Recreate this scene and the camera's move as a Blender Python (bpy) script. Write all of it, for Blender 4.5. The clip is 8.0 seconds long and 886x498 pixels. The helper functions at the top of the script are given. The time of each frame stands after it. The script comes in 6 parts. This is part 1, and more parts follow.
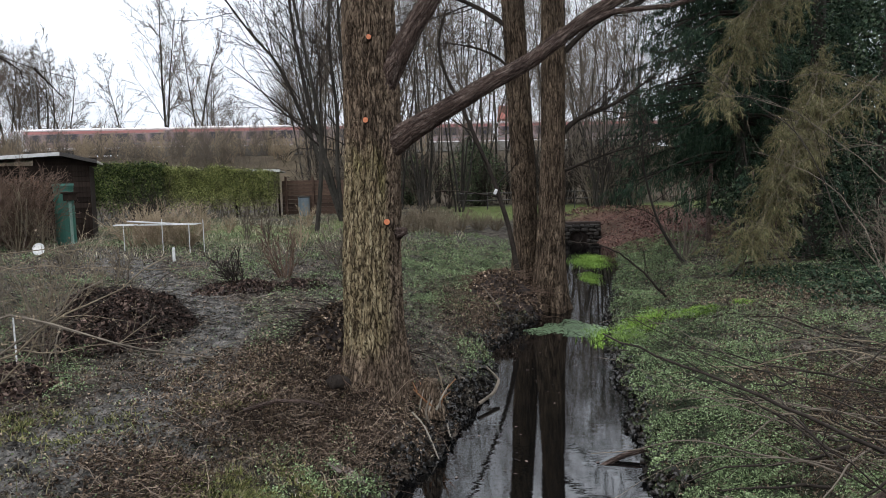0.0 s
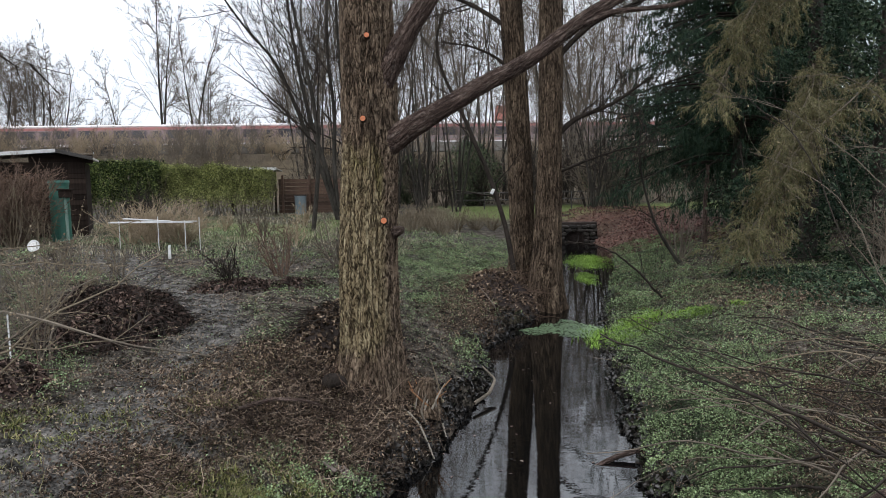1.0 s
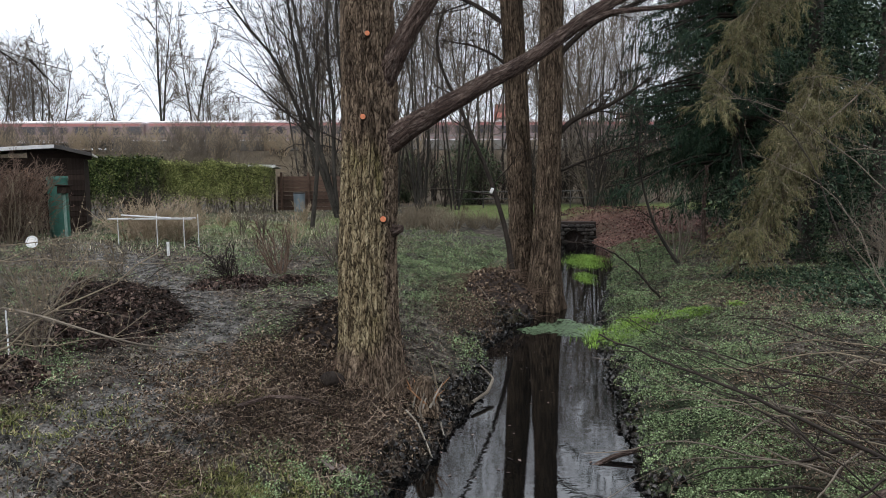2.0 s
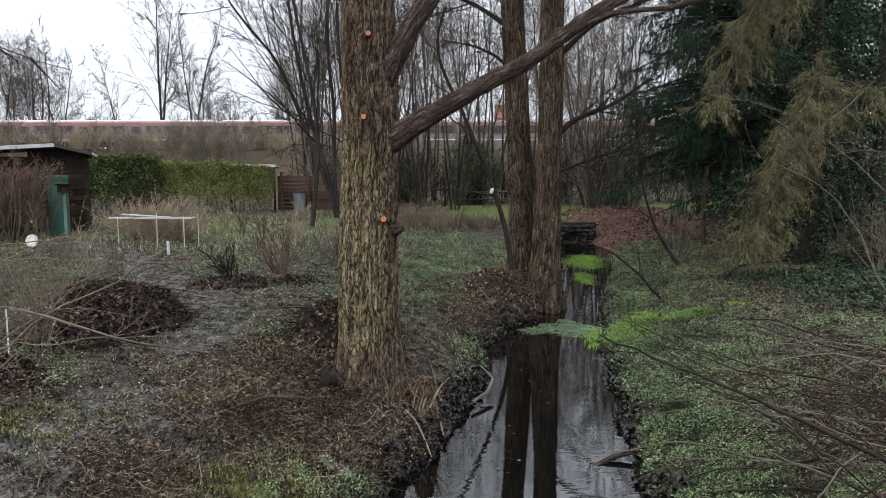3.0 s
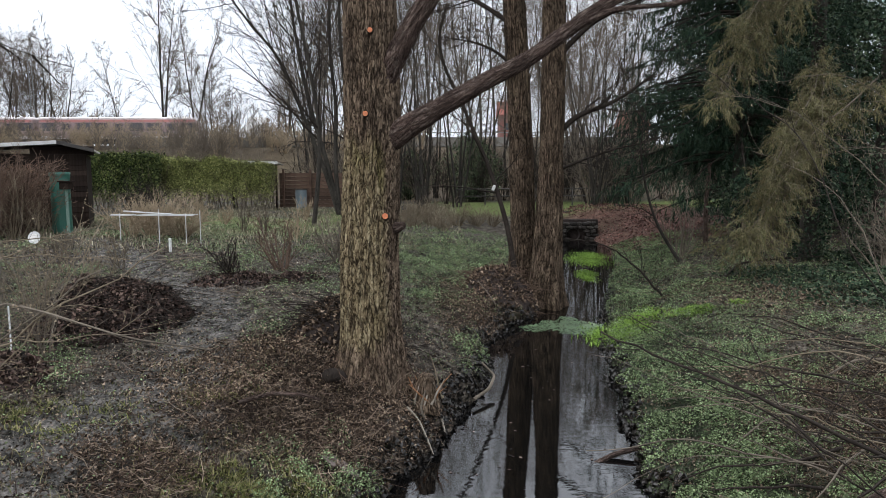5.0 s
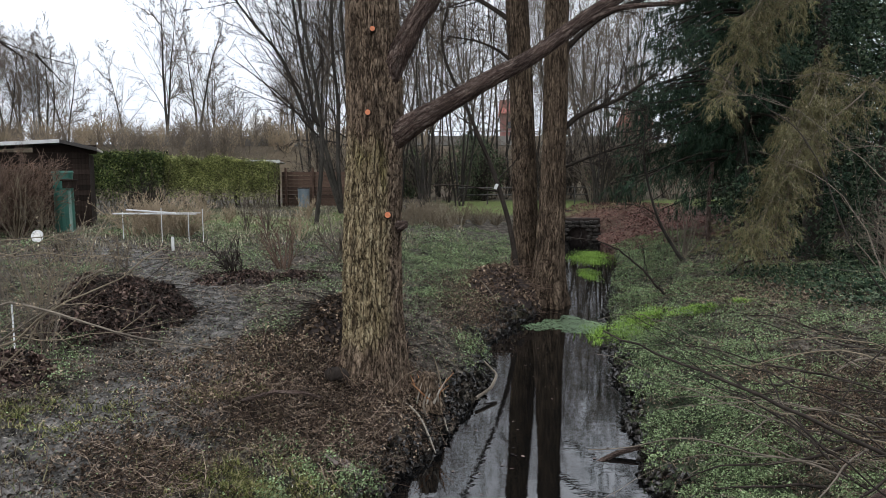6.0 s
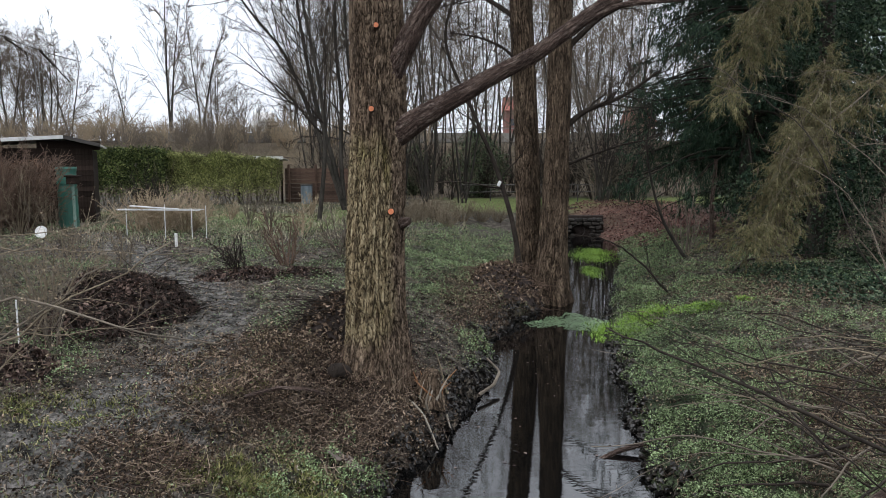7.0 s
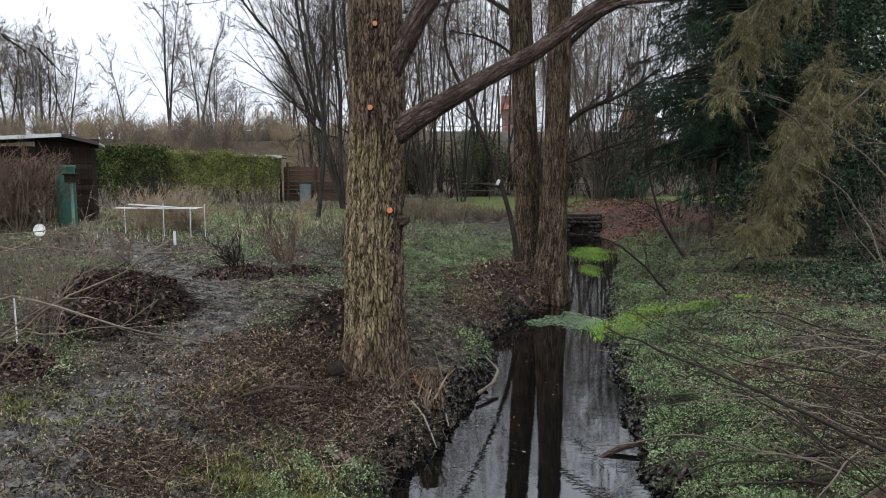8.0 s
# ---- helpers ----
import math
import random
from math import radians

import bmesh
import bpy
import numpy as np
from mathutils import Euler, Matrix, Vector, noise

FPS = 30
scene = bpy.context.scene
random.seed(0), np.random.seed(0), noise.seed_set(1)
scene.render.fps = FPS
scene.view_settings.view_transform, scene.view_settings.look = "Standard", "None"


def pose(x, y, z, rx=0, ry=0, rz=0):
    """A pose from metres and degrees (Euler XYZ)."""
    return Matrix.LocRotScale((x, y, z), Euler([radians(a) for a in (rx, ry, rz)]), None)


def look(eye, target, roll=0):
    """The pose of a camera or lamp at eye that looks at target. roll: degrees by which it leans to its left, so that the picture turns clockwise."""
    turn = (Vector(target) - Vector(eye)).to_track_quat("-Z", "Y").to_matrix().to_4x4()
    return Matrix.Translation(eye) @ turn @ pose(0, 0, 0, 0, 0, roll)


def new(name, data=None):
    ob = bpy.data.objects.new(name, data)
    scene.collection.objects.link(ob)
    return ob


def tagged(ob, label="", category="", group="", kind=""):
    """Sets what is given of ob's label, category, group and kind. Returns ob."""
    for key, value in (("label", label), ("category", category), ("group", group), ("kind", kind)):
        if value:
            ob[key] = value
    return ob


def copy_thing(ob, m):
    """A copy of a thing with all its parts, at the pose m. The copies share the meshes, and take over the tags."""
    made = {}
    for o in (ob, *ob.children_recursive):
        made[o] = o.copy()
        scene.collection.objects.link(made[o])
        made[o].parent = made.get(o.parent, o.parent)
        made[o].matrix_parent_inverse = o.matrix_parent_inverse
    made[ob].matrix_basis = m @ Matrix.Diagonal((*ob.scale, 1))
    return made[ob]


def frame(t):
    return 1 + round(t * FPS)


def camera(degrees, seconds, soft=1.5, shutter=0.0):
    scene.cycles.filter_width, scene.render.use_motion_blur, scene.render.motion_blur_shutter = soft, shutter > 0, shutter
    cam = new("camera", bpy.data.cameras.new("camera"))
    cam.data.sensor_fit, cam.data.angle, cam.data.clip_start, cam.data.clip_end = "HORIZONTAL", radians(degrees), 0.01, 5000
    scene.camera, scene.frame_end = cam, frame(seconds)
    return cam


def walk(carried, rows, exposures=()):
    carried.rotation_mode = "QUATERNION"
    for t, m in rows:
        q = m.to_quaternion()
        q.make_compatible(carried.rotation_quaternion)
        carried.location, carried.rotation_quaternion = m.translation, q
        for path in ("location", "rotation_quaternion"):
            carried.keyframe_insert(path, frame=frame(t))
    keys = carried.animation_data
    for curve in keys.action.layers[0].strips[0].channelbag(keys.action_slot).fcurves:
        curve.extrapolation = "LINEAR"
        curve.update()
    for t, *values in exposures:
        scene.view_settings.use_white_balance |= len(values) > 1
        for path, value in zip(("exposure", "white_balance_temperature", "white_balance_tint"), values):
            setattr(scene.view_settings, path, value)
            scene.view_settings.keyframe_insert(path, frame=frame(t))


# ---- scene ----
# ---------------------------------------------------------------- camera
EYE_Z = 1.55          # eye above the garden soil (garden soil is z = 0)


def held(dx, dy, dz, yaw, pitch, roll):
    eye = Vector((dx, dy, EYE_Z + dz))
    a, b = radians(yaw), radians(pitch)
    way = Vector((math.sin(a) * math.cos(b), math.cos(a) * math.cos(b), -math.sin(b)))
    return look(eye, eye + 10 * way, roll)


cam = camera(66.3, 8.0, soft=0.6, shutter=0.5)
walk(cam, [
    (0.0, held(0.0112, -0.0062, 0.0002, -0.377, 5.891, -1.038)),
    (0.5, held(0.0120, -0.0059, -0.0019, -0.173, 5.797, -0.917)),
    (1.0, held(0.0085, 0.0013, -0.0039, -0.072, 5.932, -0.648)),
    (1.5, held(0.0058, 0.0018, -0.0014, 0.003, 6.064, -0.407)),
    (3.0, held(-0.0020, -0.0020, 0.0000, 0.078, 6.057, -0.056)),
    (3.5, held(-0.0021, -0.0019, 0.0002, 0.073, 6.130, -0.035)),
    (4.0, held(-0.0027, -0.0012, -0.0003, 0.071, 6.139, 0.008)),
    (4.5, held(0.0000, 0.0000, 0.0000, 0.000, 6.228, 0.000)),
    (6.0, held(-0.0015, 0.0006, 0.0005, -0.274, 6.411, -0.044)),
    (6.5, held(-0.0036, -0.0002, 0.0001, -0.408, 6.513, 0.077)),
    (7.0, held(-0.0050, 0.0000, -0.0012, -0.501, 6.663, 0.101)),
    (7.5, held(-0.0026, 0.0005, 0.0006, -0.497, 6.724, 0.135)),
    (8.0, held(-0.0040, 0.0017, 0.0002, -0.407, 6.786, 0.159)),
])

# ---------------------------------------------------------------- light: overcast winter day
world = bpy.data.worlds.new("overcast_sky")
scene.world = world
world.use_nodes = True
wn, wl = world.node_tree.nodes, world.node_tree.links
wn.clear()
sky = wn.new("ShaderNodeTexSky")
sky.sky_type = "NISHITA"
sky.sun_disc = False
sky.sun_elevation, sky.sun_rotation = radians(38), radians(-150)
sky.air_density, sky.dust_density, sky.ozone_density = 1.0, 4.0, 1.0
grey = wn.new("ShaderNodeHueSaturation")
grey.inputs["Saturation"].default_value = 0.12
veil = wn.new("ShaderNodeMixRGB")          # the closed cloud layer
veil.inputs["Fac"].default_value = 0.9
veil.inputs["Color2"].default_value = (6.1, 6.5, 7.2, 1)
back = wn.new("ShaderNodeBackground")
back.inputs["Strength"].default_value = 0.175
wout = wn.new("ShaderNodeOutputWorld")
wl.new(sky.outputs[0], grey.inputs["Color"])
wl.new(grey.outputs[0], veil.inputs["Color1"])
dome = wn.new("ShaderNodeTexCoord")         # an overcast dome: the zenith three times as bright as the horizon
rise = wn.new("ShaderNodeSeparateXYZ")
climb = wn.new("ShaderNodeMath")
climb.operation, climb.use_clamp = "MULTIPLY_ADD", False
climb.inputs[1].default_value, climb.inputs[2].default_value = 2.0, 1.0
limit = wn.new("ShaderNodeMath")
limit.operation = "MAXIMUM"
limit.inputs[1].default_value = 0.35
bright = wn.new("ShaderNodeMixRGB")
bright.blend_type = "MULTIPLY"
bright.inputs["Fac"].default_value = 1.0
wl.new(dome.outputs["Generated"], rise.inputs[0])
wl.new(rise.outputs["Z"], climb.inputs[0])
wl.new(climb.outputs[0], limit.inputs[0])
wl.new(veil.outputs[0], bright.inputs["Color1"])
wl.new(limit.outputs[0], bright.inputs["Color2"])
wl.new(bright.outputs[0], back.inputs["Color"])
wl.new(back.outputs[0], wout.inputs["Surface"])

sun = new("sun", bpy.data.lights.new("sun", "SUN"))
sun.data.energy, sun.data.angle, sun.data.color = 0.8, radians(30), (1.0, 0.97, 0.92)
sun.matrix_world = look((-9, -3, 15), (0, 6, 0))
scene.view_settings.exposure = -0.16
# ---------------------------------------------------------------- tools
def rng_of(seed):
    return np.random.default_rng(seed)


def unit(v):
    return v / np.maximum(np.linalg.norm(v, axis=-1, keepdims=True), 1e-9)


_lat = rng_of(5).random((64, 64, 64))


def vnoise(x, y, z=0.0):
    """Smooth value noise, 0 to 1, on arrays."""
    x, y, z = np.broadcast_arrays(np.asarray(x, float), np.asarray(y, float), np.asarray(z, float))
    i, j, k = np.floor(x).astype(int), np.floor(y).astype(int), np.floor(z).astype(int)
    u, v, w = x - i, y - j, z - k
    u, v, w = u * u * (3 - 2 * u), v * v * (3 - 2 * v), w * w * (3 - 2 * w)
    out = 0
    for a in (0, 1):
        for b in (0, 1):
            for c in (0, 1):
                out = out + _lat[(i + a) % 64, (j + b) % 64, (k + c) % 64] * (u if a else 1 - u) * (v if b else 1 - v) * (w if c else 1 - w)
    return out


def fbm(x, y, z=0.0, octaves=3):
    s, amp, tot = 0, 1.0, 0.0
    for o in range(octaves):
        f = 2.03 ** o
        s, tot, amp = s + amp * vnoise(x * f + 17 * o, y * f + 9 * o, z * f), tot + amp, amp * 0.5
    return s / tot


def sstep(a, b, x):
    t = np.clip((x - a) / (b - a), 0, 1)
    return t * t * (3 - 2 * t)


def mesh_of(name, V, F, smooth=True, attrs=None):
    """A mesh from a vertex array and a list of face arrays (n x 3 or n x 4)."""
    me = bpy.data.meshes.new(name)
    V = np.asarray(V, np.float32)
    F = [np.asarray(f, np.int32) for f in (F if isinstance(F, list) else [F]) if len(f)]
    loops = np.concatenate([f.ravel() for f in F])
    sizes = np.concatenate([np.full(len(f), f.shape[1], np.int32) for f in F])
    me.vertices.add(len(V))
    me.vertices.foreach_set("co", V.ravel())
    me.loops.add(len(loops))
    me.loops.foreach_set("vertex_index", loops)
    me.polygons.add(len(sizes))
    me.polygons.foreach_set("loop_start", np.concatenate([[0], np.cumsum(sizes)[:-1]]).astype(np.int32))
    if smooth:
        me.polygons.foreach_set("use_smooth", np.ones(len(sizes), bool))
    for key, val in (attrs or {}).items():
        val = np.asarray(val, np.float32)
        vec = val.size == 3 * len(V)
        a = me.attributes.new(key, "FLOAT_VECTOR" if vec else "FLOAT", "POINT")
        a.data.foreach_set("vector" if vec else "value", val.ravel())
    me.update(calc_edges=True)
    return me


def part(name, data, material, parent=None, label=""):
    """Links a mesh or a bmesh as ONE object, under a thing or a part."""
    if isinstance(data, bmesh.types.BMesh):
        me = bpy.data.meshes.new(name)
        data.to_mesh(me)
        data.free()
        data = me
    if not data.materials:
        data.materials.append(material)
    ob = new(name, data)
    if parent is not None:
        ob.parent = parent
    if label:
        ob["label"] = label
    return ob


def thing(name, label, category, group="", at=(0, 0, 0), rz=0.0):
    ob = new(name)
    ob.matrix_basis = pose(*at, 0, 0, rz)
    return tagged(ob, label, category, group)


def box_bm(bm, size, at, bevel=0.0, rot=None):
    """A bevelled box, centred at a place."""
    m = Matrix.Translation(at) @ (rot if rot is not None else Matrix.Identity(4)) @ Matrix.Diagonal((*size, 1))
    geo = bmesh.ops.create_cube(bm, size=1.0, matrix=m)
    if bevel:
        es = list({e for v in geo["verts"] for e in v.link_edges})
        bmesh.ops.bevel(bm, geom=es, offset=bevel, segments=1, affect="EDGES", profile=0.5)
    return bm


def box(size, at, bevel=0.0, rot=None):
    return box_bm(bmesh.new(), size, at, bevel, rot)


def tube_arrays(levels):
    """Rings round batches of lines: levels is a list of (points m x n x 3, radii m x n, sides)."""
    Vs, Fs, base = [], [], 0
    for P, R, sides in levels:
        m, n, _ = P.shape
        if m == 0:
            continue
        T = unit(np.gradient(P, axis=1))
        mean = np.abs(T.mean(axis=1))
        ref = np.zeros((m, 3))
        ref[np.arange(m), mean.argmin(axis=1)] = 1
        N = unit(np.cross(T, ref[:, None, :]))
        B = np.cross(T, N)
        a = np.arange(sides) * 2 * np.pi / sides
        ring = P[:, :, None] + R[:, :, None, None] * (np.cos(a)[None, None, :, None] * N[:, :, None] + np.sin(a)[None, None, :, None] * B[:, :, None])
        Vs.append(ring.reshape(-1, 3))
        i, j, k = np.meshgrid(np.arange(m), np.arange(n - 1), np.arange(sides), indexing="ij")
        at = lambda jj, kk: base + (i * n + jj) * sides + kk % sides
        Fs.append(np.stack([at(j, k), at(j, k + 1), at(j + 1, k + 1), at(j + 1, k)], -1).reshape(-1, 4))
        if sides > 3:      # close the tip
            tip = base + (np.arange(m) * n + n - 1) * sides
            Fs.append(np.stack([tip[:, None] + np.arange(1, sides - 1)[None] * 0, tip[:, None] + np.arange(1, sides - 1)[None], tip[:, None] + np.arange(2, sides)[None]], -1).reshape(-1, 3))
        base += m * n * sides
    return np.concatenate(Vs), Fs


def tubes(name, levels, smooth=True):
    V, F = tube_arrays(levels)
    return mesh_of(name, V, F, smooth)


def grow(rng, P0, D0, L, R, n, wander=0.1, lift=0.0, tip=0.25):
    """Lines that start at P0 along D0, wander, and rise (lift > 0) or droop."""
    m = len(P0)
    P, D = np.zeros((m, n, 3)), unit(np.asarray(D0, float))
    P[:, 0] = P0
    step = (L / (n - 1))[:, None]
    for k in range(1, n):
        D = D + rng.normal(0, wander, (m, 3))
        D[:, 2] += lift
        D = unit(D)
        P[:, k] = P[:, k - 1] + D * step
    s = np.linspace(0, 1, n)[None]
    return P, R[:, None] * (1 - (1 - tip) * s ** 0.9)


def sprout(rng, P, R, k, t0, t1, angle, spread, lenfac, radfac, rmin):
    """Starts for k side shoots on each line: places, ways, lengths, radii."""
    m, n, _ = P.shape
    T = unit(np.gradient(P, axis=1))
    L = np.linalg.norm(np.diff(P, axis=1), axis=2).sum(axis=1)
    t = t0 + (t1 - t0) * (np.arange(k)[None] + rng.random((m, k))) / k
    x = t * (n - 1)
    i = np.clip(x.astype(int), 0, n - 2)
    w = (x - i)[..., None]
    row = np.arange(m)[:, None]
    pos = P[row, i] * (1 - w) + P[row, i + 1] * w
    tan = unit(T[row, i] * (1 - w) + T[row, i + 1] * w)
    rad = R[row, i] * (1 - w[..., 0]) + R[row, i + 1] * w[..., 0]
    side = unit(np.cross(tan, rng.normal(0, 1, (m, k, 3))))
    a = np.radians(angle + spread * rng.normal(0, 1, (m, k)))[..., None]
    way = np.cos(a) * tan + np.sin(a) * side
    ln = L[:, None] * lenfac * (1.15 - 0.65 * t) * rng.uniform(0.6, 1.25, (m, k))
    r = np.maximum(rad * radfac * rng.uniform(0.7, 1.0, (m, k)), rmin)
    return pos.reshape(-1, 3), way.reshape(-1, 3), ln.ravel(), r.ravel()


def leaves(rng, C, size, flat=0.5, aspect=0.6, fold=0.25):
    """Small folded leaves (two quads each) at the centres C. flat: 1 lies, 0 stands anyhow."""
    m = len(C)
    nrm = unit(rng.normal(0, 1, (m, 3)) * (1 - flat) + np.array([0, 0, 1.0]) * flat)
    a = unit(np.cross(nrm, rng.normal(0, 1, (m, 3))))
    b = np.cross(nrm, a)
    s = (size * rng.uniform(0.6, 1.3, m))[:, None]
    w = s * aspect * 0.5
    up = nrm * s * fold * rng.uniform(0.2, 1.2, (m, 1))
    pts = np.stack([C - a * s * 0.5, C - a * s * 0.1 + b * w + up, C + a * s * 0.5, C - a * s * 0.1 - b * w + up], 1)
    f = np.arange(m)[:, None] * 4
    return pts.reshape(-1, 3), [np.concatenate([f + np.array([0, 1, 2]), f + np.array([0, 2, 3])])]


def join(*vf):
    Vs, Fs, base = [], [], 0
    for V, F in vf:
        Vs.append(V)
        Fs += [f + base for f in F]
        base += len(V)
    return np.concatenate(Vs), Fs


# ---------------------------------------------------------------- materials
def base_mat(name, rough=0.85, metal=0.0):
    m = bpy.data.materials.new(name)
    m.use_nodes = True
    nt = m.node_tree
    b = nt.nodes["Principled BSDF"]
    b.inputs["Roughness"].default_value = rough
    b.inputs["Metallic"].default_value = metal
    if rough > 0.7:
        b.inputs["Specular IOR Level"].default_value = 0.05
    return m, nt, b


def ramp(nt, fac, stops):
    r = nt.nodes.new("ShaderNodeValToRGB")
    while len(r.color_ramp.elements) < len(stops):
        r.color_ramp.elements.new(0.5)
    for e, (p, c) in zip(r.color_ramp.elements, stops):
        e.position, e.color = p, (*c, 1)
    nt.links.new(fac, r.inputs["Fac"])
    return r.outputs["Color"]


def noise_tex(nt, scale, detail=4.0, stretch=(1, 1, 1), space="Object", rough=0.6):
    co = nt.nodes.new("ShaderNodeTexCoord")
    mp = nt.nodes.new("ShaderNodeMapping")
    mp.inputs["Scale"].default_value = stretch
    tx = nt.nodes.new("ShaderNodeTexNoise")
    tx.inputs["Scale"].default_value, tx.inputs["Detail"].default_value, tx.inputs["Roughness"].default_value = scale, detail, rough
    nt.links.new(co.outputs[space], mp.inputs["Vector"])
    nt.links.new(mp.outputs[0], tx.inputs["Vector"])
    return tx.outputs["Fac"]


def mix(nt, fac, a, b, mode="MIX"):
    n = nt.nodes.new("ShaderNodeMixRGB")
    n.blend_type = mode
    for sock, val in ((n.inputs["Fac"], fac), (n.inputs["Color1"], a), (n.inputs["Color2"], b)):
        if isinstance(val, bpy.types.NodeSocket):
            nt.links.new(val, sock)
        elif isinstance(val, (int, float)):
            sock.default_value = val
        else:
            sock.default_value = (*val, 1)
    return n.outputs[0]


def bumped(nt, b, height, strength, dist=0.02):
    n = nt.nodes.new("ShaderNodeBump")
    n.inputs["Strength"].default_value, n.inputs["Distance"].default_value = strength, dist
    nt.links.new(height, n.inputs["Height"])
    nt.links.new(n.outputs[0], b.inputs["Normal"])


def grainy(name, a, b2, scale=6.0, fine=40.0, rough=0.85, bump=0.4, stretch=(1, 1, 1), c=None, dist=0.01, metal=0.0, random_by=""):
    """Two-scale noise between two or three colours, with bump. random_by: 'island' or 'object' shifts the tone from piece to piece."""
    m, nt, b = base_mat(name, rough, metal)
    big, small = noise_tex(nt, scale, 3, stretch), noise_tex(nt, fine, 5, stretch)
    fac = mix(nt, 0.45, big, small)
    stops = [(0.33, a), (0.66, b2)] if c is None else [(0.3, a), (0.5, b2), (0.7, c)]
    col = ramp(nt, fac, stops)
    if random_by:
        g = nt.nodes.new("ShaderNodeNewGeometry" if random_by == "island" else "ShaderNodeObjectInfo")
        rv = g.outputs["Random Per Island" if random_by == "island" else "Random"]
        tone = ramp(nt, rv, [(0.0, (0.55, 0.55, 0.55)), (1.0, (1.4, 1.35, 1.3))])
        col = mix(nt, 1.0, col, tone, "MULTIPLY")
    nt.links.new(col, b.inputs["Base Color"])
    if bump:
        bumped(nt, b, small, bump, dist)
    return m


def leafy(name, cols, rough=0.6, spec=0.07):
    """Leaves: each island takes its own tone from the given colours."""
    m, nt, b = base_mat(name, rough)
    g = nt.nodes.new("ShaderNodeNewGeometry")
    n = len(cols)
    col = ramp(nt, g.outputs["Random Per Island"], [(i / max(n - 1, 1), c) for i, c in enumerate(cols)])
    big = noise_tex(nt, 1.3, 2)
    col = mix(nt, 1.0, col, ramp(nt, big, [(0.3, (0.6, 0.6, 0.6)), (0.7, (1.35, 1.35, 1.35))]), "MULTIPLY")
    nt.links.new(col, b.inputs["Base Color"])
    b.inputs["Specular IOR Level"].default_value = spec
    return m
# ---------------------------------------------------------------- ground, stream
WATER_Z = -0.65
EDGE_Y = [-30, 0.0, 4.5, 5.25, 5.8, 6.2, 6.65, 7.25, 8.45, 9.0, 9.7, 10.5, 11.9, 13.8, 16.2, 19.4, 22.5, 40]
EDGE_L = [-1.2, -0.9, -0.38, -0.10, 0.07, 0.20, 0.44, 0.53, 0.50, 0.68, 0.95, 1.40, 1.92, 2.34, 2.76, 3.30, 3.92, 5.0]
EDGE_R = [0.9, 1.1, 1.40, 1.48, 1.58, 1.68, 1.76, 1.82, 2.03, 2.14, 2.30, 2.48, 2.86, 3.35, 4.05, 4.75, 5.05, 6.0]
PATH_X = [-2.35, -2.17, -2.10, -2.12, -2.57, -3.60, -5.60, -6.8, -9.0]
PATH_Y = [1.0, 3.58, 4.33, 5.64, 7.44, 9.3, 12.0, 13.8, 16.5]


def banks(y):
    return np.interp(y, EDGE_Y, EDGE_L), np.interp(y, EDGE_Y, EDGE_R)


def height(x, y):
    """Height of the soil: garden, two banks, stream bed, far path, railway bank."""
    x, y = np.asarray(x, float), np.asarray(y, float)
    xl, xr = banks(y)
    jag = 0.16 * (fbm(x * 1.7, y * 1.7, 3.0) - 0.5) + 0.24 * (fbm(x * 5.5, y * 5.5, 13.0, 2) - 0.5)
    xl, xr = xl + jag, xr + 0.8 * jag
    sl, sr = xl - x, x - xr
    wl = np.interp(y, [0, 6, 9, 12, 20], [1.5, 1.5, 2.0, 2.8, 3.4])
    left = -0.70 + 0.10 * np.clip(sl / 0.15, 0, 1) + 0.60 * np.clip(sl / wl, 0, 1) ** 0.75
    right = -0.70 + 0.08 * np.clip(sr / 0.15, 0, 1) + 0.48 * (1 - np.exp(-np.maximum(sr, 0) / 1.5)) + 0.035 * np.clip(sr, 0, 14)
    bed = -0.70 - 0.30 * np.clip(np.minimum(-sl, -sr) / 0.4, 0, 1)
    z = np.where(sl > 0, left, np.where(sr > 0, right, bed))
    # a knoll of roots and soil round the big tree
    z = z + 0.10 * np.exp(-((x + 0.63) ** 2 + (y - 5.75) ** 2) / 0.35)
    # beyond the culvert the banks close into a level verge
    z = np.where(y > 22.4, z + (np.maximum(z, 0.0) - z) * sstep(22.7, 25.4, y), z)
    z = np.where((y > 15) & (x > 3), z + 0.30 * sstep(20, 25, y) * sstep(4, 6, x) * (1 - sstep(27, 33, y)), z)
    # railway bank
    z = z + (4.95 - np.minimum(z, 0)) * sstep(70, 87, y) - 2.5 * sstep(115, 160, y)
    rough = sstep(-0.62, -0.45, z) * (1 - sstep(60, 70, y))
    z = z + rough * (0.10 * (fbm(x * 0.9, y * 0.9, 1.0) - 0.5) + 0.07 * (fbm(x * 4.5, y * 4.5, 7.0) - 0.5) * (1 - sstep(14, 30, y)))
    near = (1 - sstep(9, 14, y))
    z = z + rough * near * 0.075 * (fbm(x * 15, y * 15, 5.0, 2) - 0.5)
    return z - 0.025 * path_at(x, y)


def spot(x, y):
    return float(height(np.array([x]), np.array([y]))[0])


def path_at(x, y):
    px = np.interp(y, PATH_Y, PATH_X)
    half = np.interp(y, [1, 4, 6, 9, 14], [0.75, 0.65, 0.36, 0.32, 0.45])
    slope = np.interp(y, [0, 6, 8, 10, 16], [1.0, 1.0, 0.75, 0.7, 0.75])
    d = np.abs(x - px) * slope + 0.25 * (fbm(x * 2.2, y * 2.2, 2.0) - 0.5)
    return (1 - sstep(half * 0.6, half * 1.25, d)) * (1 - sstep(15.5, 17, y))


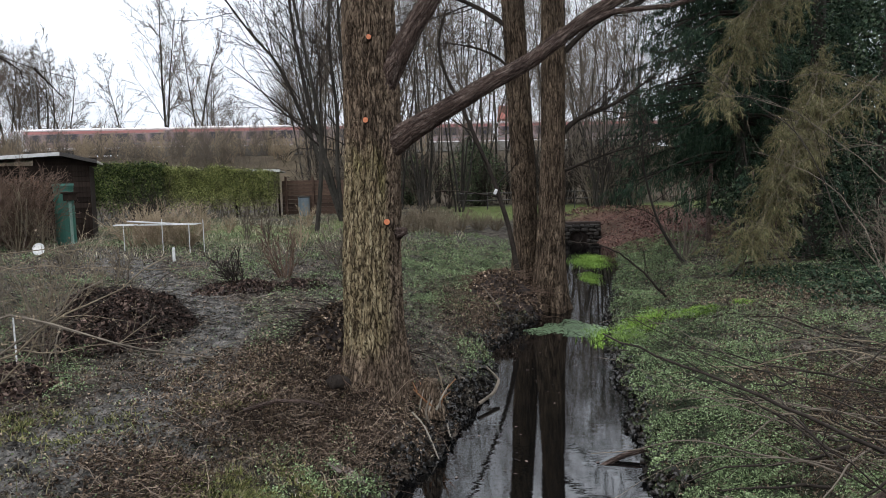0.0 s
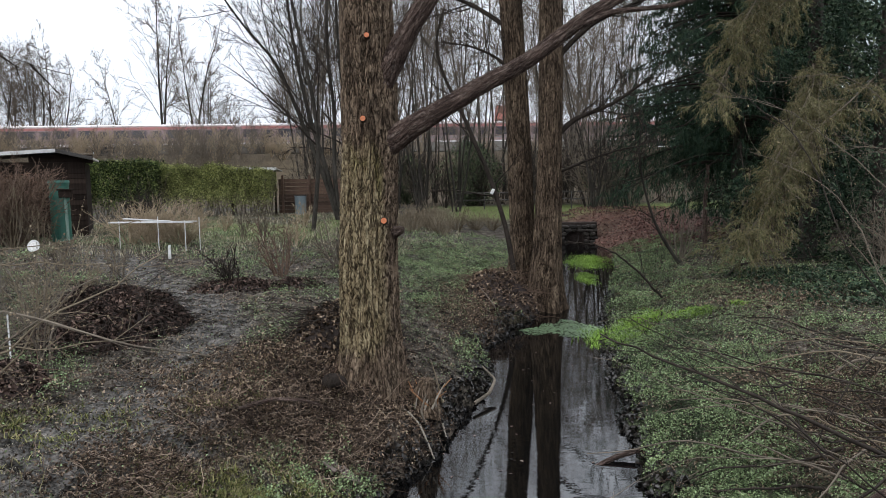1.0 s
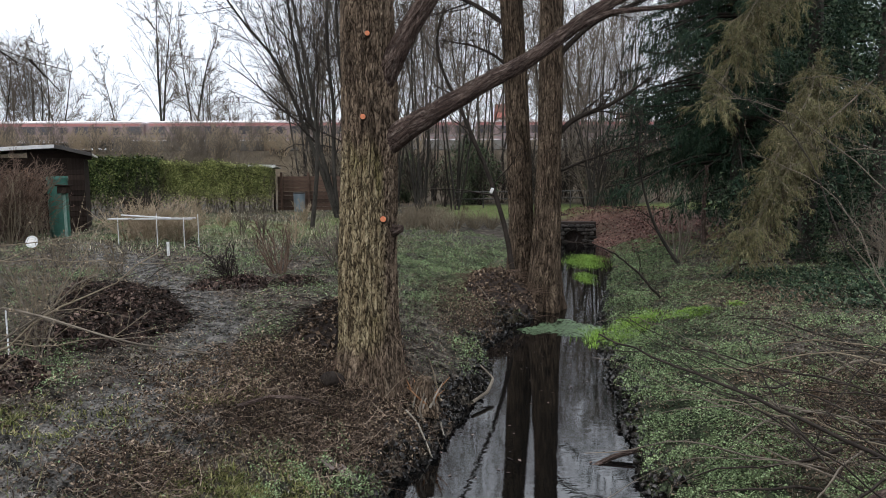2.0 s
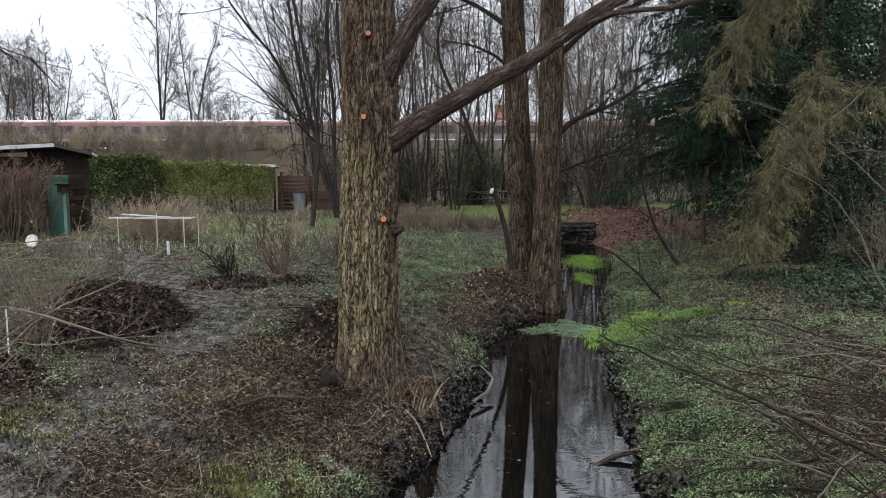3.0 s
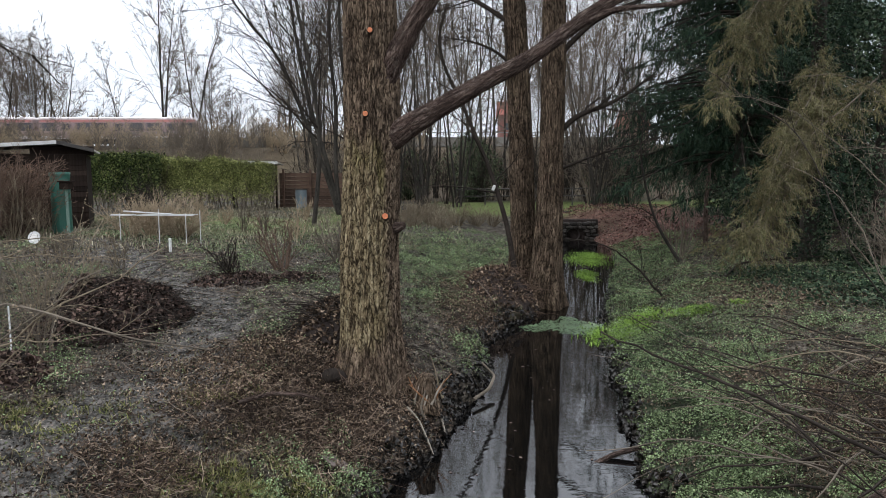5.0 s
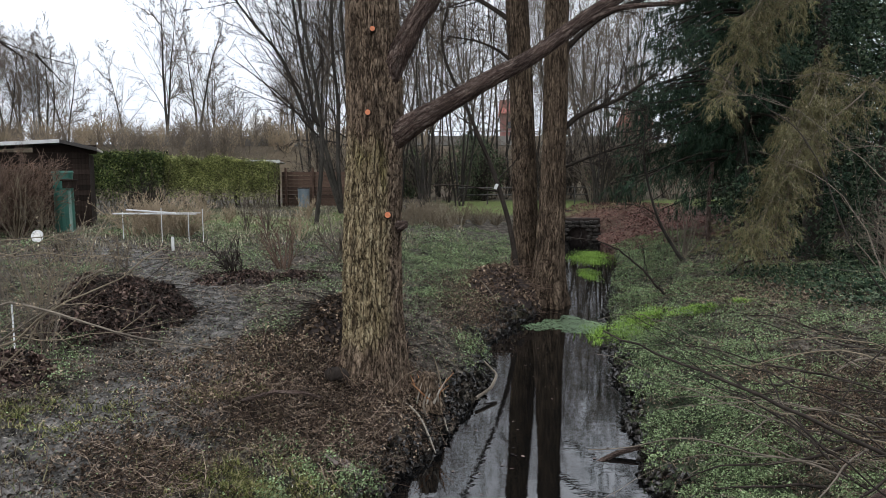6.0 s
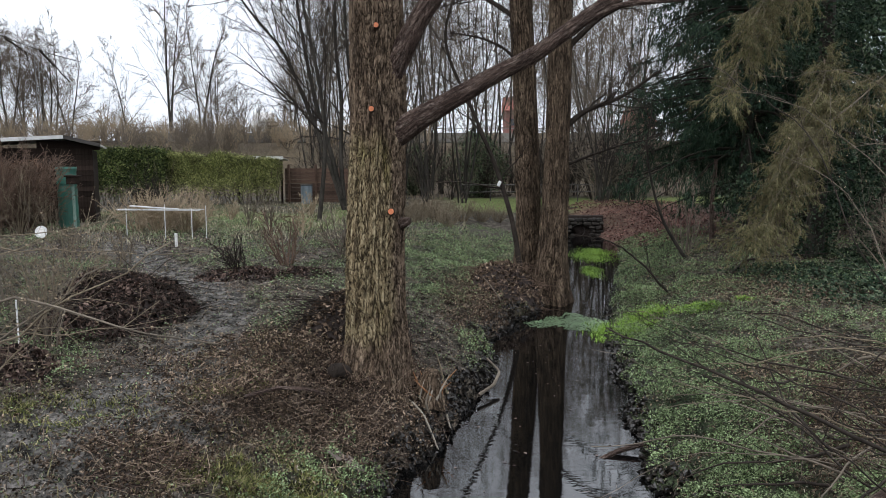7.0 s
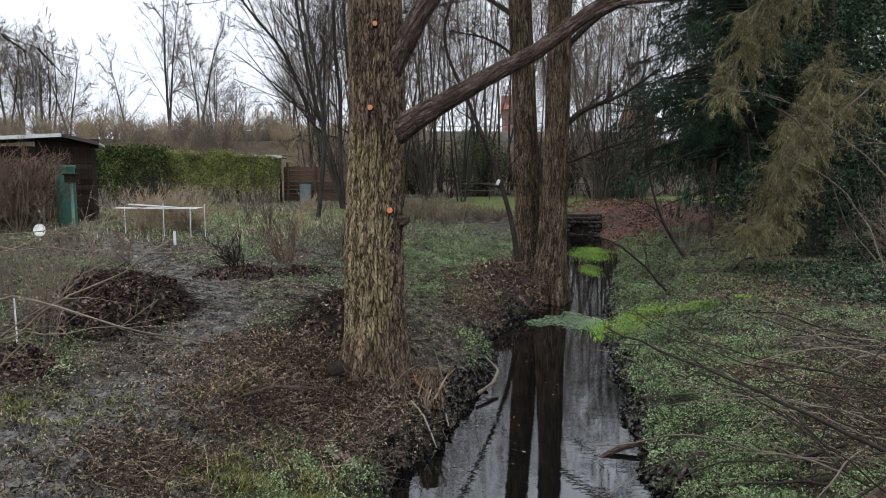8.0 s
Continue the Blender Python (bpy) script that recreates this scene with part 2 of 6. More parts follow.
def litter_at(x, y):
    n = 0.7 * (fbm(x * 1.3, y * 1.3, 4.0) - 0.5)
    a = np.exp(-(((x + 1.15) / 1.15) ** 2 + ((y - 5.3) / 1.15) ** 2))
    b = np.exp(-(((x - 0.55) / 0.75) ** 2 + ((y - 9.7) / 1.5) ** 2))
    c = np.exp(-(((x - 3.4) / 1.1) ** 2 + ((y - 4.4) / 1.6) ** 2))
    d = np.exp(-(((x + 1.75) / 0.42) ** 2 + ((y - 3.75) / 0.5) ** 2))
    e = 0.5 * np.exp(-(((x - 5.0) / 1.7) ** 2 + ((y - 9.6) / 1.9) ** 2))
    return np.clip(1.5 * np.maximum.reduce([a, b, 0.9 * c, 0.6 * d, e]) + n - 0.25, 0, 1)


def green_at(x, y):
    xl, xr = banks(y)
    n = fbm(x * 1.1, y * 1.1, 9.0) - 0.5
    sr = x - xr
    right = (sr > -0.1) * np.interp(sr, [0, 0.5, 1.3, 3.0, 6], [0.7, 1.0, 0.62, 0.14, 0.10])
    strip = np.exp(-(((x + 0.42) / 0.5) ** 2 + ((y - 4.2) / 0.6) ** 2))
    slope = np.exp(-(((x - 0.2 - 0.12 * (y - 13)) / 1.3) ** 2 + ((y - 13.5) / 4.2) ** 2))
    mid = 0.9 * np.exp(-(((x - 0.55) / 0.5) ** 2 + ((y - 7.9) / 0.9) ** 2))
    lawn = 0.26 * (x < xl - 1.2) * (y > 4.5)
    return np.clip(np.maximum.reduce([right, strip, 1.15 * slope, mid, lawn]) + 1.3 * n - 0.9 * path_at(x, y), 0, 1) * np.where((x < xl - 1.6) & (y > 5.5), 0.55, 1.0)


def graded(lo, hi, step, end_lo, end_hi, f):
    core = list(np.arange(lo, hi, step))
    up, s = [core[-1]], step
    while up[-1] < end_hi:
        s *= f
        up.append(up[-1] + s)
    dn, s = [core[0]], step
    while dn[-1] > end_lo:
        s *= f
        dn.append(dn[-1] - s)
    return np.array(dn[:0:-1] + core + up[1:])


def soil_material():
    m, nt, b = base_mat("soil", 0.95)

    def attr(k):
        a = nt.nodes.new("ShaderNodeAttribute")
        a.attribute_name = k
        return a.outputs["Fac"]

    big, mid, fine = noise_tex(nt, 0.8, 3), noise_tex(nt, 6, 5), noise_tex(nt, 42, 6, rough=0.7)
    f2 = mix(nt, 0.5, mid, fine)
    # near-black low stops paint the small shadows between crumbs and leaves
    earth = ramp(nt, f2, [(0.40, (0.004, 0.003, 0.003)), (0.5, (0.040, 0.033, 0.027)), (0.60, (0.13, 0.112, 0.092)), (0.70, (0.24, 0.215, 0.18))])
    mud = ramp(nt, f2, [(0.41, (0.007, 0.006, 0.005)), (0.5, (0.058, 0.055, 0.050)), (0.62, (0.155, 0.141, 0.130)), (0.72, (0.26, 0.24, 0.22))])
    leaf = ramp(nt, f2, [(0.38, (0.005, 0.004, 0.003)), (0.5, (0.033, 0.024, 0.018)), (0.66, (0.14, 0.102, 0.076))])
    # kept dark as painted shade in the gaps between ivy leaves
    moss = ramp(nt, f2, [(0.40, (0.004, 0.005, 0.003)), (0.53, (0.024, 0.032, 0.017)), (0.70, (0.10, 0.13, 0.068))])
    far = ramp(nt, mix(nt, 0.5, big, mid), [(0.35, (0.030, 0.024, 0.016)), (0.65, (0.085, 0.066, 0.044))])
    red = ramp(nt, f2, [(0.3, (0.03, 0.016, 0.013)), (0.55, (0.10, 0.052, 0.042)), (0.72, (0.20, 0.12, 0.095))])
    grass = ramp(nt, f2, [(0.36, (0.024, 0.028, 0.010)), (0.52, (0.085, 0.105, 0.036)), (0.68, (0.19, 0.22, 0.085))])
    col = mix(nt, attr("green"), earth, moss)
    col = mix(nt, attr("litter"), col, leaf)
    col = mix(nt, attr("trodden"), col, mud)
    col = mix(nt, attr("beech"), col, red)
    col = mix(nt, attr("lawn"), col, grass)
    col = mix(nt, attr("scrub"), col, far)
    nt.links.new(col, b.inputs["Base Color"])
    bumped(nt, b, f2, 0.9, 0.03)
    return m


def build_ground():
    gx = graded(-4.5, 5.5, 0.065, -420, 420, 1.055)
    gy = graded(2.8, 11.0, 0.06, -60, 700, 1.05)
    X, Y = np.meshgrid(gx, gy)
    Zs = height(X, Y)
    nx, ny = len(gx), len(gy)
    i, j = np.meshgrid(np.arange(nx - 1), np.arange(ny - 1))
    a = (j * nx + i).ravel()
    F = np.stack([a, a + 1, a + nx + 1, a + nx], -1)
    wob = fbm(X * 0.35, Y * 0.35, 6.0)
    beech = sstep(3.8, 5.0, X - 0.0 * Y) * sstep(15.0, 17.5, Y + 3 * (wob - 0.5)) * (1 - sstep(27, 31, Y)) * sstep(0.30, 0.5, wob + 0.12) * (1 - sstep(7.5, 10.0, X)) * sstep(17.0, 20.0, Y) * 0.75
    lawn = np.maximum(sstep(24.5, 26.5, Y) * (1 - sstep(36, 40, Y)) * sstep(-1.5, 0.5, X + 2 * (wob - 0.5)),
                      0.75 * sstep(16, 19, Y + 4 * (wob - 0.5)) * (1 - sstep(29, 31, Y)) * (1 - sstep(-3.0, -2.0, X)) * sstep(0.35, 0.6, wob))
    att = {"green": green_at(X, Y), "litter": litter_at(X, Y), "trodden": path_at(X, Y), "beech": beech, "lawn": lawn,
           "scrub": sstep(36, 44, Y)}
    me = mesh_of("ground", np.stack([X, Y, Zs], -1).reshape(-1, 3), F, True, att)
    tagged(part("ground", me, soil_material()), "bare winter soil with muddy trodden path and leaf litter", "ground", kind="structure")


def build_water():
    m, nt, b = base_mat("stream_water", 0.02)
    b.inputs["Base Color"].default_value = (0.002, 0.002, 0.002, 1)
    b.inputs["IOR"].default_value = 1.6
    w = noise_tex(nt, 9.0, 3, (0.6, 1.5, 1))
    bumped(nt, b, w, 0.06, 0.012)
    x = np.linspace(-4, 9, 40)
    y = np.linspace(-30, 22.4, 120)
    X, Y = np.meshgrid(x, y)
    V = np.stack([X, Y, np.full_like(X, WATER_Z)], -1).reshape(-1, 3)
    i, j = np.meshgrid(np.arange(39), np.arange(119))
    a = (j * 40 + i).ravel()
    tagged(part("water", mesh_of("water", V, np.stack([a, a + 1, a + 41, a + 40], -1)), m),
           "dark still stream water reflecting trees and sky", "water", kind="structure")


build_ground()
build_water()
# ---------------------------------------------------------------- bark and wood
def bark_material(name, crack, plate, crust, scale=1.0, fissure=1.0, zones=False):
    """Furrowed bark: interlaced long fissures, scaly plates, streaks; zones adds the old willow's pale and mossy
    patches, with light from the left painted in.
    """
    m, nt, b = base_mat(name, 0.9)
    grain = nt.nodes.new("ShaderNodeAttribute")
    grain.attribute_name = "grain"
    ridge = nt.nodes.new("ShaderNodeAttribute")
    ridge.attribute_name = "ridge"

    def field(freq, tall, detail, shift, rough=0.6):
        mp = nt.nodes.new("ShaderNodeMapping")
        mp.inputs["Scale"].default_value = (1, 1, tall)
        mp.inputs["Location"].default_value = (shift, 2 * shift, shift)
        tx = nt.nodes.new("ShaderNodeTexNoise")
        tx.inputs["Scale"].default_value, tx.inputs["Detail"].default_value, tx.inputs["Roughness"].default_value = freq * scale, detail, rough
        tx.inputs["Distortion"].default_value = 0.35
        nt.links.new(grain.outputs["Vector"], mp.inputs["Vector"])
        nt.links.new(mp.outputs[0], tx.inputs["Vector"])
        return tx.outputs["Fac"]

    def math_node(op, a, c):
        n = nt.nodes.new("ShaderNodeMath")
        n.operation = op
        nt.links.new(a, n.inputs[0])
        if isinstance(c, bpy.types.NodeSocket):
            nt.links.new(c, n.inputs[1])
        else:
            n.inputs[1].default_value = c
        return n.outputs[0]

    def furrow(freq, tall, shift, wide):
        d = math_node("ABSOLUTE", math_node("SUBTRACT", field(freq, tall, 3, shift, 0.5), 0.5), 0.0)
        return ramp(nt, d, [(0.0, (0, 0, 0)), (0.3 * wide, (0.35, 0.35, 0.35)), (wide, (1, 1, 1))])

    fis = mix(nt, 1.0, furrow(19, 0.16, 1.7, 0.036), furrow(38, 0.30, 5.1, 0.026), "MULTIPLY")
    fis = mix(nt, fissure, (1, 1, 1), fis)
    fis = mix(nt, 1.0, fis, ramp(nt, ridge.outputs["Fac"], [(0.0, (0.6, 0.6, 0.6)), (0.4, (1, 1, 1))]), "MULTIPLY")
    scaly, streak, mid = field(75, 0.45, 5, 3.3, 0.7), field(38, 0.10, 4, 7.7), field(7, 0.5, 4, 9.1)
    tone = mix(nt, 0.5, scaly, streak)
    col = ramp(nt, tone, [(0.36, tuple(0.45 * c for c in plate)), (0.5, plate), (0.64, crust)])
    col = mix(nt, 1.0, col, ramp(nt, mid, [(0.32, (0.62, 0.60, 0.58)), (0.68, (1.35, 1.30, 1.25))]), "MULTIPLY")
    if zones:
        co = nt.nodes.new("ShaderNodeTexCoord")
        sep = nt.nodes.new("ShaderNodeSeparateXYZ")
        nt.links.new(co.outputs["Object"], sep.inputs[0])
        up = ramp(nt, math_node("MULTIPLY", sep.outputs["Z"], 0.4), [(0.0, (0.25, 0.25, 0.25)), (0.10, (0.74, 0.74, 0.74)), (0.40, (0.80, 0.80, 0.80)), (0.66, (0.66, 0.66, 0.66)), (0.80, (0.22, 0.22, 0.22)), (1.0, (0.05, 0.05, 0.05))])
        # paints the lit left and shaded right of the trunk into the patches
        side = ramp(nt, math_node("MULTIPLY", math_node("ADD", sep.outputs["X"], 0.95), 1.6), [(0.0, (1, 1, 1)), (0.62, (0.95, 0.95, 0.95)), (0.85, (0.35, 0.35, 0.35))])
        worn_lit = mix(nt, 0.55, field(5, 0.28, 5, 4.4, 0.65), mix(nt, 1.0, up, side, "MULTIPLY"))
        mask = ramp(nt, worn_lit, [(0.40, (0, 0, 0)), (0.54, (1, 1, 1))])
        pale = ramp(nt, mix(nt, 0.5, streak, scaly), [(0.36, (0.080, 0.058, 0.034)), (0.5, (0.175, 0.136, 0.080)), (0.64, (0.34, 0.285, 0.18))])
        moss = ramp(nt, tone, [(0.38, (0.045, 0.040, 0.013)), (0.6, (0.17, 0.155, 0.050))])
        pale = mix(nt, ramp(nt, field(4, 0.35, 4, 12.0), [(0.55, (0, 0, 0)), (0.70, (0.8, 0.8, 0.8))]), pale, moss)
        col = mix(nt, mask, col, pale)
    col = mix(nt, fis, crack, col)
    nt.links.new(col, b.inputs["Base Color"])
    bumped(nt, b, mix(nt, 0.3, fis, scaly), 1.0, 0.03 / scale)
    return m


def smooth_line(pts, n):
    """A smooth line through a few control points."""
    p = np.asarray(pts, float)
    t = np.concatenate([[0], np.cumsum(np.linalg.norm(np.diff(p, axis=0), axis=1))])
    q = np.linspace(0, t[-1], n)
    out = np.stack([np.interp(q, t, p[:, k]) for k in range(3)], -1)
    for _ in range(max(2, n // (2 * len(p)))):
        out[1:-1] = 0.25 * out[:-2] + 0.5 * out[1:-1] + 0.25 * out[2:]
    return out


def bark_limb(name, pts, radii, sides, n, depth, freq, seed, flare=0.0, lobes=5, decay=0.34):
    """A limb with furrowed bark: long plates between cracks, knotty swellings, root flare at its start."""
    P = smooth_line(pts, n)
    s = np.linspace(0, 1, n)
    R = np.interp(s, np.linspace(0, 1, len(radii)), radii)
    T = unit(np.gradient(P, axis=0))
    ref = np.array([0, 1.0, 0]) if abs(T.mean(axis=0)[1]) < 0.8 else np.array([1.0, 0, 0])
    N = unit(np.cross(T, ref))
    B = np.cross(T, N)
    arc = np.concatenate([[0], np.cumsum(np.linalg.norm(np.diff(P, axis=0), axis=1))])[:, None]
    a = (np.arange(sides) * 2 * np.pi / sides)[None]
    r0 = R.mean()
    cx, cy = np.cos(a) * r0 * freq, np.sin(a) * r0 * freq
    twist = arc * freq * 0.17
    wx, wz = 0.8 * (fbm(cx * 0.7, cy * 0.7, twist * 1.5, 2) - 0.5), 1.2 * (fbm(cx * 0.9 + 5, cy * 0.9, twist * 2.2, 2) - 0.5)
    n1 = fbm(cx * 0.6 + seed + wx, cy * 0.6 + 3 + wx, twist + wz, 3)
    n2 = fbm(cx * 1.6 + 9, cy * 1.6 + seed, twist * 3.2, 2)
    q = n1 * 8.0
    crack = np.exp(-(np.abs(q - np.round(q)) / 0.13) ** 2) + 0.5 * np.exp(-((n2 - 0.5) / 0.04) ** 2)
    ridge = np.clip(1.05 - crack, 0, 1) * (0.55 + 0.9 * n2)
    ridge = np.clip(ridge, 0, 1)
    lump = fbm(np.cos(a) * 1.3 + seed, np.sin(a) * 1.3, arc * 1.4, 2) - 0.5
    fl = flare * np.exp(-arc / decay) * (1 + 0.55 * np.sin(lobes * a + seed) + 0.3 * np.sin((lobes + 2) * a + 2 * seed))
    rr = R[:, None] * (1 + 0.16 * lump + fl) + depth * (ridge - 1) + 0.25 * depth * (n2 - 0.5)
    ring = P[:, None] + rr[..., None] * (np.cos(a)[..., None] * N[:, None] + np.sin(a)[..., None] * B[:, None])
    i, j = np.meshgrid(np.arange(n - 1), np.arange(sides), indexing="ij")
    F = np.stack([i * sides + j, i * sides + (j + 1) % sides, (i + 1) * sides + (j + 1) % sides, (i + 1) * sides + j], -1).reshape(-1, 4)
    k = np.arange(1, sides - 1)
    e = (n - 1) * sides
    cap = np.stack([np.full_like(k, e), e + k, e + k + 1], -1)
    return mesh_of(name, ring.reshape(-1, 3), [F, cap], True, {"ridge": np.broadcast_to(ridge, rr.shape), "grain": np.stack(np.broadcast_arrays(np.cos(a) * r0 + seed, np.sin(a) * r0, arc), -1)})


BARK_MAIN = bark_material("willow_bark", (0.018, 0.013, 0.010), (0.115, 0.086, 0.062), (0.25, 0.198, 0.148), fissure=0.82, zones=True)
BARK_LIMB = bark_material("limb_bark", (0.014, 0.009, 0.008), (0.075, 0.054, 0.046), (0.18, 0.150, 0.135), 1.7, 0.75)
BARK_TWIN = bark_material("alder_bark", (0.010, 0.007, 0.005), (0.080, 0.060, 0.043), (0.19, 0.148, 0.108), 0.8, 0.9)
BARK_FAR = grainy("grey_bark", (0.013, 0.012, 0.010), (0.054, 0.048, 0.041), 3, 30, 0.9, 0.5, (1, 1, 0.3))
TWIG = grainy("twig_bark", (0.060, 0.050, 0.040), (0.155, 0.130, 0.102), 4, 40, 0.85, 0.2)
TWIG_DARK = grainy("dark_twig_bark", (0.010, 0.008, 0.007), (0.042, 0.034, 0.028), 4, 40, 0.85, 0.2)
TWIG_MID = grainy("grey_twig_bark", (0.075, 0.060, 0.042), (0.19, 0.155, 0.11), 4, 40, 0.85, 0.2)
TWIG_RED = grainy("reddish_twig_bark", (0.052, 0.034, 0.025), (0.14, 0.097, 0.072), 4, 40, 0.8, 0.2)
TWIG_PALE = grainy("pale_twig_bark", (0.15, 0.115, 0.075), (0.34, 0.27, 0.19), 4, 40, 0.85, 0.2)
CUT_WOOD = grainy("fresh_cut_wood", (0.36, 0.10, 0.040), (0.52, 0.18, 0.075), 30, 120, 0.7, 0.2)


def disc_cut(name, at, normal, r, parent):
    """A sawn branch stub: a short collar with a pale ringed face."""
    bm = bmesh.new()
    m = Matrix.Translation(at) @ Vector(normal).to_track_quat("Z", "Y").to_matrix().to_4x4()
    bmesh.ops.create_cone(bm, cap_ends=True, segments=18, radius1=r * 1.25, radius2=r, depth=0.05, matrix=m)
    stub = part("branch_stub", bm, BARK_MAIN, parent)
    bm = bmesh.new()
    bmesh.ops.create_cone(bm, cap_ends=True, segments=18, radius1=r * 0.9, radius2=r * 0.86, depth=0.010, matrix=m @ Matrix.Translation((0, 0, 0.028)))
    part(name, bm, CUT_WOOD, stub, "fresh orange sawn face")


def side_twigs(rng, P, R, k, lenf, seg=6, wander=0.12, lift=0.02, second=5, third=0, angle=50, t0=0.25, rmin=0.004, sides=4):
    """Two or three orders of side shoots on lines."""
    p, w, l, r = sprout(rng, P, R, k, t0, 1.0, angle, 14, lenf, 0.5, rmin)
    P1, R1 = grow(rng, p, w, l, r, seg, wander, lift)
    out = [(P1, R1, sides)]
    if second:
        p, w, l, r = sprout(rng, P1, R1, second, 0.2, 1.0, 45, 14, 0.5, 0.55, rmin * 0.7)
        P2, R2 = grow(rng, p, w, l, r, 5, wander * 1.2, lift)
        out.append((P2, R2, 3))
        if third:
            p, w, l, r = sprout(rng, P2, R2, third, 0.2, 1.0, 42, 14, 0.55, 0.6, rmin * 0.6)
            out.append((*grow(rng, p, w, l, r, 4, wander * 1.3, lift), 3))
    return out


def build_main_tree():
    rng = rng_of(11)
    t = thing("large_tree", "thick furrowed trunk with mossy bark and three fresh orange saw cuts", "tree")
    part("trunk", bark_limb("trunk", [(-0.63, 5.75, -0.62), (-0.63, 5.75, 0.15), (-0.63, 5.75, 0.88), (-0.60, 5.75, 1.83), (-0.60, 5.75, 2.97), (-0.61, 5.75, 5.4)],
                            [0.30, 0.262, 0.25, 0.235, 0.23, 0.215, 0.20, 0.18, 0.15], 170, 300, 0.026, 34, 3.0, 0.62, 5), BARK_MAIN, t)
    limb = [(-0.50, 5.72, 1.80), (-0.27, 5.62, 1.95), (0.03, 5.6, 2.12), (0.35, 5.65, 2.31), (0.68, 5.7, 2.48), (0.96, 5.75, 2.68), (1.2, 5.8, 2.86), (1.44, 5.85, 3.01), (2.0, 6.0, 3.32), (2.9, 6.2, 3.9)]
    part("limb", bark_limb("limb", limb, [0.115, 0.080, 0.068, 0.060, 0.054, 0.049, 0.044, 0.036], 64, 170, 0.009, 40, 8.0), BARK_LIMB, t, "smooth reddish-brown slanting limb")
    part("limb", bark_limb("limb", [(1.05, 5.77, 2.75), (1.39, 5.8, 2.9), (1.68, 5.85, 2.94), (1.92, 5.85, 2.96), (2.12, 5.9, 3.02), (2.6, 6.0, 3.2)], [0.045, 0.026, 0.022, 0.02, 0.018, 0.014], 20, 60, 0.004, 30, 4.0), BARK_LIMB, t)
    up = [(-0.56, 5.72, 2.22), (-0.35, 5.62, 2.57), (-0.22, 5.6, 2.79), (-0.09, 5.6, 2.98), (0.21, 5.6, 3.4), (0.5, 5.6, 4.2)]
    part("limb", bark_limb("limb", up, [0.12, 0.088, 0.080, 0.072, 0.065, 0.06], 64, 140, 0.014, 22, 5.0), BARK_LIMB, t)
    for at, r in (((-0.582, 5.52, 2.677), 0.022), ((-0.627, 5.52, 2.03), 0.024), ((-0.477, 5.52, 1.21), 0.027)):
        disc_cut("sawn_face", at, (0.12 * (at[0] + 0.6), -1, 0.05), r, t)
    # knobs and thin shoots on the bark
    part("burl", bark_limb("burl", [(-0.42, 5.66, 1.10), (-0.36, 5.62, 1.12), (-0.33, 5.6, 1.13)], [0.06, 0.05, 0.03], 16, 14, 0.008, 20, 7.0), BARK_LIMB, t)
    # thin shoots leaning on the foot of the trunk
    n = 110
    a = rng.uniform(0, 2 * np.pi, n)
    P0 = np.stack([-0.63 + 0.42 * np.cos(a), 5.75 + 0.42 * np.sin(a), np.zeros(n)], -1)
    P0[:, 2] = height(P0[:, 0], P0[:, 1]) - 0.01
    P, R = grow(rng, P0, np.stack([-0.35 * np.cos(a), -0.35 * np.sin(a), rng.uniform(0.1, 0.6, n)], -1) + rng.normal(0, 0.45, (n, 3)), rng.uniform(0.15, 0.6, n), rng.uniform(0.002, 0.005, n), 9, 0.2, -0.05, 0.5)
    P[..., 2] = np.maximum(P[..., 2], height(P[..., 0], P[..., 1]))
    tagged(part("sucker_shoot", tubes("sucker_shoot", [(P, R, 4)]), TWIG_RED, t, "thin dry shoots round the foot"), kind="stuff")
    for a, ln, r in ((-2.4, 0.35, 0.055), (-1.1, 0.3, 0.06), (-0.35, 0.3, 0.05)):
        q = [(-0.63 + d * math.cos(a + 0.25 * d), 5.75 + d * math.sin(a + 0.25 * d)) for d in (0.12, 0.3, 0.45, 0.3 + ln * 0.5, 0.3 + ln)]
        zz = [0.10, -0.02, -0.01, -0.02, -0.07]
        pts = [(x, y, spot(x, y) + dz) for (x, y), dz in zip(q, zz)]
        part("root", bark_limb("root", pts, [r * 1.6, r * 1.1, r * 0.8, r * 0.45], 24, 50, 0.010, 40, a), BARK_TWIN, t)
    x, y = -0.93, 5.42
    s = thing("root_stub", "dark rotten root stub beside the trunk", "stump")
    part("stub", bark_limb("stub", [(x + 0.10, y + 0.12, spot(x + 0.10, y + 0.12) - 0.02), (x + 0.02, y, spot(x, y) + 0.05), (x - 0.02, y - 0.08, spot(x, y) + 0.07)], [0.075, 0.070, 0.055], 20, 24, 0.012, 30, 6.0), TWIG_DARK, s)
    for px, py in ((-0.78, 4.46), (-0.70, 4.38), (-0.86, 4.40)):
        s = thing("bark_flake", "grey-brown curled flake of fallen bark on the litter", "bark", "bark flakes")
        q = [(px, py, spot(px, py) + 0.02), (px + 0.07, py - 0.04, spot(px + 0.07, py - 0.04) + 0.03), (px + 0.13, py - 0.07, spot(px + 0.13, py - 0.07) + 0.02)]
        me = bark_limb("flake", q, [0.025, 0.042, 0.018], 14, 16, 0.004, 40, px * 3)
        for v in me.vertices:
            v.co.z = spot(v.co.x, v.co.y) + 0.012 + 0.3 * (v.co.z - spot(v.co.x, v.co.y))
        part("flake", me, grainy("grey_bark_flake", (0.07, 0.055, 0.048), (0.17, 0.14, 0.125), 8, 50, 0.9, 0.4), s)
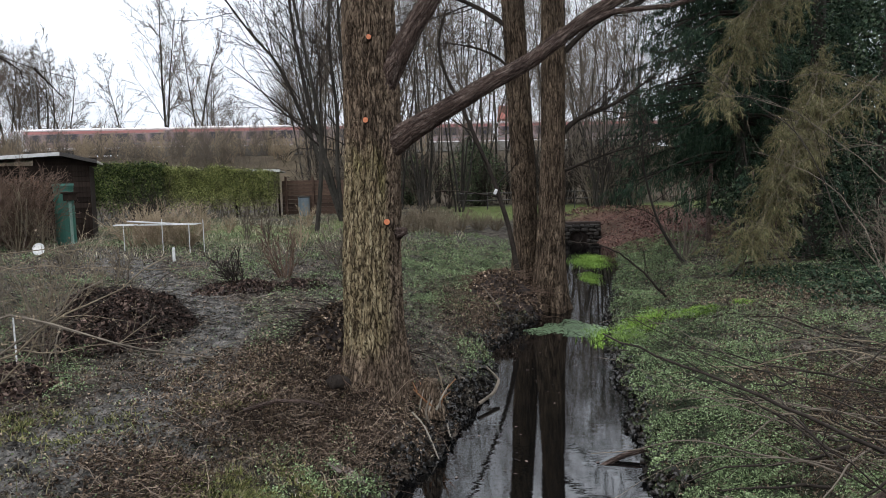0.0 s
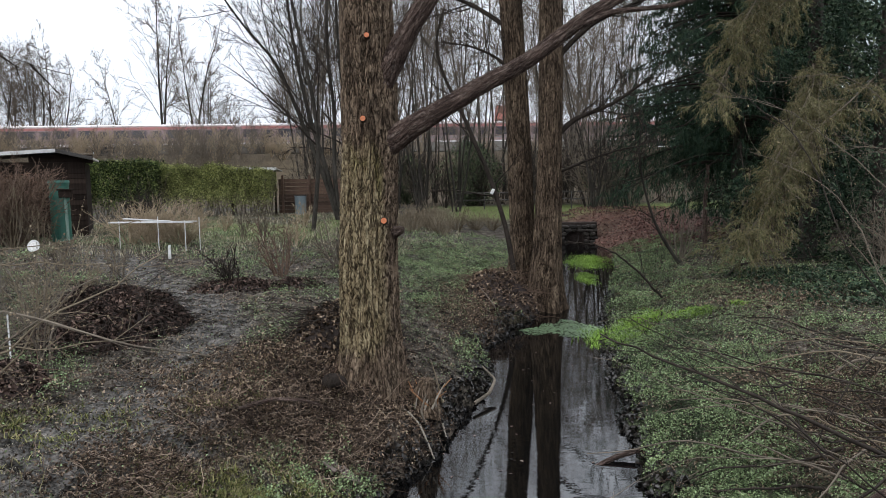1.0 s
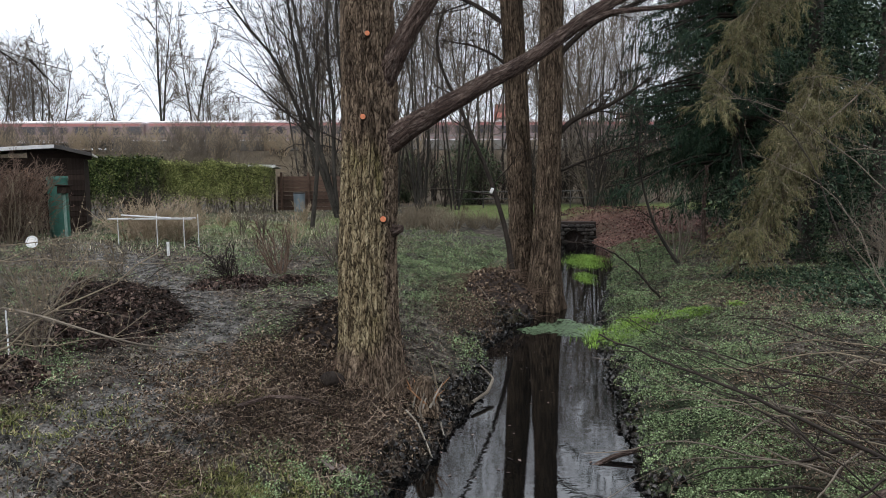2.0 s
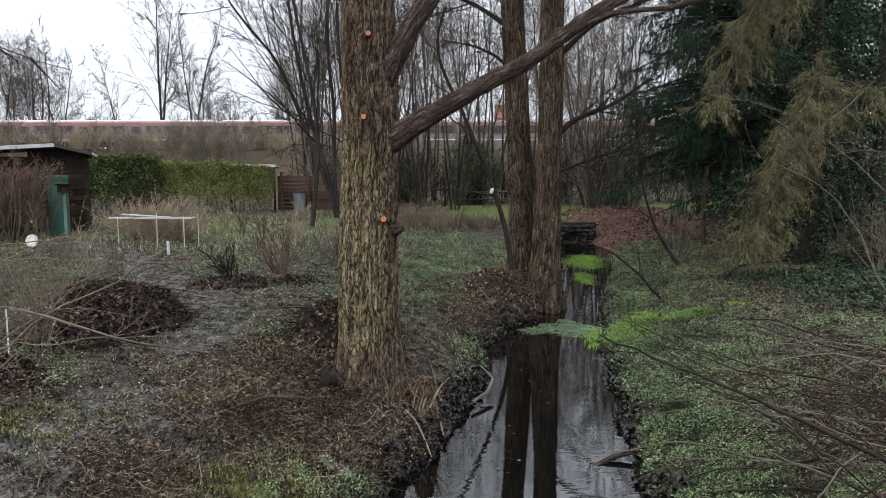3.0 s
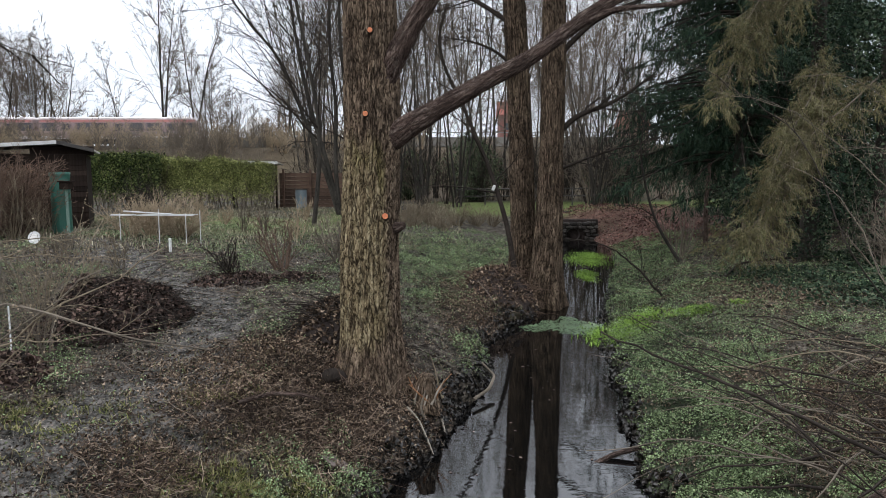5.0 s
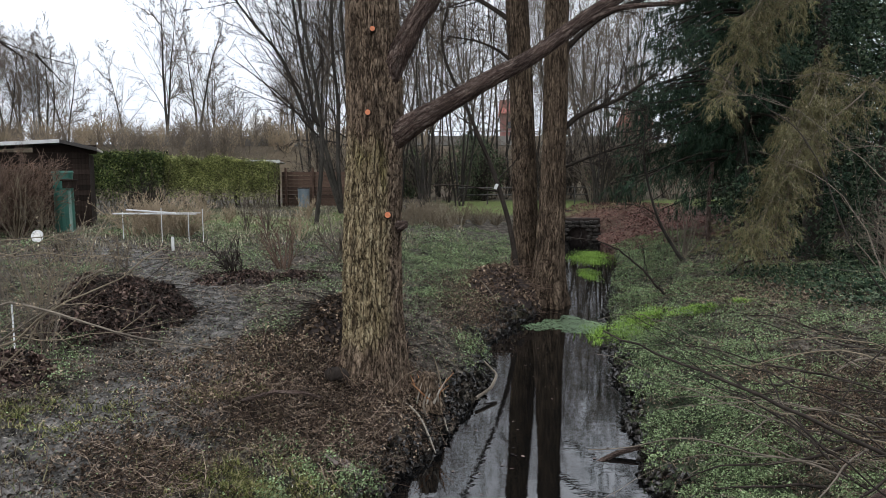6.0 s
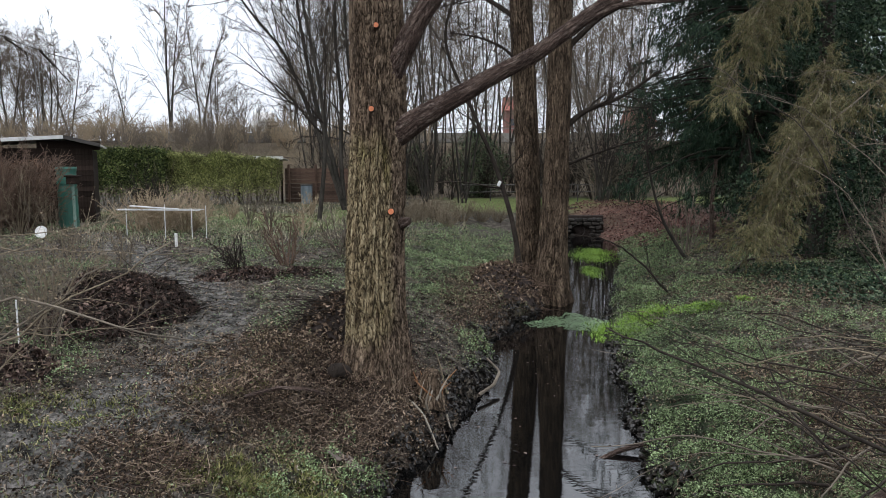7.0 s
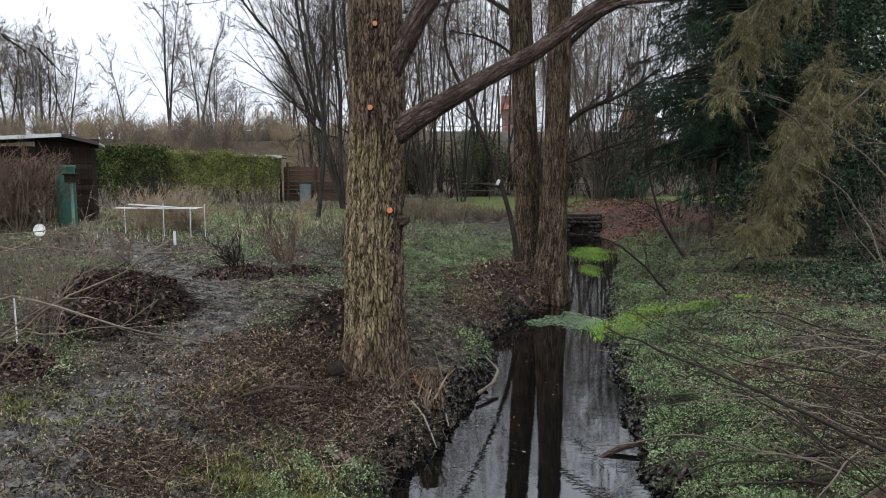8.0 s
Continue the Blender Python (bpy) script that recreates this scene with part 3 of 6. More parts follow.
    # crown above the view and its reflection
    P = np.stack([smooth_line(limb, 12)] + [smooth_line([(-0.6, 5.75, 4.0 + 0.3 * k), (-0.6 + a, 5.75 + b, 5.2 + 0.4 * k), (-0.6 + 2 * a, 5.75 + 2 * b, 7.0 + 0.5 * k)], 12)
                  for k, (a, b) in enumerate(((-0.9, 0.3), (0.8, 0.5), (0.1, 1.1), (-0.4, -0.8), (0.6, -0.6)))])
    R = np.linspace(0.075, 0.02, 12)[None].repeat(len(P), 0)
    part("crown", tubes("crown", [(P[1:], R[1:], 6)] + side_twigs(rng, P[1:], R[1:], 14, 0.6, second=8, third=4, rmin=0.006)), TWIG_DARK, t, "bare twigs")
    return t


def spread_boughs(rng, x, y, z0, z1, n):
    """Rising boughs round an upper trunk."""
    out = []
    for k in range(n):
        a, z, r = 2.4 * k + rng.uniform(-0.3, 0.3), z0 + (z1 - z0) * k / n, rng.uniform(1.8, 3.0)
        out.append([(x, y, z), (x + 0.4 * r * math.cos(a), y + 0.4 * r * math.sin(a), z + 0.6), (x + r * math.cos(a), y + r * math.sin(a), z + 1.5 + rng.uniform(0, 1.2))])
    return out


def build_twin():
    rng = rng_of(12)
    t = thing("streamside_tree", "tall brown ridged trunk with flared roots at the water", "tree", "trees at the water")
    part("trunk", bark_limb("trunk", [(1.70, 11.2, -0.85), (1.72, 11.2, 0.05), (1.74, 11.2, 0.71), (1.75, 11.2, 1.64), (1.77, 11.2, 2.55), (1.77, 11.2, 4.33), (1.78, 11.2, 8.5)],
                            [0.245, 0.225, 0.20, 0.195, 0.19, 0.18, 0.165, 0.13], 90, 240, 0.016, 30, 4.0, 0.75, 5, 0.5), BARK_TWIN, t)
    br = [[(1.85, 11.2, 2.2), (2.17, 11.2, 2.51), (2.44, 11.0, 2.58), (2.76, 11.0, 2.71), (3.3, 10.9, 3.1)],
          [(1.85, 11.2, 1.60), (2.24, 11.0, 1.78), (2.76, 10.6, 1.97), (3.0, 10.5, 2.0)],
          [(1.8, 11.2, 3.4), (2.4, 11.1, 4.0), (3.2, 11.0, 4.3), (4.0, 10.9, 4.9)],
          [(1.8, 11.2, 4.6), (2.3, 11.5, 5.4), (3.0, 11.8, 6.0), (3.6, 12.0, 7.0)],
          [(1.75, 11.2, 5.0), (1.2, 10.8, 6.0), (0.6, 10.4, 6.8), (0.2, 10.0, 8.0)]] + spread_boughs(rng, 1.77, 11.2, 4.9, 8.4, 10)
    P = np.stack([smooth_line(b, 14) for b in br])
    R = np.array([0.05, 0.028, 0.05, 0.05, 0.05] + [0.045] * 10)[:, None] * np.linspace(1, 0.3, 14)[None]
    for k in range(3):
        part("branch", tubes("branch", [(P[k:k + 1], R[k:k + 1], 8)]), TWIG_DARK, t)
    part("crown", tubes("crown", [(P[3:], R[3:], 6)] + side_twigs(rng, P, R, 12, 0.6, 6, 0.18, 0.0, 7, 4, rmin=0.0075)), TWIG_DARK, t, "bare drooping twigs")
    t = thing("streamside_tree", "tall grey-brown ridged trunk beside its twin", "tree", "trees at the water")
    part("trunk", bark_limb("trunk", [(1.41, 11.75, -0.6), (1.37, 11.75, 0.68), (1.34, 11.75, 1.65), (1.29, 11.75, 2.6), (1.17, 11.75, 4.46), (1.0, 11.75, 8.5)],
                            [0.25, 0.215, 0.205, 0.20, 0.19, 0.175, 0.155, 0.12], 80, 240, 0.016, 30, 9.0, 0.5, 5, 0.45), BARK_TWIN, t)
    br = [[(1.3, 11.7, 3.2), (0.9, 11.5, 3.55), (0.5, 11.4, 3.7), (0.0, 11.3, 3.75)], [(1.2, 11.7, 4.0), (0.5, 12.2, 4.6), (-0.3, 12.5, 4.9), (-1.1, 12.8, 5.5)],
          [(1.2, 11.7, 4.8), (1.6, 12.3, 5.6), (2.0, 12.8, 6.6), (2.2, 13.2, 7.6)], [(1.15, 11.7, 5.2), (0.6, 11.4, 6.4), (0.0, 11.2, 7.3), (-0.6, 11.0, 8.4)]] + spread_boughs(rng, 1.1, 11.75, 4.9, 8.4, 10)
    P = np.stack([smooth_line(b, 14) for b in br])
    R = np.array([0.032, 0.045, 0.05, 0.05] + [0.045] * 10)[:, None] * np.linspace(1, 0.3, 14)[None]
    for k in range(2):
        part("branch", tubes("branch", [(P[k:k + 1], R[k:k + 1], 8)]), TWIG_DARK, t)
    part("crown", tubes("crown", [(P[2:], R[2:], 6)] + side_twigs(rng, P, R, 12, 0.6, 6, 0.18, 0.0, 7, 4, rmin=0.0075)), TWIG_DARK, t, "bare twigs")
    # a crooked sapling beside them
    t = thing("sapling", "thin dark crooked sapling leaning on the bank", "tree")
    P = smooth_line([(1.18, 11.0, -0.15), (1.03, 11.0, 0.73), (0.77, 11.0, 1.55), (0.46, 11.0, 2.27), (0.31, 11.0, 2.63), (0.01, 11.0, 3.2), (-0.11, 11.0, 3.68), (0.05, 11.0, 4.2)], 26)[None]
    R = np.linspace(0.045, 0.018, 26)[None]
    part("trunk", tubes("trunk", [(P, R, 10)]), TWIG_DARK, t)
    part("crown", tubes("crown", side_twigs(rng, P, R, 9, 0.30, 7, 0.1, 0.01, 4, 2)), TWIG_DARK, t)


def build_broken_stump():
    """A torn root stump with orange splinters beside the trunk's foot."""
    rng = rng_of(15)
    torn = grainy("torn_orange_wood", (0.10, 0.045, 0.022), (0.30, 0.16, 0.085), 12, 60, 0.85, 0.5, (1, 1, 0.2))
    pale = grainy("pale_splintered_wood", (0.14, 0.12, 0.095), (0.28, 0.25, 0.21), 12, 60, 0.85, 0.4, (1, 1, 0.2))
    t = thing("broken_stump", "torn root stump with orange and pale splinters", "stump")
    z = spot(-0.16, 5.55) + 0.06
    part("body", bark_limb("body", [(-0.17, 5.58, z - 0.10), (-0.16, 5.56, z + 0.08), (-0.14, 5.54, z + 0.20)], [0.11, 0.085, 0.055], 28, 26, 0.02, 40, 2.0, 0.4), BARK_MAIN, t)
    for k in range(15):
        x, y = -0.16 + rng.normal(0, 0.06), 5.52 + rng.normal(0, 0.05)
        q = rng.normal(0, 0.11, 2)
        P = np.array([[(x, y, z - 0.03), (x + q[0] * 0.4, y + q[1] * 0.5, z + 0.06), (x + q[0], y + q[1] * 0.6, z + rng.uniform(0.06, 0.20))]])
        part("splinter", tubes("splinter", [(P, np.array([[0.010, 0.007, 0.002]]) * rng.uniform(0.6, 1.3), 5)]), torn if k % 4 else pale, t)
    for a, b in (((-0.02, 5.60), (0.07, 5.42)), ((-0.30, 5.36), (-0.14, 5.22)), ((-0.20, 5.25), (-0.05, 5.12))):
        s = thing("fallen_stick", "pale split stick lying beside the torn stump", "stick", "split sticks")
        pts = [(a[0], a[1], spot(*a) + 0.05), ((a[0] + b[0]) / 2, (a[1] + b[1]) / 2, spot((a[0] + b[0]) / 2, (a[1] + b[1]) / 2) + 0.03), (b[0], b[1], spot(*b) + 0.008)]
        part("wood", bark_limb("wood", pts, [0.009, 0.008, 0.005], 10, 24, 0.002, 60, a[0] * 5), pale, s)


build_main_tree()
build_twin()
build_broken_stump()


# ---------------------------------------------------------------- bare trees behind
def bare_tree(name, label, group, seed, H, r0, stems, mat, spread=0.25, k1=12, k2=8, k3=6, angle=42, rmin=0.010, lift=0.03):
    """A leafless tree at the origin: stems, limbs, branches, twigs."""
    rng = rng_of(seed)
    t = thing(name, label, "tree", group)
    d = np.zeros((stems, 3))
    for k in range(stems):
        a = 2 * np.pi * (k + 0.3 * rng.random()) / stems
        s = spread if stems > 1 else 0.04
        d[k] = (s * np.cos(a), s * np.sin(a), 1)
    P0, R0 = grow(rng, rng.normal(0, 0.12 if stems > 1 else 0.0, (stems, 3)) * (1, 1, 0) - (0, 0, 0.25), d, H * rng.uniform(0.8, 1.0, stems), r0 * rng.uniform(0.75, 1.0, stems), 14, 0.055, 0.01, 0.12)
    part("trunk", tubes("trunk", [(P0, R0, 9)]), BARK_FAR, t)
    p, w, l, r = sprout(rng, P0, R0, k1, 0.22, 0.98, angle, 12, 0.40, 0.5, rmin * 1.6)
    P1, R1 = grow(rng, p, w, l, r, 8, 0.10, lift, 0.2)
    p, w, l, r = sprout(rng, P1, R1, k2, 0.2, 1.0, 42, 14, 0.45, 0.55, rmin * 1.1)
    P2, R2 = grow(rng, p, w, l, r, 4, 0.13, lift, 0.3)
    p, w, l, r = sprout(rng, P2, R2, k3, 0.15, 1.0, 40, 15, 0.6, 0.6, rmin * 0.75)
    P3, R3 = grow(rng, p, w, l, r, 2, 0.14, lift, 0.4)
    part("crown", tubes("crown", [(P1, R1, 4), (P2, R2, 3), (P3, R3, 3)]), mat, t)
    return t


def bare_shrub(name, label, group, seed, H, stems, mat, spread=0.5, k1=7, k2=6, rmin=0.006, category="shrub", lift=0.03, r0=0.02, split=False):
    rng = rng_of(seed)
    t = thing(name, label, category, group)
    a = rng.uniform(0, 2 * np.pi, stems)
    s = spread * rng.random(stems) ** 0.5
    d = np.stack([s * np.cos(a), s * np.sin(a), np.ones(stems)], -1)
    P0, R0 = grow(rng, d * (0.12 * H, 0.12 * H, 0) - (0, 0, 0.05), d, H * rng.uniform(0.6, 1.05, stems), np.maximum(r0 * rng.uniform(0.6, 1, stems), rmin), 7, 0.09, lift, 0.3)
    if split:
        for k in range(stems):
            part("stem", tubes("stem", [(P0[k:k + 1], R0[k:k + 1], 6)]), mat, t)
    else:
        tagged(part("trunk", tubes("trunk", [(P0, R0, 5)]), mat, t), kind="stuff")
    p, w, l, r = sprout(rng, P0, R0, k1, 0.2, 1.0, 36, 12, 0.42, 0.6, rmin)
    P1, R1 = grow(rng, p, w, l, r, 5, 0.12, lift, 0.4)
    p, w, l, r = sprout(rng, P1, R1, k2, 0.15, 1.0, 38, 14, 0.5, 0.65, rmin * 0.75)
    P2, R2 = grow(rng, p, w, l, r, 3, 0.14, lift, 0.5)
    tagged(part("crown", tubes("crown", [(P1, R1, 3), (P2, R2, 3)]), mat, t), kind="stuff")
    return t


def placed(x, y, z, s, rz, sz=None):
    return Matrix.Translation((x, y, z)) @ Matrix.Rotation(radians(rz), 4, "Z") @ Matrix.Diagonal((s, s, sz or s, 1))

# ---------------------------------------------------------------- railway bank, train, far trees
def build_far():
    rnd = random.Random(4)
    kinds = [bare_tree("bare_tree", "leafless tree with fine spreading grey twigs", "trees along the railway", 30 + k, 15.0, 0.20, s, TWIG, 0.16, 14, 9, 8, rmin=0.021)
             for k, s in enumerate((2, 1, 3))]
    wood = [bare_tree("bare_tree", "leafless slender tree in the thicket behind the stream", "trees of the thicket", 40 + k, 14.0, 0.075, s, TWIG, 0.22, 11, 8, 5, 38, rmin=0.010)
            for k, s in enumerate((3, 2, 4))]
    first = {}

    def put(src, x, y, s, rz, sz=None, z=None):
        m = placed(x, y, spot(x, y) if z is None else z, s, rz, sz)
        if src.name not in first:
            first[src.name] = 1
            src.matrix_basis = m
            return src
        c = src.copy()      # a copy that shares its meshes
        scene.collection.objects.link(c)
        c.matrix_basis = m
        for o in src.children:
            q = o.copy()
            scene.collection.objects.link(q)
            q.parent = c
        return c

    # behind the tracks
    for k, x, y, s, sz in ((0, -48.0, 118, 1.6, 2.1), (1, -56.5, 120, 1.0, 1.35), (2, -75, 116, 1.35, 1.4), (2, -84, 122, 1.5, 1.6), (0, -71, 128, 1.3, 1.45), (1, -90, 120, 1.4, 1.5), (1, -79, 118, 1.3, 1.5), (1, -66, 130, 0.8, 0.9), (2, -60, 126, 0.6, 0.6), (2, -43, 126, 1.0, 1.2),
                           (2, -38, 125, 0.85, 0.9), (0, -31, 128, 0.9, 1.0), (1, -24, 122, 0.9, 1.0), (2, -15, 125, 1.0, 1.1), (0, -5, 128, 1.0, 1.2), (1, 5, 124, 1.1, 1.2),
                           (2, 14, 128, 1.1, 1.2), (0, 24, 124, 1.2, 1.3), (1, 34, 126, 1.1, 1.2), (2, 46, 122, 1.2, 1.3), (0, 58, 124, 1.2, 1.3), (1, 72, 122, 1.2, 1.3), (2, 88, 122, 1.2, 1.3)):
        put(kinds[k], x, y, s, rnd.uniform(0, 360), sz)
    for k, x, y, s, sz in ((2, -69, 119, 1.2, 1.45), (0, -77, 124, 1.3, 1.6), (2, -81, 117, 1.2, 1.5), (0, -87, 126, 1.4, 1.6), (2, -73, 123, 1.3, 1.3), (0, -43.5, 121, 1.3, 1.9), (2, -27, 119, 1.1, 1.2), (0, -20, 121, 1.1, 1.3)):
        put(kinds[k], x, y, s, rnd.uniform(0, 360), sz)
    # tall trees deep in the thicket
    for k, x, y, s in ((0, -4.5, 52, 1.5), (1, 4.0, 54, 1.6), (2, 10.5, 56, 1.6), (0, 16.5, 57, 1.6)):
        put(wood[k], x, y, s, rnd.uniform(0, 360), s * 1.1)
    # before the tracks and behind the stream
    for k, x, y, s in ((0, -7, 47, 0.9), (1, -3.0, 40, 0.95), (2, -0.5, 44, 1.0), (0, 2.0, 39, 0.9), (1, 4.2, 46, 1.1), (2, 6.5, 41, 0.95), (0, 9, 48, 1.1), (1, 11.5, 42, 1.0), (2, 14, 50, 1.1),
                       (0, -1.8, 55, 1.2), (1, 3, 58, 1.2), (2, 8, 60, 1.2), (0, 14, 62, 1.3), (1, 20, 55, 1.3), (2, 25, 62, 1.3), (0, -5.5, 62, 1.1), (1, 18, 44, 1.1), (2, 24, 48, 1.2), (0, 31, 50, 1.3),
                       (1, -9.5, 58, 0.9), (2, 0.8, 36.5, 0.8), (0, 5.3, 37, 0.8), (1, -2.2, 33, 0.8), (2, -1.0, 29, 0.75), (1, 8.6, 37, 0.9), (2, 16, 38, 1.1), (0, 6.5, 28.5, 0.7), (1, 7.5, 29.5, 0.75), (2, 6.0, 27.0, 0.6), (0, 6.6, 38.5, 1.0), (0, 2.8, 50, 1.1), (0, -3.4, 30.5, 0.95), (1, -0.9, 34.5, 1.0), (2, -2.6, 37, 1.05), (0, 0.6, 32, 0.85), (1, -4.6, 38, 1.1), (2, -8.3, 41, 0.95), (0, -9.2, 49, 1.05), (1, -6.4, 36.5, 0.85), (2, -10.5, 56, 1.0), (0, -5.8, 45, 1.1)):
        put(wood[k], x, y, s, rnd.uniform(0, 360), s * (1.0 if y < 34 else 1.5 if x < 5 else 1.15))
    scrub = [bare_shrub("bare_shrub", "leafless brown scrub on the railway bank", "scrub on the bank", 60 + k, 3.0, 12, m, 0.6, 5, 3, 0.030)
             for k, m in enumerate((TWIG_PALE, TWIG, TWIG_PALE))]
    for k in range(120):
        x = -74 + 66 * (k + rnd.random()) / 120
        y = 89.4 - 9 * rnd.random() ** 2
        put(scrub[k % 3 if k % 4 else 0], x, y, rnd.uniform(0.6, 1.15), rnd.uniform(0, 360))
    for k in range(36):
        x = -8 + 60 * (k + rnd.random()) / 36
        put(scrub[1 + k % 2], x, rnd.uniform(66, 88), rnd.uniform(0.7, 1.3), rnd.uniform(0, 360))
    for k in range(34):     # a haze of brush behind the tracks
        x = -70 + 66 * (k + rnd.random()) / 34
        put(scrub[k % 3], x, rnd.uniform(111, 118), rnd.uniform(1.3, 2.2), rnd.uniform(0, 360))
    tall = bare_shrub("bare_shrub", "tall thin leafless shrub on the railway bank", "tall shrubs on the bank", 64, 5.2, 6, TWIG, 0.30, 7, 4, 0.020)
    for k in range(44):     # taller thin shrubs before the train
        x = rnd.uniform(-36, -24) if k < 12 else rnd.uniform(-62, -18)
        put(tall, x, rnd.uniform(74, 87), rnd.uniform(0.7, 1.2), rnd.uniform(0, 360))
    under = [bare_shrub("bare_shrub", "tangled leafless undergrowth behind the railing", "undergrowth", 70 + k, 2.8, 12, m, 0.7, 6, 3, 0.013) for k, m in enumerate((TWIG_DARK, TWIG))]
    for k in range(46):
        x = -7 + 30 * (k + rnd.random()) / 46
        put(under[k % 2], x, rnd.uniform(35.0, 44), rnd.uniform(0.8, 1.6), rnd.uniform(0, 360))

    for k, (x, y, s) in enumerate(((7.6, 35.5, 1.6), (8.6, 36.5, 1.7), (9.8, 36, 1.6), (6.4, 29.2, 1.15), (7.4, 29.8, 1.3), (8.4, 30.5, 1.4), (5.6, 35.2, 1.4))):
        put(under[k % 2], x, y, s, 47 * k)
    # a broad evergreen bush behind the railing
    rng = rng_of(66)
    green = leafy("evergreen_leaf", [(0.014, 0.022, 0.012), (0.035, 0.052, 0.026), (0.070, 0.092, 0.048), (0.12, 0.14, 0.08)], 0.5)
    for x, y, r, h in ((1.6, 39.0, 2.0, 3.6), (-2.2, 41.0, 1.6, 2.8), (9.5, 38.5, 1.8, 2.6)):
        t = thing("evergreen_bush", "broad grey-green evergreen bush behind the railing", "bush", "evergreen bushes")
        n = 5200
        a, q, v = rng.uniform(0, 2 * np.pi, n), rng.random(n) ** 0.5, rng.random(n)
        rr = r * np.sin(np.pi * (0.12 + 0.80 * v)) * (0.65 + 0.7 * fbm(np.cos(a) * 1.5 + x, np.sin(a) * 1.5, v * 3))
        C = np.stack([x + rr * q * np.cos(a), y + rr * q * np.sin(a), 0.05 + h * v * (0.8 + 0.4 * fbm(a, v * 0 + x, 1.0))], -1)
        P, R = grow(rng, np.tile([[x, y, -0.1]], (9, 1)) + rng.normal(0, 0.1, (9, 3)) * (1, 1, 0), rng.normal(0, 0.4, (9, 3)) * (1, 1, 0) + (0, 0, 1), np.full(9, h * 0.8), np.full(9, 0.04), 6, 0.1, 0.0, 0.3)
        part("trunk", tubes("trunk", [(P, R, 5)]), BARK_FAR, t)
        part("crown", mesh_of("crown", *leaves(rng, C, 0.13, 0.25, 0.55), smooth=False), green, t)


def build_railway():
    concrete = grainy("weathered_concrete", (0.10, 0.095, 0.085), (0.20, 0.19, 0.17), 0.6, 8, 0.9, 0.3)
    steel = grainy("grey_steel", (0.12, 0.12, 0.12), (0.22, 0.22, 0.22), 2, 20, 0.6, 0.1, metal=0.3)
    t = thing("parapet", "long grey concrete parapet with steel handrail", "parapet")
    part("wall", box((70, 0.35, 1.2), (-8, 90.0, 5.75), 0.03), concrete, t)
    part("rail", box((70, 0.10, 0.10), (-8, 90.0, 6.95), 0.02), steel, t)
    for k in range(24):
        part("post", box((0.09, 0.09, 0.62), (-42 + 3 * k, 90.0, 6.65), 0.01), steel, t)
    tagged(part("trackbed", box((760, 6, 0.5), (0, 93.5, 5.08), 0.1), grainy("ballast", (0.06, 0.055, 0.05), (0.16, 0.15, 0.14), 3, 30, 0.95, 0.6)), "grey ballast track bed", "track bed", kind="structure")
    m = thing("catenary_mast", "pale lattice overhead line mast beside the tracks", "mast")
    for sx in (-0.25, 0.25):
        part("upright", box((0.08, 0.08, 14), (-58.5 + sx, 98, 11.6), 0.01), steel, m)
    for k in range(12):
        part("brace", box((0.72, 0.05, 0.08), (-58.5, 98, 6.5 + k), 0, Matrix.Rotation(radians(40 * (-1) ** k), 4, "Y")), steel, m)
    part("arm", box((3.0, 0.1, 0.1), (-57.2, 97.9, 16.0), 0.01), steel, m)


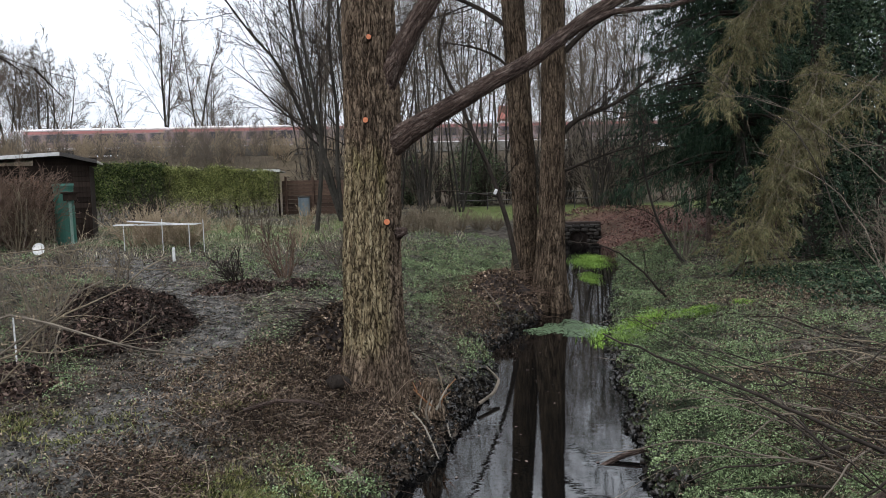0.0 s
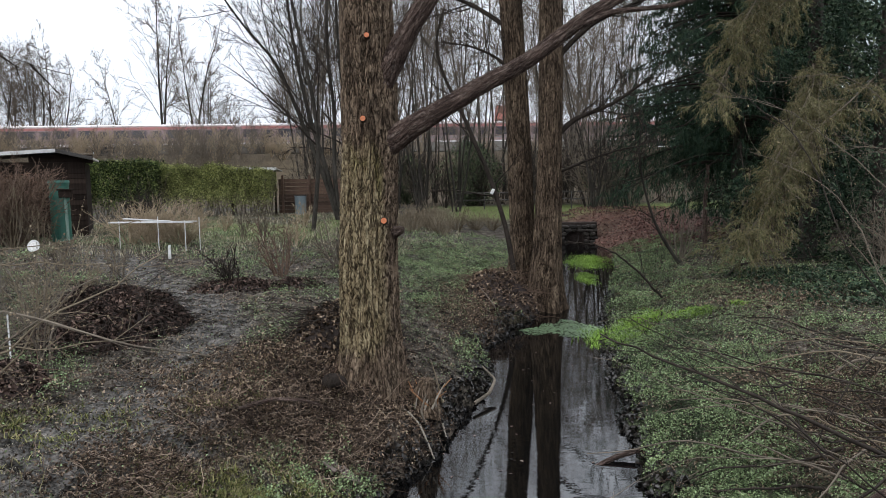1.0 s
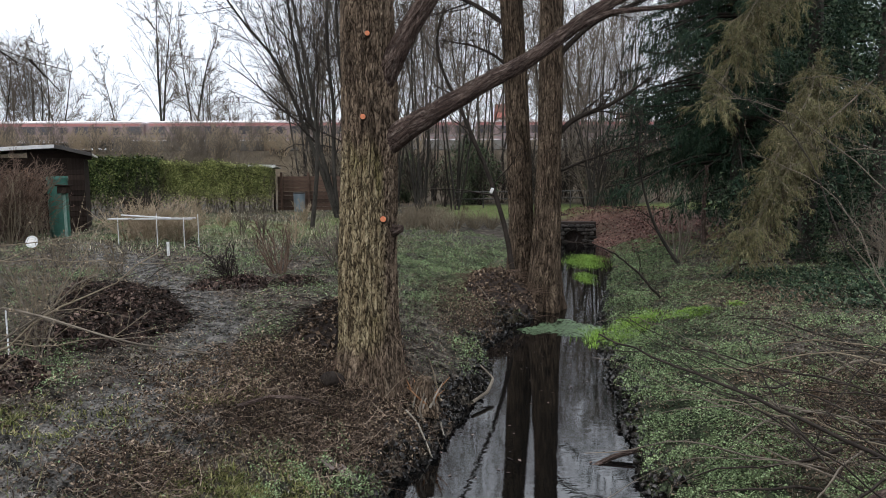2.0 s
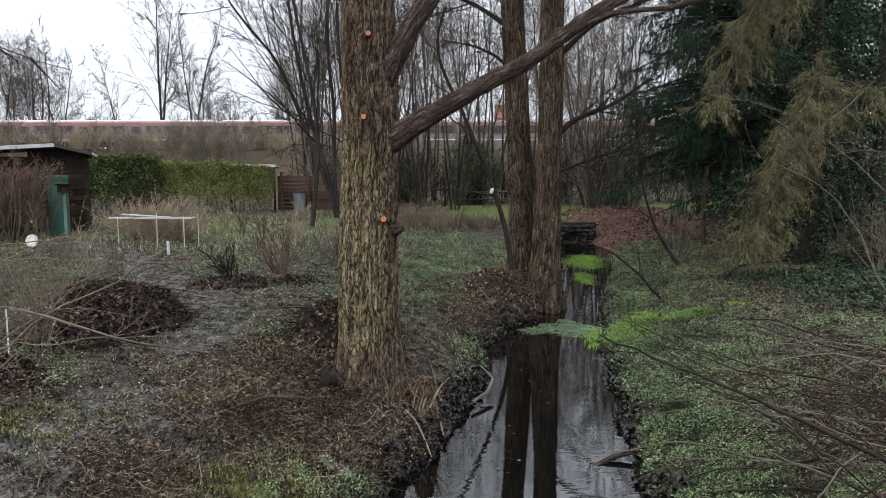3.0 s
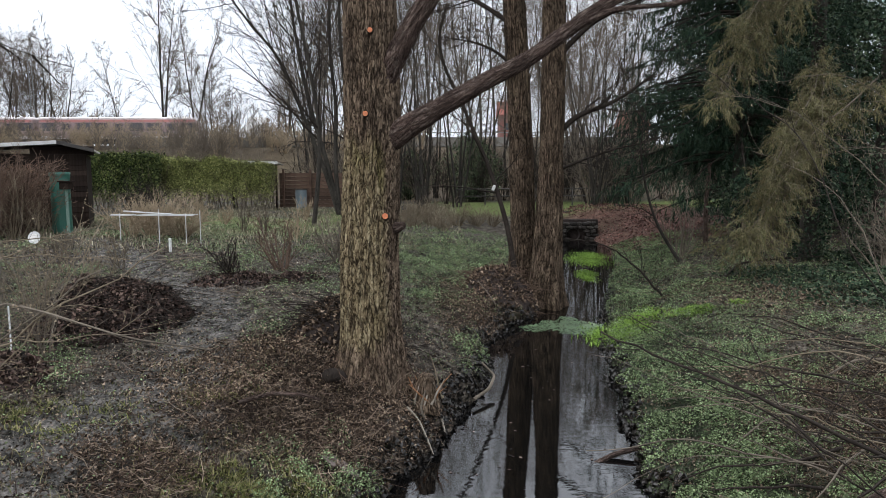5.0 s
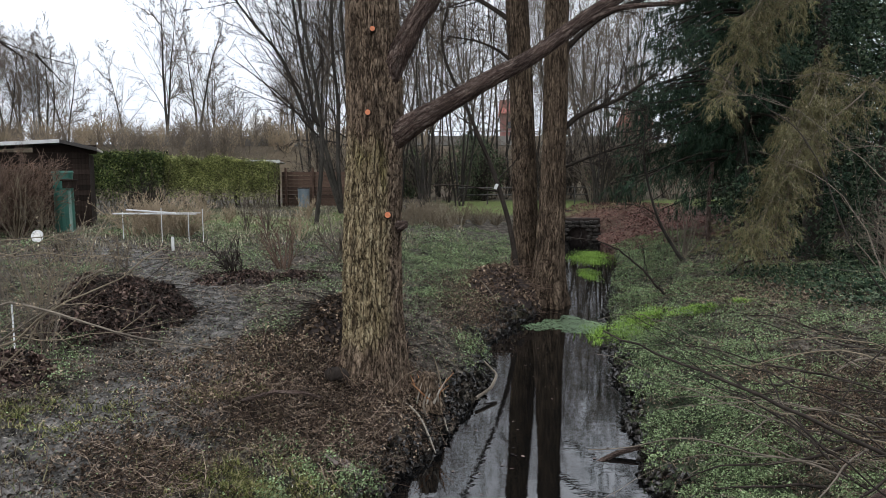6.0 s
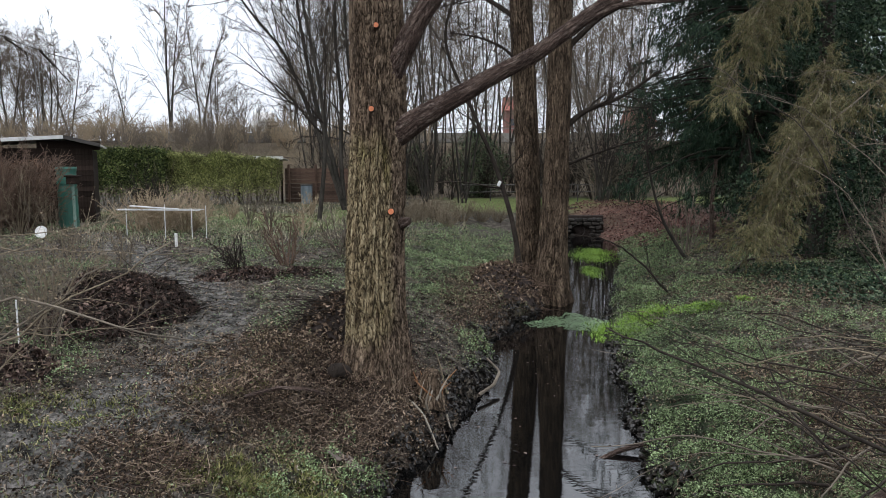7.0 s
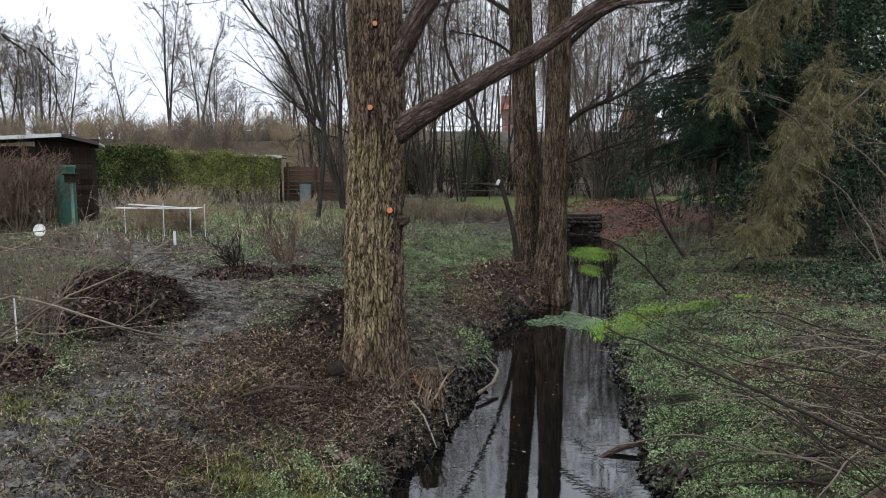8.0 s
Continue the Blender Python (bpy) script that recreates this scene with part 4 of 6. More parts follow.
def build_train():
    red = grainy("red_train_paint", (0.28, 0.10, 0.095), (0.36, 0.14, 0.13), 0.5, 6, 0.4, 0.0)
    white = grainy("white_train_paint", (0.50, 0.48, 0.48), (0.62, 0.60, 0.60), 0.5, 6, 0.4, 0.0)
    dull = grainy("dull_red_train_paint", (0.17, 0.12, 0.115), (0.25, 0.175, 0.17), 0.5, 6, 0.5, 0.0)
    roofm = grainy("pale_train_roof", (0.70, 0.66, 0.66), (0.82, 0.78, 0.78), 0.4, 5, 0.5, 0.0)
    dark = grainy("dark_underframe", (0.03, 0.03, 0.03), (0.07, 0.07, 0.07), 1, 8, 0.8, 0.0)
    glass, nt, b = base_mat("train_window", 0.05)
    b.inputs["Base Color"].default_value = (0.06, 0.055, 0.06, 1)
    b.inputs["Specular IOR Level"].default_value = 0.4
    tr = new("train")
    tagged(tr, "long red and white commuter train passing on the railway bank", "train")
    L, n = 22.0, 9

    def hull(x0, x1, z0, z1, wide, round_ends):
        bm = box((x1 - x0, wide, z1 - z0), ((x0 + x1) / 2, 0, (z0 + z1) / 2), 0.12)
        if round_ends:
            for v in bm.verts:
                if v.co.x < x0 + 0.5 and round_ends < 0:
                    v.co.x += 0.55 * max(0.0, (v.co.z - 1.6)) * 0.6
                if v.co.x > x1 - 0.5 and round_ends > 0:
                    v.co.x -= 0.55 * max(0.0, (v.co.z - 1.6)) * 0.6
        return bm

    share = {}

    def shared(key, make, mat):
        if key not in share:
            me = bpy.data.meshes.new(key)
            bm = make()
            bm.to_mesh(me)
            bm.free()
            me.materials.append(mat)
            share[key] = me
        return share[key]

    for c in range(n):
        x0 = c * L + 0.25
        ends = -1 if c == 0 else (1 if c == n - 1 else 0)
        car = part("car_body", hull(x0, x0 + L - 0.5, 0.95, 3.55, 2.85, ends), dull, tr)
        part("red_band", box((L - 1.2, 0.04, 0.34), (x0 + L / 2 - 0.25, -1.43, 3.31), 0.01), red, car, "red band above the windows")
        part("roof", hull(x0 + (0.9 if ends < 0 else 0.1), x0 + L - (1.4 if ends > 0 else 0.6), 3.552, 3.85, 2.5, 0), roofm, car, "pale roof")
        part("lower_stripe", box((L - 0.7, 0.04, 0.30), (x0 + L / 2 - 0.25, -1.43, 1.15), 0.01), white, car, "white skirt stripe")
        if ends < 0:
            part("nose", hull(x0 - 0.06, x0 + 2.3, 0.9, 3.60, 2.93, -1), white, car, "white driver's cab")
        part("underframe", box((L - 2.0, 2.4, 0.6), (x0 + L / 2, 0, 0.62), 0.05), dark, car)
        for xb in (3.2, L - 3.7):
            part("bogie", shared("bogie", lambda: box((2.6, 2.2, 0.7), (0, 0, 0.35), 0.1), dark), dark, car).location.x = x0 + xb
        for k in range(9):
            xw = x0 + 1.5 + k * (L - 3.2) / 8
            if k % 3 == 1:
                d = part("door", shared("door", lambda: box((1.5, 0.06, 2.05), (0, -1.44, 2.1), 0.02), dull), dull, car, "dull red sliding door")
                part("door_window", shared("door_window", lambda: box((1.1, 0.03, 0.95), (0, -1.475, 2.5), 0.01), glass), glass, d)
            else:
                d = part("window", shared("window", lambda: box((2.0, 0.06, 1.05), (0, -1.43, 2.55), 0.02), glass), glass, car)
            d.location.x = xw
    return tr


def build_buildings():
    brick = grainy("red_brick_wall", (0.15, 0.075, 0.065), (0.22, 0.115, 0.10), 0.4, 5, 0.9, 0.1)
    roofm = grainy("red_roof_tiles", (0.24, 0.085, 0.07), (0.32, 0.13, 0.105), 0.4, 5, 0.8, 0.1)
    pale = grainy("pale_render", (0.5, 0.49, 0.47), (0.62, 0.6, 0.58), 0.4, 5, 0.9, 0.0)
    wing, nt, b = base_mat("far_window", 0.1)
    b.inputs["Base Color"].default_value = (0.05, 0.06, 0.07, 1)
    for x, y, w, h, z, wall in ((13.6, 150, 3.2, 10, 4, brick), (33.3, 122, 3.6, 5.6, 4, brick), (-36.5, 135, 2.6, 6.0, 3.5, pale)):
        t = thing("house", "distant gabled house with red roof seen through the twigs" if wall is not pale or x > 0 else "distant white house behind the tracks", "house", "far houses")
        part("wall", box((w, 8, h), (x, y, z + h / 2), 0.05), wall, t)
        bm = bmesh.new()
        for sx in (-1, 1):
            for q in ((y - 4.4, 0), (y, 3.2), (y + 4.4, 0)):
                bm.verts.new((x + sx * (w / 2 + 0.4), q[0], z + h + 0.01 + q[1]))
        bm.verts.ensure_lookup_table()
        v = bm.verts
        for f in ((0, 1, 2), (3, 5, 4), (0, 3, 4, 1), (1, 4, 5, 2), (0, 2, 5, 3)):
            bm.faces.new([v[i] for i in f])
        part("roof", bm, pale if wall is pale else roofm, t)
        for i in range(int(w // 2.5)):
            for j in range(int(h // 3)):
                part("window", box((1.1, 0.12, 1.4), (x - w / 2 + 1.4 + 2.5 * i, y - 4.02, z + 1.6 + 3 * j), 0.02), wing, t)


build_far()
build_railway()
train = build_train()
build_buildings()
# ---------------------------------------------------------------- trees at the garden's end
def stem_tree(name, label, group, stems, radii, seed, k1=10, k2=8, k3=5, mat=None, lenf=0.30):
    rng = rng_of(seed)
    t = thing(name, label, "tree", group)
    P = np.stack([smooth_line(s, 20) for s in stems])
    R = np.array(radii)[:, None] * np.linspace(1, 0.28, 20)[None]
    for k in range(len(stems)):
        part("trunk", tubes("trunk", [(P[k:k + 1], 0.85 * R[k:k + 1], 10)]), BARK_FAR, t)
    p, w, l, r = sprout(rng, P, R, k1, 0.25, 1.0, 42, 12, lenf, 0.45, 0.012)
    P1, R1 = grow(rng, p, w, l, r, 8, 0.10, 0.02, 0.25)
    p, w, l, r = sprout(rng, P1, R1, k2, 0.2, 1.0, 42, 14, 0.5, 0.55, 0.008)
    P2, R2 = grow(rng, p, w, l, r, 6, 0.13, 0.01, 0.3)
    p, w, l, r = sprout(rng, P2, R2, k3, 0.15, 1.0, 40, 14, 0.55, 0.6, 0.0055)
    P3, R3 = grow(rng, p, w, l, r, 4, 0.15, 0.0, 0.4)
    part("crown", tubes("crown", [(P1, R1, 5), (P2, R2, 3), (P3, R3, 3)]), mat or TWIG_DARK, t)
    return t


def build_mid_trees():
    stem_tree("leaning_tree", "slim bare grey tree leaning over the garden bed", "", [[(-3.95, 20.5, -0.1), (-3.79, 20.5, 1.21), (-3.69, 20.5, 2.22), (-3.73, 20.5, 3.39), (-3.99, 20.5, 4.87), (-4.36, 20.5, 6.64), (-4.9, 20.5, 11.0)]], [0.085], 81, 18, 9, 5)
    stem_tree("multi_stem_tree", "dark bare tree with several stems fanning from one foot", "",
              [[(-4.0, 26.0, -0.1), (-4.5, 26, 1.6), (-5.2, 26, 3.5), (-5.8, 26, 5.0), (-6.2, 26, 6.1), (-7.2, 26, 7.0), (-8.1, 26, 8.4), (-9.0, 26, 9.4)],
               [(-4.0, 26.0, -0.1), (-4.4, 26.1, 1.8), (-5.1, 26.2, 4.1), (-5.6, 26.2, 6.8), (-6.0, 26.2, 10.5)],
               [(-4.0, 26.0, -0.1), (-4.2, 26.3, 2.2), (-4.1, 26.5, 4.0), (-4.4, 26.6, 6.3), (-4.2, 26.6, 10.8)],
               [(-3.9, 26.0, -0.1), (-3.7, 25.8, 1.6), (-3.5, 25.7, 2.9), (-3.8, 25.6, 6.1), (-3.9, 25.5, 10.5)],
               [(-3.9, 26.0, -0.1), (-3.3, 26.1, 1.1), (-2.9, 26.2, 2.0), (-2.6, 26.2, 4.5), (-2.2, 26.2, 8.0)]],
              [0.105, 0.125, 0.11, 0.10, 0.085], 82, 15, 10, 6, lenf=0.36)
    # twigs that hang into the view from trees beyond its edge
    stem_tree("overhanging_tree", "bare tree whose thin dark bough reaches into the sky", "", [[(-6.2, 6.3, -0.1), (-5.9, 6.2, 2.0), (-5.2, 6.1, 3.0), (-4.2, 6, 2.85), (-3.72, 6.0, 2.62), (-3.49, 6.0, 2.52), (-3.2, 6.0, 2.47)]], [0.014], 84, 8, 2, 0, lenf=0.10)


build_mid_trees()
# ---------------------------------------------------------------- conifers and ivy on the far bank
SPRUCE = leafy("spruce_needles", [(0.007, 0.015, 0.010), (0.014, 0.029, 0.018), (0.024, 0.044, 0.026), (0.044, 0.066, 0.036)], 0.6)
OLIVE = leafy("olive_sprays", [(0.050, 0.052, 0.024), (0.095, 0.094, 0.042), (0.16, 0.145, 0.075), (0.125, 0.095, 0.055)], 0.7)
IVY = leafy("ivy_leaf", [(0.008, 0.016, 0.010), (0.020, 0.036, 0.021), (0.040, 0.060, 0.034), (0.080, 0.100, 0.062)], 0.5, 0.05)


def needles(rng, P, k, size, droop=0.4, wide=0.055):
    """Single needles (thin triangles) along lines, pointing outwards and forwards."""
    m, n, _ = P.shape
    x = rng.random((m, k)) * (n - 1.001)
    i = x.astype(int)
    w = (x - i)[..., None]
    row = np.arange(m)[:, None]
    pos = P[row, i] * (1 - w) + P[row, i + 1] * w
    tan = unit(P[row, i + 1] - P[row, i])
    out = unit(tan * 0.8 + rng.normal(0, 0.75, (m, k, 3)) - np.array([0, 0, droop]))
    side = unit(np.cross(out, rng.normal(0, 1, (m, k, 3))))
    s = size * rng.uniform(0.6, 1.3, (m, k, 1))
    V = np.stack([pos - side * s * wide, pos + side * s * wide, pos + out * s], 2).reshape(-1, 3)
    return V, [np.arange(len(V)).reshape(-1, 3)]


def build_spruce(label, seed, x, y, H, rad, low, whorls=34, per=8, shade=SPRUCE):
    """A spruce: straight trunk, drooping whorled branches, hanging needled twigs."""
    rng = rng_of(seed)
    z0 = spot(x, y)
    t = thing("spruce", label, "conifer", "conifers on the bank")
    P = smooth_line([(x, y, z0 - 0.2), (x + 0.1, y, z0 + H * 0.5), (x, y, z0 + H)], 20)[None]
    part("trunk", tubes("trunk", [(P, np.linspace(0.19, 0.02, 20)[None], 10)]), BARK_FAR, t)
    k = np.repeat(np.linspace(0, 1, whorls), per)
    z = z0 + low + (H - low - 0.3) * k + rng.normal(0, 0.05, len(k))
    L = rad * (1 - k) ** 0.75 * rng.uniform(0.72, 1.08, len(k)) + 0.2
    a = rng.uniform(0, 2 * np.pi, len(k))
    P0 = np.stack([np.full(len(k), x), np.full(len(k), y), z], -1)
    D0 = np.stack([np.cos(a), np.sin(a), 0.10 + 0.3 * k], -1)
    P1, R1 = grow(rng, P0, D0, L, 0.012 + 0.010 * L, 9, 0.05, -0.085, 0.2)
    P1[:, -3:, 2] += np.array([0.0, 0.04, 0.12]) * L[:, None] * 0.45
    p, w, l, r = sprout(rng, P1, R1, 15, 0.15, 1.0, 52, 10, 0.24, 0.4, 0.004)
    w[:, 2] -= 0.45
    P2, R2 = grow(rng, p, w, l + 0.08, r, 5, 0.08, -0.10, 0.3)
    p, w, l, r = sprout(rng, P2, R2, 3, 0.15, 1.0, 45, 10, 0.55, 0.6, 0.003)
    w[:, 2] -= 0.3
    P3, R3 = grow(rng, p, w, l + 0.05, r, 4, 0.08, -0.08, 0.4)
    tagged(part("branch", tubes("branch", [(P1, R1, 4)]), TWIG_DARK, t), kind="stuff")
    vf = join(needles(rng, P1, 20, 0.15, 0.6), needles(rng, P2, 16, 0.16, 0.9), needles(rng, P3, 10, 0.15, 0.9))
    part("crown", mesh_of("crown", *vf, smooth=False), shade, t)


def spray_branch(rng, pts, r, n_twig, tw_len, k):
    """A bough whose twigs hang like combed hair."""
    P = smooth_line(pts, 16)[None]
    R = np.linspace(r, r * 0.3, 16)[None]
    p, w, l, rr = sprout(rng, P, R, n_twig, 0.05, 1.0, 65, 20, 0.1, 0.4, 0.005)
    w[:, 2] -= 0.25
    l = tw_len * rng.uniform(0.5, 1.3, len(l))
    P1, R1 = grow(rng, p, w, l, rr, 7, 0.12, -0.11, 0.3)
    p, w, l, rr = sprout(rng, P1, R1, 7, 0.1, 1.0, 34, 10, 0.5, 0.6, 0.0025)
    P2, R2 = grow(rng, p, w, l, rr, 5, 0.10, -0.10, 0.4)
    return [(P, R, 6), (P1, R1, 3), (P2, R2, 3)], join(needles(rng, P1, k + 6, 0.10, 0.9, 0.045), needles(rng, P2, k + 6, 0.095, 0.9, 0.045))


def ivy_on(rng, pts, r, n, size):
    """Ivy leaves round a stem."""
    P = smooth_line(pts, 60)
    i = rng.integers(0, 60, n)
    a = rng.uniform(0, 2 * np.pi, n)
    rr = r * (0.75 + 0.5 * rng.random(n) + 0.5 * (vnoise(i * 0.25, a, 3.0) - 0.5))
    C = P[i] + np.stack([np.cos(a) * rr, np.sin(a) * rr, rng.normal(0, 0.05, n)], -1)
    return leaves(rng, C, size, 0.25, 0.85, 0.2)


def build_right():
    build_spruce("tall dark green spruce with drooping branches", 101, 7.25, 16.8, 14.5, 3.3, 2.1, 30, 15)
    build_spruce("dark green spruce shading the bank", 102, 9.3, 18.6, 14.0, 3.5, 1.3, 28, 12)
    build_spruce("dark green spruce at the edge of the thicket", 103, 14.6, 17.0, 12.0, 3.2, 0.7, 26, 9)
    build_spruce("dark green spruce deep in the thicket", 105, 12.0, 22.5, 13.0, 4.0, 0.6, 24, 11)
    rng = rng_of(104)
    t = thing("ivy_clad_conifer", "ivy-clad conifer with olive-brown drooping sprays", "conifer")
    part("trunk", tubes("trunk", [(smooth_line([(6.9, 12.8, -0.4), (6.88, 12.75, 2.5), (6.7, 12.6, 9.0)], 20)[None], np.linspace(0.17, 0.06, 20)[None], 12)]), BARK_FAR, t)
    boughs = [[(6.8, 12.7, 5.3), (5.72, 11.9, 4.32), (4.87, 11.4, 3.57), (4.45, 11.1, 2.99), (4.31, 11.0, 2.67)],
              [(6.85, 12.7, 3.1), (5.98, 11.6, 2.12), (5.36, 11.1, 1.18), (4.89, 10.8, 0.56)],
              [(6.85, 12.7, 2.8), (5.76, 11.3, 1.64), (5.1, 10.9, 0.83), (4.63, 10.7, 0.45)],
              [(6.8, 12.7, 3.6), (6.2, 11.5, 3.0), (5.5, 11.0, 2.1), (5.1, 10.8, 1.4)],
              [(6.8, 12.7, 5.8), (5.9, 12.0, 5.2), (5.2, 11.6, 4.4), (4.8, 11.3, 3.8)]]
    for k, b in enumerate(boughs):
        lv, nd = spray_branch(rng, b, 0.018, 90, 0.62, 13)
        wood = part("bough", tubes("bough", lv), TWIG, t)
        part("foliage", mesh_of("foliage", *nd, smooth=False), OLIVE, wood, "olive-brown drooping sprays")
    part("ivy", mesh_of("ivy", *ivy_on(rng, [(6.9, 12.8, -0.4), (6.88, 12.75, 2.5), (6.8, 12.7, 4.6)], 0.30, 5200, 0.062), smooth=False), IVY, t, "dark glossy ivy leaves")
    t = thing("ivy_clad_tree", "trunk wrapped in dark ivy at the thicket's edge", "tree")
    line = [(7.6, 11.7, -0.3), (7.4, 11.6, 2.1), (7.35, 11.5, 5.5)]
    part("trunk", tubes("trunk", [(smooth_line(line, 20)[None], np.linspace(0.13, 0.06, 20)[None], 10)]), BARK_FAR, t)
    part("ivy", mesh_of("ivy", *ivy_on(rng, line, 0.42, 9000, 0.062), smooth=False), IVY, t, "dark glossy ivy leaves")
    lv, nd = spray_branch(rng, [(7.4, 11.6, 3.3), (6.45, 11.0, 2.63), (5.8, 10.9, 2.17), (5.33, 10.8, 1.55)], 0.018, 60, 0.5, 8)
    wood = part("bough", tubes("bough", lv), TWIG, t)
    part("foliage", mesh_of("foliage", *nd, smooth=False), OLIVE, wood, "dry brown sprays")
    # an evergreen bush low among the trunks
    t = thing("holly_bush", "small dark evergreen bush under the spruces", "bush")
    C = np.array([6.45, 14.6, 1.0]) + rng.normal(0, 1, (900, 3)) * (0.32, 0.3, 0.28)
    part("trunk", tubes("trunk", [(smooth_line([(6.5, 14.6, -0.3), (6.45, 14.6, 1.1)], 6)[None], np.linspace(0.04, 0.02, 6)[None], 6)]), TWIG, t)
    part("crown", mesh_of("crown", *leaves(rng, C, 0.09, 0.3, 0.6), smooth=False), IVY, t)
    for x, y, h, r in ((6.68, 15.0, 1.6, 0.07), (6.95, 14.4, 0.9, 0.10), (7.5, 14.8, 2.2, 0.08), (6.2, 16.0, 1.8, 0.05)):
        s = thing("tree_stump" if h < 1.0 else "dead_trunk", "thin bare dead trunk in the shade of the spruces", "tree")
        part("trunk", bark_limb("trunk", [(x, y, spot(x, y) - 0.1), (x - 0.03, y, h * 0.5), (x + 0.02, y, h)], [r * 1.3, r, r * 0.9], 16, 24, 0.006, 25, x), BARK_LIMB, s)
    # undergrowth that fills the dusk under and behind the conifers
    src = None
    rnd = random.Random(9)
    for k in range(26):
        x, y = rnd.uniform(8.3, 17), rnd.uniform(15.5, 22)
        if src is None:
            src = bare_shrub("thicket_shrub", "tangled bare shrub in the dusk under the spruces", "thicket under the spruces", 110, 2.4, 12, TWIG_DARK, 0.6, 6, 4, 0.008)
            src.matrix_basis = placed(x, y, spot(x, y), 1.0, 0)
        else:
            copy_thing(src, placed(x, y, spot(x, y), rnd.uniform(0.7, 1.3), rnd.uniform(0, 360)))
    red = bare_shrub("bramble", "reddish bare bramble canes beside the ivy", "brambles", 111, 1.6, 14, TWIG, 0.8, 7, 4, 0.005, lift=-0.03, split=True)
    red.matrix_basis = placed(7.0, 10.6, spot(7.0, 10.6), 0.8, 0)
    for x, y, s in ((7.6, 10.8, 1.2), (8.2, 12.2, 1.3), (7.2, 9.4, 1.0)):
        copy_thing(red, placed(x, y, spot(x, y), s, 60 * x))
    # multi-stem coppice leaning on the leaf-strewn slope
    t = bare_shrub("coppice_shrub", "leaning bare coppice stems on the leaf-strewn slope", "", 112, 1.3, 9, TWIG, 0.55, 3, 2, 0.008, r0=0.03)
    t.matrix_basis = placed(5.1, 14.6, spot(5.1, 14.6), 1.0, 20)
    stem_tree("leaning_sapling", "leaning bare sapling above the stream slope", "", [[(4.95, 14, -0.35), (4.46, 14, 0.39), (4.27, 14, 0.85), (4.14, 14, 1.3), (4.0, 14, 2.0), (4.1, 14, 2.8)]], [0.045], 113, 8, 5, 3)


build_right()
# ---------------------------------------------------------------- near twigs on both banks
def bough(name, label, pts, r, seed, k1, lenf, mat, second=3, angle=40, lift=0.0, wander=0.08, category="branch", buds=0, sides=7):
    rng = rng_of(seed)
    t = thing(name, label, category, "near branches")
    P = smooth_line(pts, 22)[None]
    P[0, 1:-1] += rng.normal(0, 0.008, (20, 3))
    R = np.linspace(r, r * 0.3, 22)[None]
    part("stem", tubes("stem", [(P, R, sides)]), mat, t)
    if k1:
        lv = side_twigs(rng, P, R, k1, lenf, 8, wander, lift, second, 0, angle, 0.12, 0.0016, 4)
        part("crown", tubes("crown", lv), mat, t)
        if buds:
            C = np.concatenate([l[0].reshape(-1, 3) for l in lv])
            C = C[rng.random(len(C)) < 0.35]
            tagged(part("bud", mesh_of("bud", *leaves(rng, C, buds, 0.0, 0.5, 0.5), smooth=False), TWIG_PALE, t), kind="stuff")
    return t


